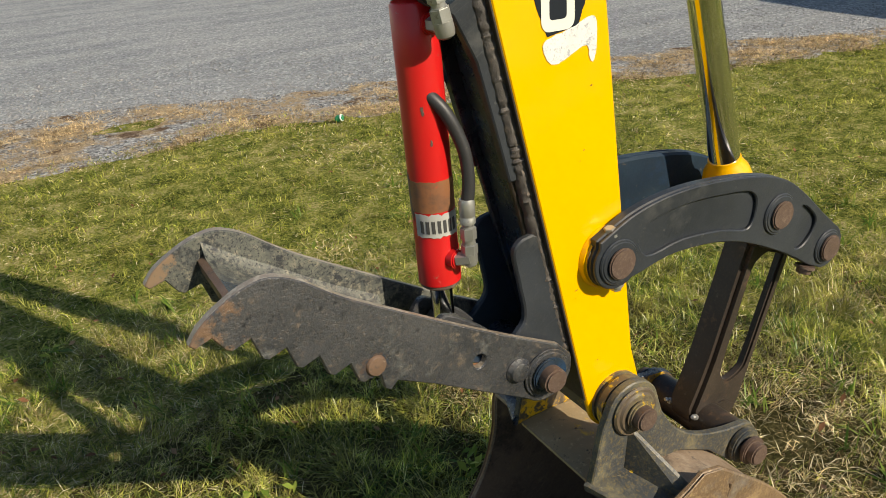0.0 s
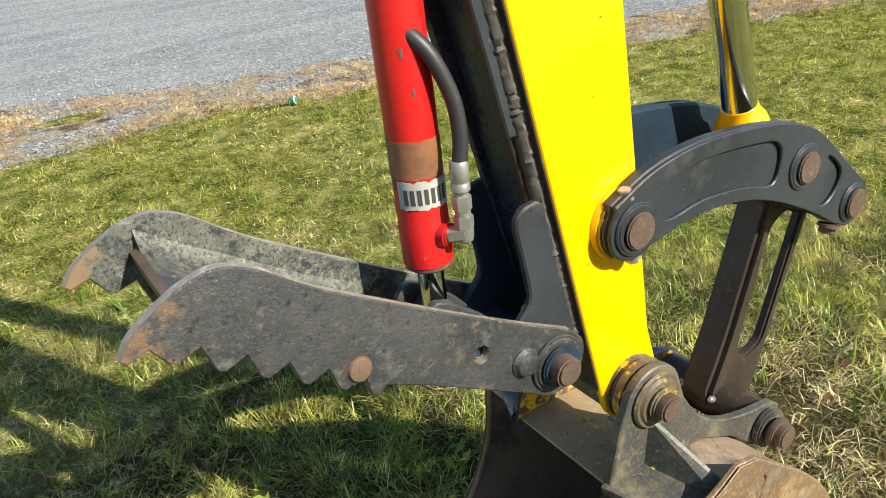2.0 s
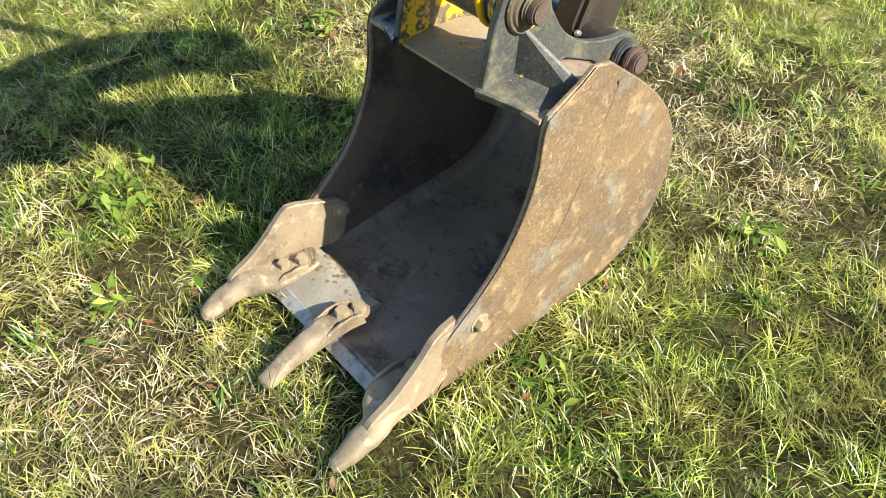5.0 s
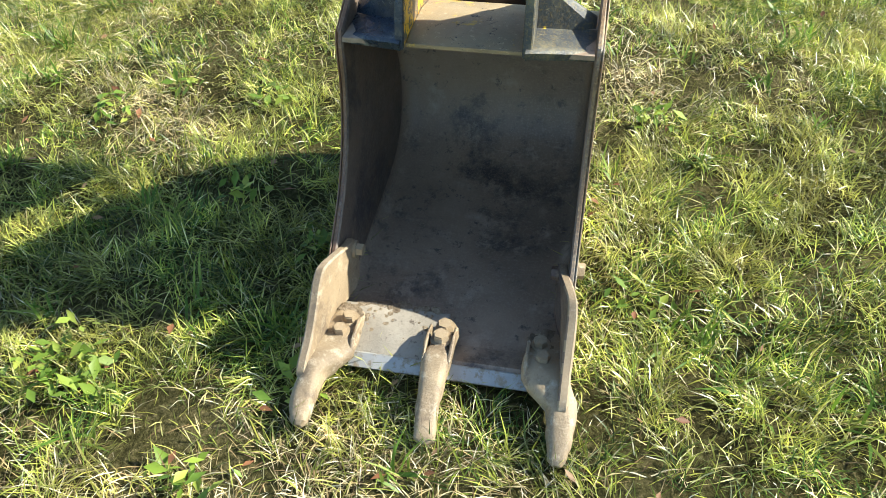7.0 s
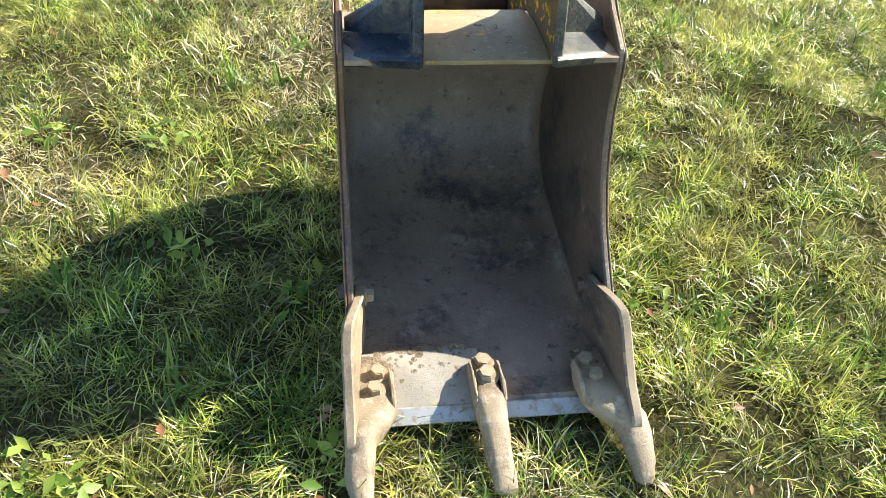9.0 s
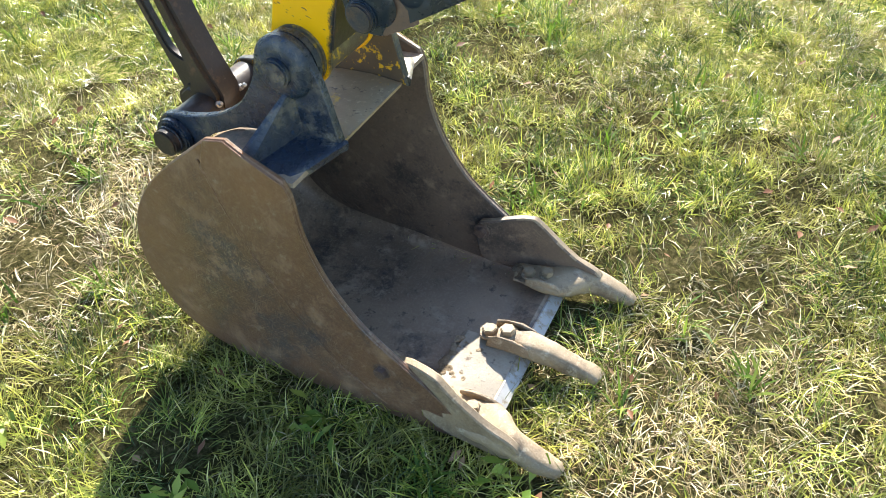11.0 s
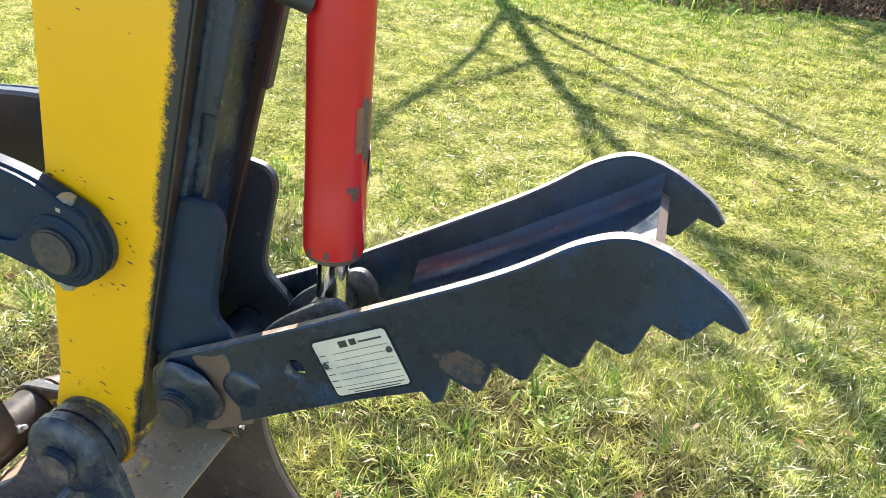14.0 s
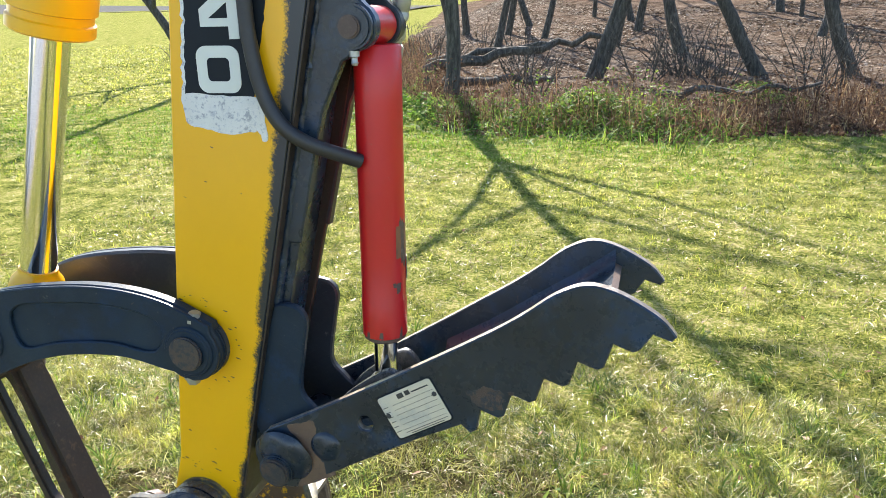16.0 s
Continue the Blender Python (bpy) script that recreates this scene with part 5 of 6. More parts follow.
thumb_cylinder = build_thumb_cylinder()


# ---- bucket cylinder ----
def build_bucket_cylinder():
    cyl = thing("bucket_cylinder", (LPIN[0], 0, LPIN[1]), "yellow hydraulic bucket cylinder with polished chrome rod", "hydraulic cylinder")
    a = Vector((LPIN[0] - 0.006, 0, LPIN[1]))
    b = Vector((0.222, 0, 1.225))
    d = (b - a).normalized()
    at = lambda h: a + d * h
    part("rod", rod(at(0.05), at(0.60), 0.0245, seg=48), CHROME, cyl, "polished chrome piston rod")
    part("rod_eye", rod((a.x, -0.040, a.z), (a.x, 0.040, a.z), 0.042, seg=40, bevel=0.004), YELLOW, cyl, "yellow rod eye")
    part("rod_collar", lathe(at(0.028), at(0.08), [(0, 0.040), (0.015, 0.040), (0.032, 0.036), (0.044, 0.0275), (0.052, 0.0265)], 36), YELLOW, cyl, "yellow rod end collar")
    part("barrel", lathe(at(0.425), at(1.30), [(0, 0.050), (0.003, 0.0545), (0.018, 0.0545), (0.020, 0.0515), (0.03, 0.0515), (0.032, 0.0555), (0.85, 0.0555)], 44), YELLOW, cyl)
    return cyl


bucket_cylinder = build_bucket_cylinder()


# ---- tipping links ----
def build_link():
    link = thing("tipping_link", (0.24, 0, 0.70), "charcoal painted curved steel tipping link with rusty pins", "excavator link", "tipping links beside the arm")
    top = spline([(-0.030, 0.895), (0.025, 0.920), (0.080, 0.932), (0.140, 0.935), (0.20, 0.931), (0.265, 0.922), (0.315, 0.910), (0.36, 0.890), (0.405, 0.856), (0.445, 0.820)], 4)
    outline = [tuple(p) for p in top] + arc(EPIN, 0.040, 62, -100, 10) + [tuple(p) for p in spline([(0.425, 0.726), (0.385, 0.752), (0.33, 0.782), (0.265, 0.812), (0.205, 0.830), (0.145, 0.838), (0.095, 0.838), (0.045, 0.828)], 4)] + arc(APIN, 0.042, 310, 140, 12)
    # web, then raised rims and bosses
    part("web", prism(outline, -0.086, -0.066, 0.004), LINK_SUNLIT, link)
    panel = [(0.045, 0.895), (0.125, 0.912), (0.235, 0.904), (0.272, 0.893), (0.281, 0.868), (0.266, 0.836), (0.205, 0.850), (0.125, 0.858), (0.055, 0.852)]
    panel = [tuple(p) for p in spline(panel, 4, True)]
    small = [tuple(p) for p in spline([(0.395, 0.842), (0.432, 0.812), (0.428, 0.785), (0.405, 0.765), (0.385, 0.770), (0.395, 0.80)], 4, True)]
    part("rim", prism(outline, -0.0925, -0.0862, 0.0035, [panel, small]), LINK_SUNLIT, link)
    for c, r in ((APIN, 0.036), (LPIN, 0.036), (EPIN, 0.033)):
        b = part("boss", rod((c[0], -0.0926, c[1]), (c[0], -0.0975, c[1]), r, r - 0.004, seg=36, bevel=0.002), LINK_SUNLIT, link)
        part("pin", rod((c[0], -0.0976, c[1]), (c[0], -0.1035, c[1]), 0.0235, seg=32, bevel=0.002), PIN, b, "rusty pin end")
    hex_at("pinch_bolt", BOLT_ZINC, (APIN[0] - 0.006, -0.081, APIN[1] + 0.041), (-0.15, 0, 1), link, 10)
    hex_at("pinch_nut", BOLT_ZINC, (APIN[0] + 0.006, -0.081, APIN[1] - 0.041), (0.15, 0, -1), link, 25)
    hex_at("bolt", BOLT, (EPIN[0] - 0.038, -0.084, EPIN[1] - 0.030), (-0.3, 0, -1), link)
    return link


link = build_link()
# the far link is its mirror image, shade put into its paint, pins darker
far = copy_thing(link, Matrix.Translation(link.location))
for child in [far, *far.children_recursive]:
    if child.type == "MESH":
        me = child.data.copy()
        me.transform(child.matrix_basis)
        child.matrix_basis = Matrix.Identity(4)
        me.transform(Matrix.Diagonal((1, -1, 1, 1)))
        me.flip_normals()
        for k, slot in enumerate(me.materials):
            if slot == LINK_SUNLIT:
                me.materials[k] = LINK_SHADED
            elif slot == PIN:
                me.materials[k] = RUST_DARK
        child.data = me


def build_tie():
    tie = thing("bucket_link", (KPIN[0], 0, 0.38), "dark brown cast bucket link with a long slot", "excavator link")
    inner = lambda z: 0.346 + 0.340 * (z - 0.721)
    outer = lambda z: 0.372 + 0.285 * (z - 0.715)
    wide = [(inner(0.800), 0.800), (outer(0.790) + 0.02, 0.790), (outer(0.755) + 0.015, 0.755), (outer(0.735) + 0.004, 0.735), (outer(0.70), 0.70), (outer(0.53), 0.53), (outer(0.50) + 0.003, 0.50), (0.312, 0.478), (0.322, 0.45), (0.320, 0.42), (0.300, 0.392), (0.266, 0.396), (0.250, 0.425), (0.246, 0.455), (inner(0.50) - 0.004, 0.50), (inner(0.55), 0.55)]
    part("casting", prism(wide, -0.030, 0.030, 0.009, rounds=4), LINK_BROWN, tie)
    rib_in, rib_out = lambda z: 0.346 + 0.347 * (z - 0.408), lambda z: 0.362 + 0.3515 * (z - 0.402)
    slot = [(outer(0.69) + 0.005, 0.69), (outer(0.715) + 0.012, 0.716), ((outer(0.725) + rib_in(0.725)) / 2, 0.727), (rib_in(0.715) - 0.004, 0.716), (rib_in(0.69), 0.69), (rib_in(0.60), 0.60), (rib_in(0.52), 0.52), (rib_in(0.495) - 0.005, 0.497), ((outer(0.485) + rib_in(0.485)) / 2, 0.486), (outer(0.50) + 0.012, 0.497), (outer(0.52) + 0.004, 0.52), (outer(0.60) + 0.004, 0.60)]
    web = [(outer(0.76) - 0.02, 0.76), (rib_out(0.75), 0.75), (rib_out(0.60), 0.60), (rib_out(0.42), 0.42), (rib_out(0.405) - 0.008, 0.402), (0.320, 0.405), (outer(0.50) - 0.02, 0.50)]
    part("web", prism(web, -0.026, -0.008, 0.004, [[tuple(p) for p in spline(slot, 3, True)]], rounds=2), LINK_BROWN, tie, "thin brown web with a long slot")
    part("rib_foot", prism(arc((0.338, 0.420), 0.024, -110, 40, 8) + [(0.335, 0.452), (0.29, 0.452), (0.285, 0.392)], -0.029, 0.020, 0.007, rounds=3), LINK_BROWN, tie)
    part("upper_yoke", prism([(0.345, 0.765), (0.375, 0.800), (0.42, 0.800)] + arc(EPIN, 0.031, 95, -80, 8) + [(0.440, 0.722), (0.385, 0.745)], -0.0555, 0.0555, 0.006, rounds=3), LINK_BROWN, tie)
    part("upper_hub", rod((EPIN[0], -0.0655, EPIN[1]), (EPIN[0], 0.0655, EPIN[1]), 0.033, seg=32, bevel=0.003), LINK_BROWN, tie)
    part("lower_hub", rod((KPIN[0], -0.092, KPIN[1]), (KPIN[0], 0.092, KPIN[1]), 0.035, seg=32, bevel=0.003), LINK_BROWN, tie)
    hex_at("grease_nipple", NIPPLE, (KPIN[0] - 0.03, -0.03, KPIN[1] + 0.02), (-1, -0.3, 0.6), tie)
    hex_at("grease_nipple", NIPPLE, (KPIN[0] - 0.03, 0.03, KPIN[1] + 0.02), (-1, 0.3, 0.6), tie)
    return tie


tie = build_tie()


# ---- ground ----
def road_edge(x):
    return 5.45 - 0.345 * x + 0.22 * noise.noise((x * 0.9, 1.7, 0)) + 0.10 * noise.noise((x * 3.1, 4.2, 0))


def grass_edge(x):
    return float(np.interp(x, [-6, -0.9, 0.5, 1.5, 3.2, 4.0, 5.6, 9], [4.1, 4.15, 4.24, 4.04, 3.54, 3.16, 2.95, 1.9])) + 0.16 * noise.noise((x * 1.1, 3.3, 0)) + 0.10 * noise.noise((x * 3.7, 5.1, 0))


def wood_edge(x):
    return -6.9 - 0.10 * (x - 0.5) ** 2 * (0.25 if x > 0.5 else 0.02) - (max(0.0, x - 1.5) ** 1.25) * 1.6 - 0.45 * min(2.5, max(0.0, -1.1 - x)) + 0.35 * noise.noise((x * 0.7, 8.1, 0))


def lie(x, y):
    """Height of the ground."""
    z = 0.012 * noise.noise((x * 1.1, y * 1.1, 0)) + 0.006 * noise.noise((x * 4, y * 4, 3))
    r = math.hypot(x, y)
    z *= min(1.0, max(0.0, r - 0.45))
    if y < -15:
        z += 0.0038 * min(-15 - y, 55) ** 2 * (1 if x < 2 else max(0.12, 1 - (x - 2) / 10))
    if y < -120:
        z += 0.045 * (-120 - y)
    return z


def steps(lo, hi, n, far):
    core = list(np.linspace(lo, hi, n))
    grow, out, s = [], 0.0, (hi - lo) / n
    while out < far:
        s *= 1.35
        out += s
        grow.append(out)
    return [lo - g for g in reversed(grow)] + core + [hi + g for g in grow]


def sheet(name, xs, ys_of, material, dz, label, category, rise=0.0, sink=0.0):
    bm = bmesh.new()
    grid = [[bm.verts.new((x, y, lie(x, y) + dz + rise * min(0.4, max(0.0, abs(y - ys_of(x)[0]) - 1) * 0.03) - (sink if k == 0 else 0))) for k, y in enumerate(ys_of(x))] for x in xs]
    for a, b in zip(grid, grid[1:]):
        for k in range(len(a) - 1):
            bm.faces.new((a[k], b[k], b[k + 1], a[k + 1]))
    ob = new(name, mesh_of(name, bm, material, 180))
    return tagged(ob, label, category, "", "structure")


xs = steps(-7, 8, 60, 900)
ys = steps(-10, 7, 68, 900)
sheet("ground", xs, lambda x: ys, GROUND, -0.004, "lawn ground of thatch and soil under autumn grass", "lawn")
rx = steps(-6, 9, 330, 300)
sheet("dirt_verge", rx, lambda x: [min(grass_edge(x), road_edge(x) - 0.2) - 0.16 + 0.09 * noise.noise((x * 9, 1, 1)) + 0.05 * noise.noise((x * 23, 2, 1)), min(grass_edge(x), road_edge(x) - 0.2) + 0.10, road_edge(x), road_edge(x) + 0.6], DIRT, 0.004, "bare dirt verge between lawn and gravel", "verge", 0.0, 0.022)
sheet("road", rx, lambda x: [road_edge(x) + d + 0.08 * noise.noise((x * 8, d, 4)) for d in (-0.1, 0.15, 0.5, 1.2, 2.5, 5, 9, 16, 30, 60)], GRAVEL, 0.010, "grey crushed gravel yard beside the lawn", "gravel road", 0.0, 0.03)
sheet("dry_field", [-60, -40, -25, -15, -8, -4, -2, 0, 1, 2, 3, 4, 6], lambda x: [23.2 + max(0.0, x - 1.6) * 1.3 + d for d in (0, 2, 5, 12, 30)], DRY_FIELD, 0.014, "dry tan grass beyond the gravel yard", "dry grass")
bm = bmesh.new()
soil_ring = [[bm.verts.new((0.05 + k * r * math.cos(a), 0.1 + k * r * math.sin(a), lie(0.05 + k * r * math.cos(a), 0.1 + k * r * math.sin(a)) - 0.002)) for a, r in ((a, 1.25 + 0.25 * noise.noise((2 * math.cos(a), 2 * math.sin(a), 7)) + 0.12 * noise.noise((9 * math.cos(a), 9 * math.sin(a), 3))) for a in np.linspace(0, 2 * math.pi, 121)[:-1])] for k in np.linspace(0.02, 1, 24)]
for ra, rb in zip(soil_ring, soil_ring[1:]):
    for i in range(120):
        bm.faces.new((ra[i], rb[i], rb[(i + 1) % 120], ra[(i + 1) % 120]))
tagged(new("soil", mesh_of("soil", bm, SOIL, 180)), "dark soil showing between the grass blades", "soil", "", "structure")
fx_ = [20 + 6 * k for k in range(30)]
sheet("far_lane", fx_, lambda x: [-80 - 0.515 * (x - 62) - d for d in (0, 8, 18, 30, 45)], LANE, 0.05, "pale grey gravel lane far across the grass", "gravel road")
wx = steps(-8, 8, 70, 200)
sheet("wood_floor", wx, lambda x: [wood_edge(x) - d for d in (0, 0.5, 1.2, 2.2, 3.5, 5.5, 8, 11, 15, 20, 28, 40, 55, 75, 110, 160)], LITTER_GROUND, 0.006, "brown leaf litter under bare trees", "woodland floor", 1.0)


def value_noise(x, y, scale, seed):
    """Smooth random field over the lawn, between 0 and 1."""
    rng = np.random.default_rng(seed)
    g = rng.random((64, 64))
    u, v = (x * scale) % 64, (y * scale) % 64
    i, j = u.astype(int), v.astype(int)
    fu, fv = u - i, v - j
    fu, fv = fu * fu * (3 - 2 * fu), fv * fv * (3 - 2 * fv)
    i1, j1 = (i + 1) % 64, (j + 1) % 64
    return (g[i, j] * (1 - fu) + g[i1, j] * fu) * (1 - fv) + (g[i, j1] * (1 - fu) + g[i1, j1] * fu) * fv


def blades(name, pos, length, width, lean, material, label, category, curl=0.3):
    """Thin leaves of grass: three faces each, joined into one mesh."""
    n = len(pos)
    rng = np.random.default_rng(len(name) + n)
    swirl = value_noise(pos[:, 0], pos[:, 1], 5.0, 91) + 0.6 * value_noise(pos[:, 0], pos[:, 1], 13.0, 92)
    az = 9.0 * swirl + rng.normal(0, 1.5, n)
    tilt = np.clip(rng.normal(lean, 0.38, n), 0.05, 1.50)
    d = np.stack([np.cos(az), np.sin(az)], 1)
    side = np.stack([-d[:, 1], d[:, 0], np.zeros(n)], 1) * (width / 2)[:, None]
    twist = rng.uniform(-0.6, 0.6, n)
    side[:, 2] = twist * width / 2
    h1 = length * 0.5
    mid = pos + np.concatenate([d * (np.sin(tilt) * h1)[:, None], (np.cos(tilt) * h1)[:, None]], 1)
    t2 = np.clip(tilt + rng.uniform(0.1, 2 * curl, n), 0, 1.75)
    tip = mid + np.concatenate([d * (np.sin(t2) * h1)[:, None], (np.cos(t2) * h1)[:, None]], 1)
    tip[:, 2] = np.maximum(tip[:, 2], pos[:, 2] + 0.002)
    verts = np.stack([pos - side * 0.8, pos + side * 0.8, mid + side, mid - side, tip], 1).reshape(-1, 3)
    base = np.arange(n)[:, None] * 5
    loops = (base + np.array([[0, 1, 2, 3, 3, 2, 4]])).reshape(-1)
    me = bpy.data.meshes.new(name)
    me.vertices.add(n * 5)
    me.vertices.foreach_set("co", verts.astype(np.float32).ravel())
    me.loops.add(n * 7)
    me.loops.foreach_set("vertex_index", loops.astype(np.int32))
    me.polygons.add(n * 2)
    starts = (np.arange(n)[:, None] * 7 + np.array([[0, 4]])).reshape(-1)
    me.polygons.foreach_set("loop_start", starts.astype(np.int32))
    me.update(calc_edges=True)
    me.validate()
    me.materials.append(material)
    ob = new(name, me)
    return tagged(ob, label, category, "", "stuff")


RE_X = np.linspace(-12, 34, 900)
RE_Y = np.array([road_edge(x) for x in RE_X])
GE_Y = np.array([grass_edge(x) for x in RE_X])
WE_Y = np.array([wood_edge(x) for x in RE_X])


def scatter(n, x0, x1, y0, y1, seed, near_out=None, near_in=None):
    rng = np.random.default_rng(seed)
    x, y = rng.uniform(x0, x1, n), rng.uniform(y0, y1, n)
    keep = (y < np.interp(x, RE_X, GE_Y) + 0.28 * value_noise(x, y, 2.4, 5) + 0.25 * value_noise(x, y, 9.0, 6) - 0.03 + rng.normal(0, 0.05, n)) & (y > np.interp(x, RE_X, WE_Y))
    keep &= ~((x > -0.31) & (x < 0.29) & (np.abs(y) < 0.208))
    for zone, side in ((near_out, 1), (near_in, -1)):
        if zone:
            reach = np.hypot((x - zone[0]) / zone[2], (y - zone[1]) / zone[3])
            keep &= side * (reach - 0.88 - 0.24 * value_noise(x, y, 2.1, 66) - rng.normal(0, 0.05, n)) > 0
    x, y = x[keep], y[keep]
    z = np.array([lie(a, b) for a, b in zip(x, y)]) - 0.004
    return np.stack([x, y, z], 1)


def dryness(p):
    d = 0.5 * value_noise(p[:, 0], p[:, 1], 1.1, 11) + 0.5 * value_noise(p[:, 0], p[:, 1], 4.3, 12)
    # Most spots below zero green the machine's shadow: its tone put into the grass.
    for cx, cy, r, k in ((0.67, -0.24, 0.17, 0.40), (0.74, 0.26, 0.15, 0.45), (-0.60, 0.22, 0.22, 0.35), (0.30, 0.80, 0.15, 0.40), (0.43, 0.95, 0.13, 0.35), (-0.62, -0.16, 0.20, 0.30), (1.0, 1.7, 0.5, 0.25), (0.3, 1.75, 0.4, 0.25), (0.9, 0.1, 0.25, 0.25),
                         (-0.15, 0.75, 0.45, -0.34), (0.25, 0.45, 0.35, -0.20), (-0.45, 0.62, 0.12, -0.25), (0.0, 1.3, 0.4, -0.2), (-0.9, -1.05, 0.6, -0.40), (-0.70, 0.44, 0.24, 0.10), (-0.76, 0.06, 0.20, 0.08), (0.56, 0.34, 0.18, 0.15)):
        d += k * np.exp(-((p[:, 0] - cx) ** 2 + (p[:, 1] - cy) ** 2) / r**2)
    return d


def tufted(p):
    """How thickly the grass stands, clump by clump, between 0 and 1."""
    return 0.40 * value_noise(p[:, 0], p[:, 1], 11.0, 61) + 0.36 * value_noise(p[:, 0], p[:, 1], 27.0, 62) + 0.24 * value_noise(p[:, 0], p[:, 1], 4.1, 63)


def lush(p):
    """Where the grass stays green: in the shade along the wood and in two patches."""
    x, y = p[:, 0], p[:, 1]
    k = np.clip(1.3 - (y - np.interp(x, RE_X, WE_Y)) / 2.3, 0, 1) * (0.50 + 0.75 * value_noise(x, y, 0.9, 64))
    k += 0.9 * np.exp(-((x - 6.6) ** 2 / 5.0 + (y + 7.4) ** 2 / 2.5))
    # darker green here colours in the trees' soft shade on the lawn
    k += 0.75 * np.exp(-((x - 4.6) ** 2 / 4.5 + (y + 6.2) ** 2 / 5.0))
    return k + 0.25 * value_noise(x, y, 5.0, 65)


def lawn():
    near = scatter(600000, -2.2, 2.25, -2.05, 2.25, 1, None, (0.025, 0.1, 1.95, 1.9))
    wide = scatter(1300000, -5.5, 7.5, -8.5, 5.4, 2, (0.025, 0.1, 1.95, 1.9))
    # sown thinner out to the sides
    x, y = wide[:, 0], wide[:, 1]
    thin = (x > 3.0 + 0.5 * y.clip(0)) & (y > -4.0) & (y < 1.8) | (x < -2.6) & (y > -4.5)
    share = np.minimum(1.0, 2.1 / np.hypot(x, y)) * np.where(thin, 0.2, 1.0)
    wide = wide[np.random.default_rng(8).random(len(wide)) < share]
    for tag_, p, lo, hi, w0, w1 in (("near", near, 0.020, 0.068, 0.0009, 0.0026), ("wide", wide, 0.016, 0.046, 0.0025, 0.0060)):
        rng = np.random.default_rng(7)
        c = tufted(p)
        p = p[rng.random(len(p)) < np.clip((c - 0.31) / 0.22, 0.10 if tag_ == "near" else 0.45, 1)]
        c = tufted(p)
        wider = 1.0 if tag_ == "near" else np.clip(0.24 + 0.15 * np.hypot(p[:, 0], p[:, 1]), 0.45, 1.25)
        wider = wider * np.ones(len(p))
        dr = dryness(p)
        d = dr + rng.normal(0, 0.30, len(p))
        dry = d > (0.56 if tag_ == "near" else 0.76)
        bare = (dr > 1.0) & (rng.random(len(p)) < 0.7)
        green = (lush(p) + rng.normal(0, 0.15, len(p)) > 0.72) & (p[:, 1] < -2)
        dry &= ~green
        for sel, material, label, lean in ((~dry & ~bare & ~green, GRASS if tag_ == "near" else GRASS_WIDE, "short yellow-green lawn grass in autumn sun", 0.95), (green & ~bare, GRASS_LUSH, "lush green grass near the wood edge", 0.8)):
            g = p[sel]
            if len(g) < 10:
                continue
            gl = rng.uniform(lo, hi, len(g)) * (0.45 + 1.25 * c[sel])
            blades("lawn_grass", g, gl, rng.uniform(w0, w1, len(g)) * wider[sel], lean, material, label, "grass")
        q = p[dry & ~bare]
        sl = rng.uniform(lo * 0.8, hi * 0.9, len(q))
        blades("dry_grass", q, sl, rng.uniform(w0 * 0.8, w1 * 0.85, len(q)) * wider[dry & ~bare], 1.28, STRAW, "dry straw-coloured grass thatch in the lawn", "dry grass")
    # longer view over the lawn towards the wood
    q = scatter(110000, -7, 24, -26, -5, 3)
    q = q[(q[:, 1] < -8.4) | (q[:, 0] > 7.4)]
    rng = np.random.default_rng(9)
    green = lush(q) + rng.normal(0, 0.15, len(q)) > 0.72
    for sel, material, label in ((~green, GRASS_WIDE, "yellow-green lawn grass far across the yard"), (green, GRASS_LUSH, "lush green grass far across the yard")):
        blades("lawn_grass", q[sel], rng.uniform(0.03, 0.07, sel.sum()), rng.uniform(0.010, 0.024, sel.sum()), 0.9, material, label, "grass")
    # coarse tufts
    rng = np.random.default_rng(21)
    c = scatter(300, -2.2, 2.4, -2.2, 2.6, 31)
    reps = rng.integers(7, 22, len(c))
    p = np.repeat(c, reps, axis=0)
    p[:, :2] += rng.normal(0, 0.016, (len(p), 2))
    keep = ~((p[:, 0] > -0.33) & (p[:, 0] < 0.31) & (np.abs(p[:, 1]) < 0.222))
    p = p[keep]
    blades("coarse_grass", p, rng.uniform(0.04, 0.095, len(p)), rng.uniform(0.003, 0.0065, len(p)), 0.85, TUFT, "tufts of broad-bladed coarse green grass", "grass")
    # straw on the verge, matted in clumps
    rng = np.random.default_rng(41)
    cx = rng.uniform(-4.5, 9.5, 900)
    lo_, hi_ = np.interp(cx, RE_X, GE_Y), np.interp(cx, RE_X, RE_Y)
    cy = lo_ - 0.08 + (hi_ - lo_ + 0.05) * rng.beta(1.3, 1.5, len(cx))
    keep = value_noise(cx, cy, 1.5, 6) + rng.normal(0, 0.08, len(cx)) > 0.48
    cx, cy = cx[keep], cy[keep]
    n = rng.integers(60, 200, len(cx))
    x = np.repeat(cx, n) + rng.normal(0, 1, n.sum()) * np.repeat(rng.uniform(0.03, 0.10, len(cx)), n)
    y = np.repeat(cy, n) + rng.normal(0, 1, n.sum()) * np.repeat(rng.uniform(0.03, 0.08, len(cx)), n)
    p = np.stack([x, y, np.array([lie(a, b) for a, b in zip(x, y)]) + rng.uniform(0.006, 0.018, len(x))], 1)
    blades("verge_straw", p, rng.uniform(0.016, 0.052, len(p)), rng.uniform(0.0014, 0.0034, len(p)), 1.20, VERGE, "dead tan straw matted along the gravel edge", "dry grass")


lawn()


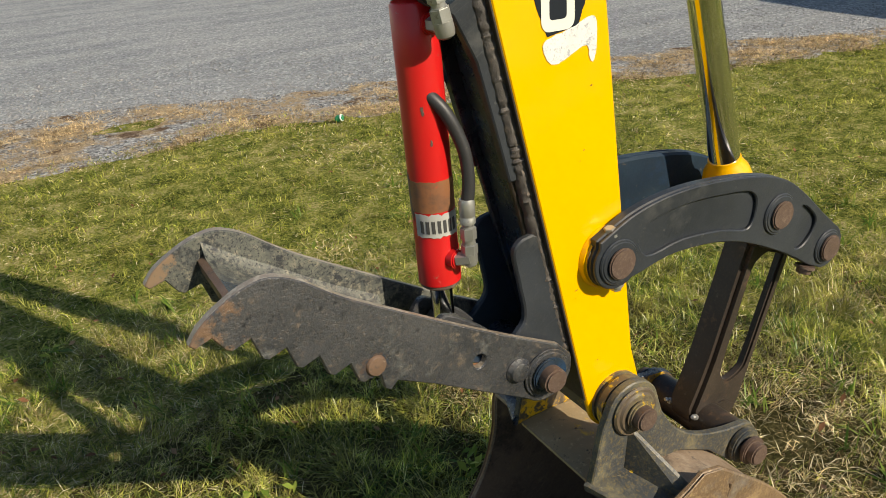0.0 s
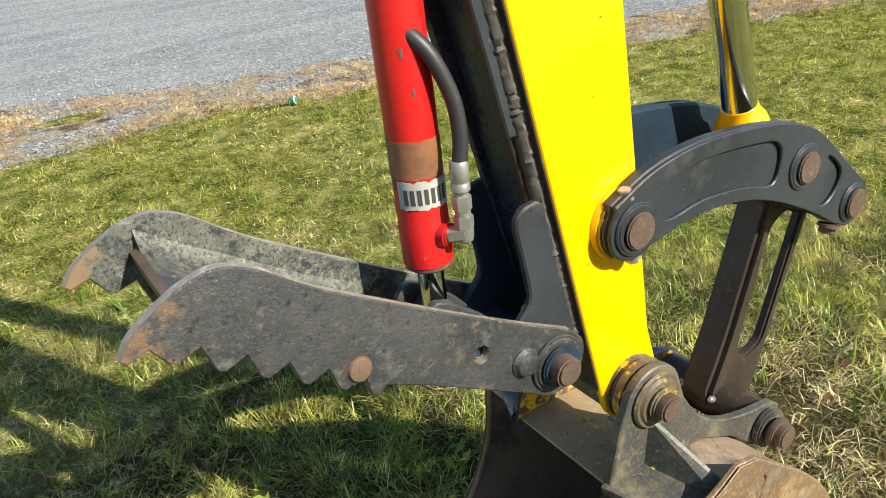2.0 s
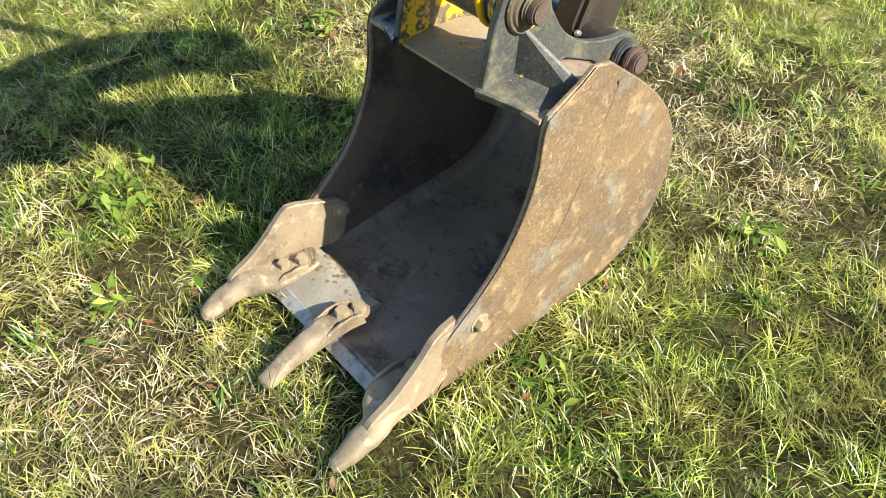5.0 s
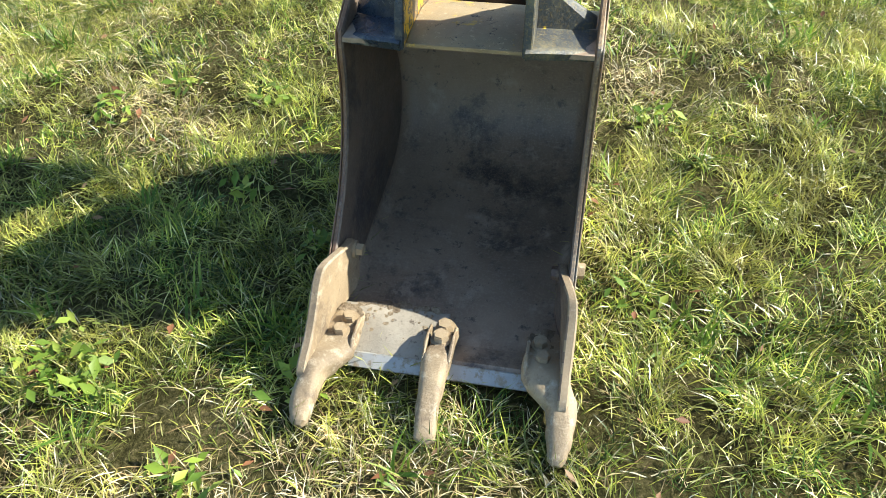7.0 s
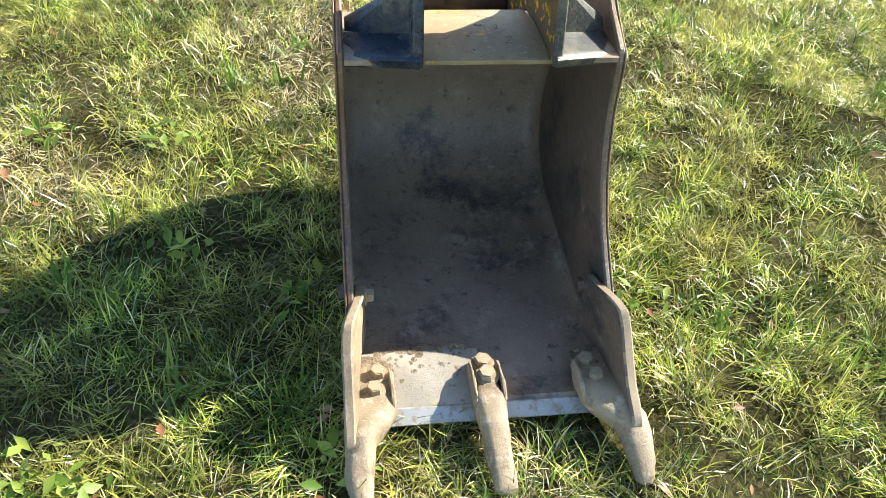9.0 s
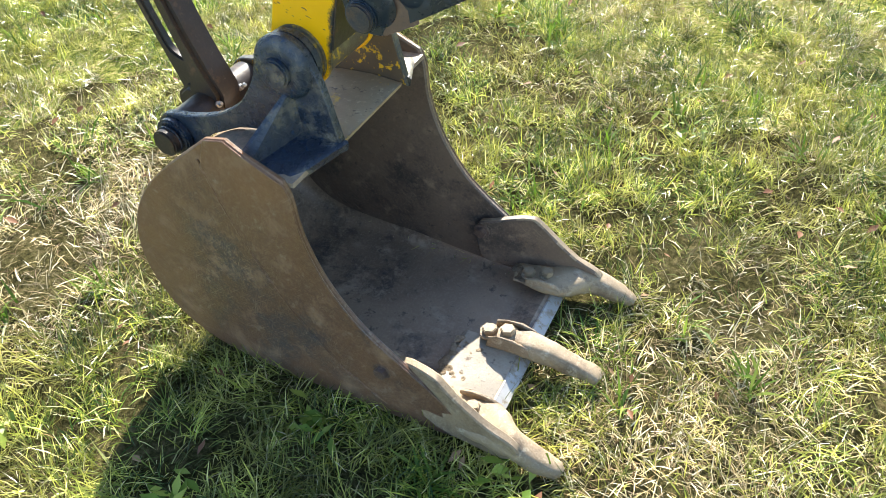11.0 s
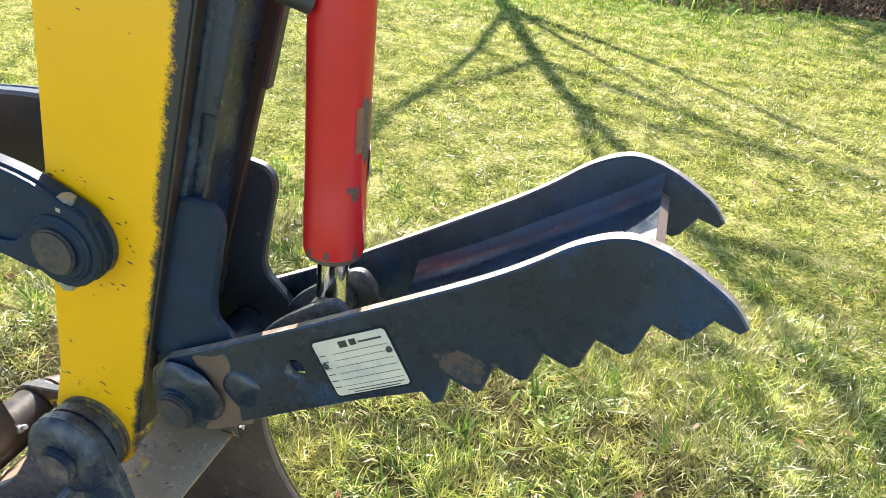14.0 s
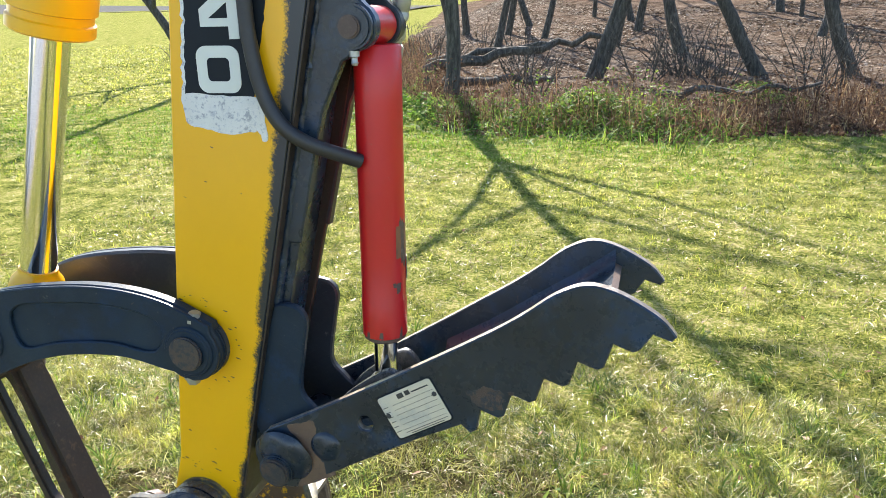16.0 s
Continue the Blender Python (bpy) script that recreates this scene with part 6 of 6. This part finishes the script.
def leaves(name, p, size, material, label, category, flat=0.5, plain=False):
    """Small curled leaves: four faces each, or two where they lie far off."""
    n = len(p)
    rng = np.random.default_rng(n)
    az = rng.uniform(0, 2 * np.pi, n)
    u = np.stack([np.cos(az), np.sin(az), rng.uniform(-flat, flat, n)], 1)
    w = np.stack([-np.sin(az), np.cos(az), rng.uniform(-flat, flat, n)], 1)
    s = size[:, None]
    lift = np.array([0, 0, 1.0]) * s * rng.uniform(0.1, 0.45, (n, 1))
    ring = [p - u * s, p - w * s * 0.45 + lift, p + u * s + lift * 0.6, p + w * s * 0.45 + lift * 0.7]
    if plain:
        verts, tris = np.stack(ring, 1), np.array([[0, 1, 2, 0, 2, 3]])
    else:
        verts, tris = np.stack(ring + [p + lift * 0.15], 1), np.array([[0, 1, 4, 1, 2, 4, 2, 3, 4, 3, 0, 4]])
    k = verts.shape[1]
    loops = (np.arange(n)[:, None] * k + tris).reshape(-1)
    me = bpy.data.meshes.new(name)
    me.vertices.add(n * k)
    me.vertices.foreach_set("co", verts.astype(np.float32).ravel())
    me.loops.add(len(loops))
    me.loops.foreach_set("vertex_index", loops.astype(np.int32))
    me.polygons.add(len(loops) // 3)
    me.polygons.foreach_set("loop_start", (np.arange(len(loops) // 3) * 3).astype(np.int32))
    me.update(calc_edges=True)
    me.validate()
    me.materials.append(material)
    ob = new(name, me)
    return tagged(ob, label, category, "", "stuff")


rng = np.random.default_rng(5)
p = scatter(1100, -3, 3.5, -3.5, 3.5, 51)
p[:, 2] += 0.025
leaves("dead_leaves", p, rng.uniform(0.005, 0.018, len(p)), DEAD_LEAF, "scattered brown dead leaves on the lawn", "dead leaves")


rng = np.random.default_rng(15)
c = np.concatenate([scatter(34, -2.2, 2.2, -2.0, 2.4, 52), np.array([[-0.40, 0.64, 0.0], [-0.44, 0.60, 0.0], [-0.42, 0.69, 0.0], [-0.36, 0.66, 0.0], [-0.47, 0.66, 0.0], [0.45, 0.58, 0.0], [-0.60, 0.34, 0.0]])])
k = rng.integers(8, 26, len(c))
p = np.repeat(c, k, axis=0) + np.concatenate([rng.normal(0, 0.030, (k.sum(), 2)), rng.uniform(0.012, 0.045, (k.sum(), 1))], 1)
p = p[~((p[:, 0] > -0.36) & (p[:, 0] < 0.36) & (np.abs(p[:, 1]) < 0.26))]
leaves("lawn_weeds", p, rng.uniform(0.008, 0.022, len(p)), LAWN_WEED, "low broad-leaved weeds among the grass", "weeds", 0.7)


# ---- woods ----
def tree(base, height, r, lean, seed, forks=8):
    r *= 0.72
    rnd = random.Random(seed)
    t = thing("tree", base, "leafless crooked tree with grey-brown bark at the lawn edge", "tree", "bare trees beyond the lawn")
    p, pts, way = Vector(base) - Vector((0, 0, 0.1)), [], Vector((lean[0], lean[1], 1)).normalized()
    n = 14
    for i in range(n + 1):
        pts.append(p.copy())
        way = (way + Vector((rnd.uniform(-0.16, 0.16), rnd.uniform(-0.16, 0.16), 0.06))).normalized()
        p = p + way * height / n
    radii = [r * (1.25 if i == 0 else 1.0) * (1 - 0.85 * i / n) for i in range(n + 1)]
    part("trunk", sweep(pts, radii, 12, 0.05), BARK, t)
    bm = bmesh.new()
    for k in range(forks):
        i = rnd.randint(4, n - 2)
        q, w = pts[i].copy(), Vector((rnd.uniform(-1, 1), rnd.uniform(-1, 1), rnd.uniform(0.2, 0.9))).normalized()
        limb, m = [], 8
        length = height * rnd.uniform(0.25, 0.52)
        for j in range(m + 1):
            limb.append(q.copy())
            w = (w + Vector((rnd.uniform(-0.25, 0.25), rnd.uniform(-0.25, 0.25), rnd.uniform(-0.05, 0.18)))).normalized()
            q = q + w * length / m
        lr = [radii[i] * 0.55 * (1 - 0.9 * j / m) + 0.003 for j in range(m + 1)]
        sweep(limb, lr, 7, 0.05, bm)
        for e in range(5):
            j = rnd.randint(2, m - 1)
            tw, q2, w2 = [], limb[j].copy(), Vector((rnd.uniform(-1, 1), rnd.uniform(-1, 1), rnd.uniform(-0.2, 0.8))).normalized()
            for g in range(5):
                tw.append(q2.copy())
                w2 = (w2 + Vector((rnd.uniform(-0.3, 0.3), rnd.uniform(-0.3, 0.3), rnd.uniform(-0.1, 0.2)))).normalized()
                q2 = q2 + w2 * length * 0.11
            sweep(tw, [lr[j] * 0.45 * (1 - 0.2 * g) + 0.0015 for g in range(5)], 5, 0, bm)
    part("limbs", bm, BARK, t)
    return t


# The trees at (7.5, -12.6) and (6.4, -12.7) are unseen, added for lawn shadows.
SPOTS = [((2.22, -9.3), 6.5, 0.145, (-0.04, 0.0)), ((0.56, -11.75), 6, 0.13, (-0.58, 0.0)), ((0.62, -11.85), 6, 0.11, (-0.22, 0.0)), ((-1.0, -16.0), 7, 0.20, (0.15, 0)), ((-2.15, -12.4), 6, 0.17, (0.42, 0.05)), ((-3.5, -12.6), 6, 0.17, (0.30, 0)), ((-4.9, -11.4), 6, 0.14, (0.0, 0)),
         ((4.0, -22), 7, 0.15, (-0.3, 0)), ((5.6, -24), 8, 0.17, (0.1, 0)), ((2.6, -20), 7, 0.13, (-0.2, 0)), ((3.4, -24), 8, 0.16, (0.2, 0)), ((0.4, -24), 8, 0.15, (0, 0)), ((-6, -18), 7, 0.17, (0.2, 0)), ((-9, -20), 8, 0.18, (0, 0)), ((-4, -26), 8, 0.2, (0.1, 0)), ((8.4, -12.9), 6, 0.15, (0.62, 0.05)), ((7.5, -12.6), 8, 0.15, (0, 0)), ((6.4, -12.7), 8, 0.15, (0, 0)), ((13.5, -21), 6, 0.14, (0.3, 0)), ((-8, -13), 6, 0.15, (0.1, 0)), ((-1.8, -30), 8, 0.2, (0, 0))]
more = random.Random(77)
SPOTS += [((more.uniform(-13, 5), more.uniform(-34, -17)), more.uniform(6, 9), more.uniform(0.09, 0.17), (more.uniform(-0.3, 0.3), 0)) for _ in range(20)]
for k, ((x, y), h, r, lean) in enumerate(SPOTS):
    tree((x, y, lie(x, y)), h, r, lean, 100 + k, 13 if k < 7 else 7)


def shrub(base, height, seed):
    """Many thin bare stems from one foot."""
    rnd = random.Random(seed)
    t = thing("shrub", base, "bare brown shrub of thin stems under the trees", "shrub", "bare shrubs at the wood edge")
    for k in range(rnd.randint(9, 14)):
        a = rnd.uniform(0, 6.28)
        p = Vector(base) + Vector((0.08 * math.cos(a), 0.08 * math.sin(a), -0.03))
        w = Vector((rnd.uniform(0.1, 0.8) * math.cos(a), rnd.uniform(0.1, 0.8) * math.sin(a), 1)).normalized()
        pts = []
        for i in range(8):
            pts.append(p.copy())
            w = (w + Vector((rnd.uniform(-0.25, 0.25), rnd.uniform(-0.25, 0.25), rnd.uniform(-0.08, 0.08)))).normalized()
            p = p + w * height * rnd.uniform(0.7, 1.1) / 7
        bm = sweep(pts, [0.009 * (1 - 0.11 * i) + 0.0015 for i in range(8)], 5)
        for e in range(4):
            q, v = pts[rnd.randint(2, 6)].copy(), Vector((rnd.uniform(-1, 1), rnd.uniform(-1, 1), rnd.uniform(0, 1))).normalized()
            tw = []
            for g in range(4):
                tw.append(q.copy())
                v = (v + Vector((rnd.uniform(-0.3, 0.3), rnd.uniform(-0.3, 0.3), rnd.uniform(-0.1, 0.2)))).normalized()
                q = q + v * height * 0.09
            sweep(tw, [0.004, 0.003, 0.0025, 0.0018], 4, 0, bm)
        part("stem", bm, BARK, t)


more = random.Random(5)
for k, (x, y) in enumerate([(1.5, -10.8), (-0.3, -11.5), (-0.9, -12.4), (-1.4, -11.2), (-2.9, -11.0), (-4.2, -11.6), (-5.2, -10.4), (3.2, -12.5), (2.2, -14.5), (0.6, -15.5), (4.6, -15.5), (-3.2, -14.8), (-6.1, -12.2), (1.1, -9.9), (3.9, -19), (5.5, -20), (-0.95, -11.7), (-1.2, -12.0), (-0.7, -11.9), (-1.05, -12.2), (-2.4, -10.2), (-3.6, -9.9), (8.3, -13.6), (9.4, -14.6), (7.6, -14.2), (10.5, -15.5), (6.6, -13.6)]):
    shrub((x, y, lie(x, y)), more.uniform(0.6, 1.3), 300 + k)


def fallen(name, a, b, r, seed):
    rnd = random.Random(seed)
    a, b = Vector(a), Vector(b)
    pts = []
    for i in range(13):
        q = a.lerp(b, i / 12)
        q.z += rnd.uniform(-0.05, 0.07)
        q.y += rnd.uniform(-0.12, 0.12)
        pts.append(q)
    t = thing(name, (a + b) / 2 - Vector((0, 0, 0.2)), "fallen crooked branch lying among the trees", "branch", "fallen branches under the trees")
    part("stem", sweep(pts, [r * (1 - 0.6 * i / 12) for i in range(13)], 9, 0.06), BARK, t)


fallen("fallen_branch", (3.5, -12.4, 0.2), (0.4, -12.6, 0.75), 0.11, 1)
fallen("fallen_branch", (2.9, -10.6, 0.12), (0.9, -10.3, 0.25), 0.09, 2)
fallen("fallen_branch", (4.2, -14.8, 0.15), (1.6, -15.2, 0.5), 0.10, 3)
fallen("fallen_branch", (-0.5, -9.4, 0.15), (-2.4, -9.2, 0.25), 0.05, 4)


def undergrowth():
    rng = np.random.default_rng(61)

    def strewn(m, x0, x1, back):
        """Places behind the wood's edge, set back by the given distances."""
        x = rng.uniform(x0, x1, m)
        y = np.interp(x, RE_X, WE_Y) + 0.25 * (value_noise(x, x * 0, 1.9, 73) - 0.4) - back
        return np.stack([x, y, np.array([lie(a, b) for a, b in zip(x, y)])], 1)

    p = strewn(36000, -7, 7, np.abs(rng.normal(0.3, 1.0, 36000)) - 0.15)
    x, y = p[:, 0], p[:, 1]
    mound = np.exp(-((x - 0.25) / 0.9) ** 2 - ((y + 7.8) / 0.9) ** 2) + 0.8 * np.exp(-((x - 2.3) / 0.7) ** 2 - ((y + 8.0) / 0.7) ** 2) + 0.6 * np.exp(-((x - 4.0) / 1.0) ** 2 - ((y + 9.8) / 1.0) ** 2)
    inward = np.clip((np.interp(x, RE_X, WE_Y) + 0.15 - y) / 1.3, 0.04, 1)
    hgt = (0.10 + 0.62 * value_noise(x, y, 2.3, 72) ** 1.5 + 0.20 * mound) * inward
    p[:, 2] += rng.uniform(0, 1, len(p)) ** 1.5 * hgt
    green = mound + 0.45 * value_noise(x, y, 1.1, 71) + rng.normal(0, 0.14, len(p)) > 0.50
    leaves("undergrowth", p[green], rng.uniform(0.010, 0.030, green.sum()), WEED, "low green weeds and brambles along the wood edge", "undergrowth", 0.9)
    leaves("dry_undergrowth", p[~green], rng.uniform(0.010, 0.030, (~green).sum()), BRUSH, "brown dry weeds along the wood edge", "undergrowth", 0.9)
    for cx, cy, r, tall, m in ((0.15, -7.85, 0.62, 0.30, 3600), (-0.55, -7.5, 0.50, 0.20, 1800), (2.15, -8.1, 0.55, 0.22, 2000), (3.1, -9.4, 0.6, 0.22, 1500), (-1.7, -9.6, 0.4, 0.3, 900), (1.1, -7.5, 0.5, 0.14, 1300)):
        q = np.stack([cx + rng.normal(0, r, m), cy + rng.normal(0, r * 0.7, m)], 1)
        top = tall * np.exp(-((q[:, 0] - cx) ** 2 + (q[:, 1] - cy) ** 2) / (1.6 * r * r)) * (0.5 + value_noise(q[:, 0], q[:, 1], 4.0, 76))
        q = np.concatenate([q, (np.array([lie(a, b) for a, b in q]) + top * rng.uniform(0.3, 1, m))[:, None]], 1)
        leaves("undergrowth", q, rng.uniform(0.016, 0.042, m), WEED, "leafy green mound of weeds at the wood edge", "undergrowth", 0.8)
    p = strewn(5200, -7, 7, rng.normal(0.35, 0.55, 5200))
    k = np.exp(-((p[:, 0] - 0.6) / 1.9) ** 2) + 0.3 * rng.random(len(p)) > 0.45
    p = p[k]
    blades("tall_weeds", p, rng.uniform(0.06, 0.30, len(p)), rng.uniform(0.005, 0.012, len(p)), 0.8, WEED, "tall thin green weeds at the wood edge", "weeds", 0.4)
    p = strewn(15000, -7, 7, np.abs(rng.normal(0.5, 1.5, 15000)))
    blades("dry_weeds", p, rng.uniform(0.10, 0.62, len(p)) * (0.4 + value_noise(p[:, 0], p[:, 1], 1.6, 75)), rng.uniform(0.003, 0.007, len(p)), 0.6, BRUSH, "dry brown weed stalks among the trees", "weeds", 0.3)
    p = strewn(16000, -9, 8, 0.4 + rng.uniform(0, 1, 16000) ** 1.3 * 14)
    p = p[value_noise(p[:, 0], p[:, 1], 0.6, 77) + rng.normal(0, 0.1, len(p)) > 0.48]
    p[:, 2] += 0.02
    blades("wood_grass", p, rng.uniform(0.08, 0.26, len(p)), rng.uniform(0.006, 0.013, len(p)), 0.8, VERGE, "pale dry grass tufts under the trees", "dry grass", 0.5)
    far = rng.uniform(0, 1, 90000) ** 1.2 * 26
    p = strewn(90000, -12, 9, 0.3 + far)
    p[:, 2] += 0.015 + np.minimum(0.4, np.maximum(0, far - 1) * 0.03)
    leaves("leaf_litter", p, rng.uniform(0.016, 0.040, len(p)) * (1 + far / 20), LITTER, "thick brown leaf litter under the trees", "leaf litter", 0.4, True)


undergrowth()


# ---- gravel stones and the can ----
def stones():
    rng = np.random.default_rng(81)
    n = 9000
    x = rng.uniform(-4, 10, n)
    y = np.interp(x, RE_X, RE_Y) + np.where(rng.random(n) < 0.22, rng.uniform(-0.7, 0.1, n), 0.05 + np.abs(rng.normal(0, 1.3, n)))
    base = bmesh.new()
    bmesh.ops.create_icosphere(base, subdivisions=1, radius=1)
    vs = np.array([v.co[:] for v in base.verts])
    fs = np.array([[v.index for v in f.verts] for f in base.faces])
    base.free()
    s = rng.uniform(0.004, 0.011, n) * np.where(rng.random(n) < 0.06, 1.9, 1)
    jit = vs[None] * (1 + rng.uniform(-0.3, 0.3, (n, len(vs), 1))) * s[:, None, None] * np.array([1, 1, 0.6])
    z = np.array([lie(a, b) for a, b in zip(x, y)]) + 0.012
    verts = (jit + np.stack([x, y, z], 1)[:, None]).reshape(-1, 3)
    loops = (fs.reshape(-1)[None] + (np.arange(n) * len(vs))[:, None]).reshape(-1)
    me = bpy.data.meshes.new("gravel")
    me.vertices.add(len(verts))
    me.vertices.foreach_set("co", verts.astype(np.float32).ravel())
    me.loops.add(len(loops))
    me.loops.foreach_set("vertex_index", loops.astype(np.int32))
    me.polygons.add(len(loops) // 3)
    me.polygons.foreach_set("loop_start", (np.arange(len(loops) // 3) * 3).astype(np.int32))
    me.update(calc_edges=True)
    me.validate()
    me.materials.append(STONE)
    tagged(new("gravel", me), "loose grey gravel stones on the yard", "gravel", "", "stuff")


stones()

# Added out of view: stands in for the unknown object shading the gravel.
def build_shadow_trailer():
    t = thing("cargo_trailer", (8.85, 1.75, 0), "unseen grey box trailer added to cast the gravel shadow", "trailer")
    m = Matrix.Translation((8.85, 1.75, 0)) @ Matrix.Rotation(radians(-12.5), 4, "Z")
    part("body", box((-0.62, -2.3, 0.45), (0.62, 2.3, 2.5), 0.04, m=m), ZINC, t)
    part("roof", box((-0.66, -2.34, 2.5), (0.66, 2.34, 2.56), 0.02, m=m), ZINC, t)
    part("drawbar", box((-0.05, -3.4, 0.40), (0.05, -2.2, 0.48), 0.005, m=m), BLACK_SKYLIT, t)
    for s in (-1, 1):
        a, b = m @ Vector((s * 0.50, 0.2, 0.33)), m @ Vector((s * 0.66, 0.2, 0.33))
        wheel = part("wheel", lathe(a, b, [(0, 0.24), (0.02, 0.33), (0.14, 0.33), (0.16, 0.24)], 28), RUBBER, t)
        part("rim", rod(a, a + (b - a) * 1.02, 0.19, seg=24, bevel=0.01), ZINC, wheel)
    part("jack", box((-0.04, -3.2, 0.0), (0.04, -3.12, 0.5), 0.005, m=m), BLACK_SKYLIT, t)


build_shadow_trailer()

can = thing("drink_can", (1.16, 3.97, 0.0), "crushed green and white drink can in the grass", "can")
q = pose(1.16, 3.97, 0.028, 75, 0, 40) @ Matrix.Scale(0.8, 4)
a, b = q @ Vector((0, 0, -0.03)), q @ Vector((0, 0, 0.03))
part("body", roughened(lathe(a, b, [(0, 0.014), (0.003, 0.021), (0.014, 0.024), (0.029, 0.019), (0.044, 0.023), (0.048, 0.019)], 24), 0.005, 30), CAN, can)
part("top", roughened(lathe(b - (b - a) * 0.14, b, [(0, 0.0242), (0.004, 0.0242), (0.0066, 0.020)], 24), 0.003, 30), DECAL_WHITE, can, "white end")
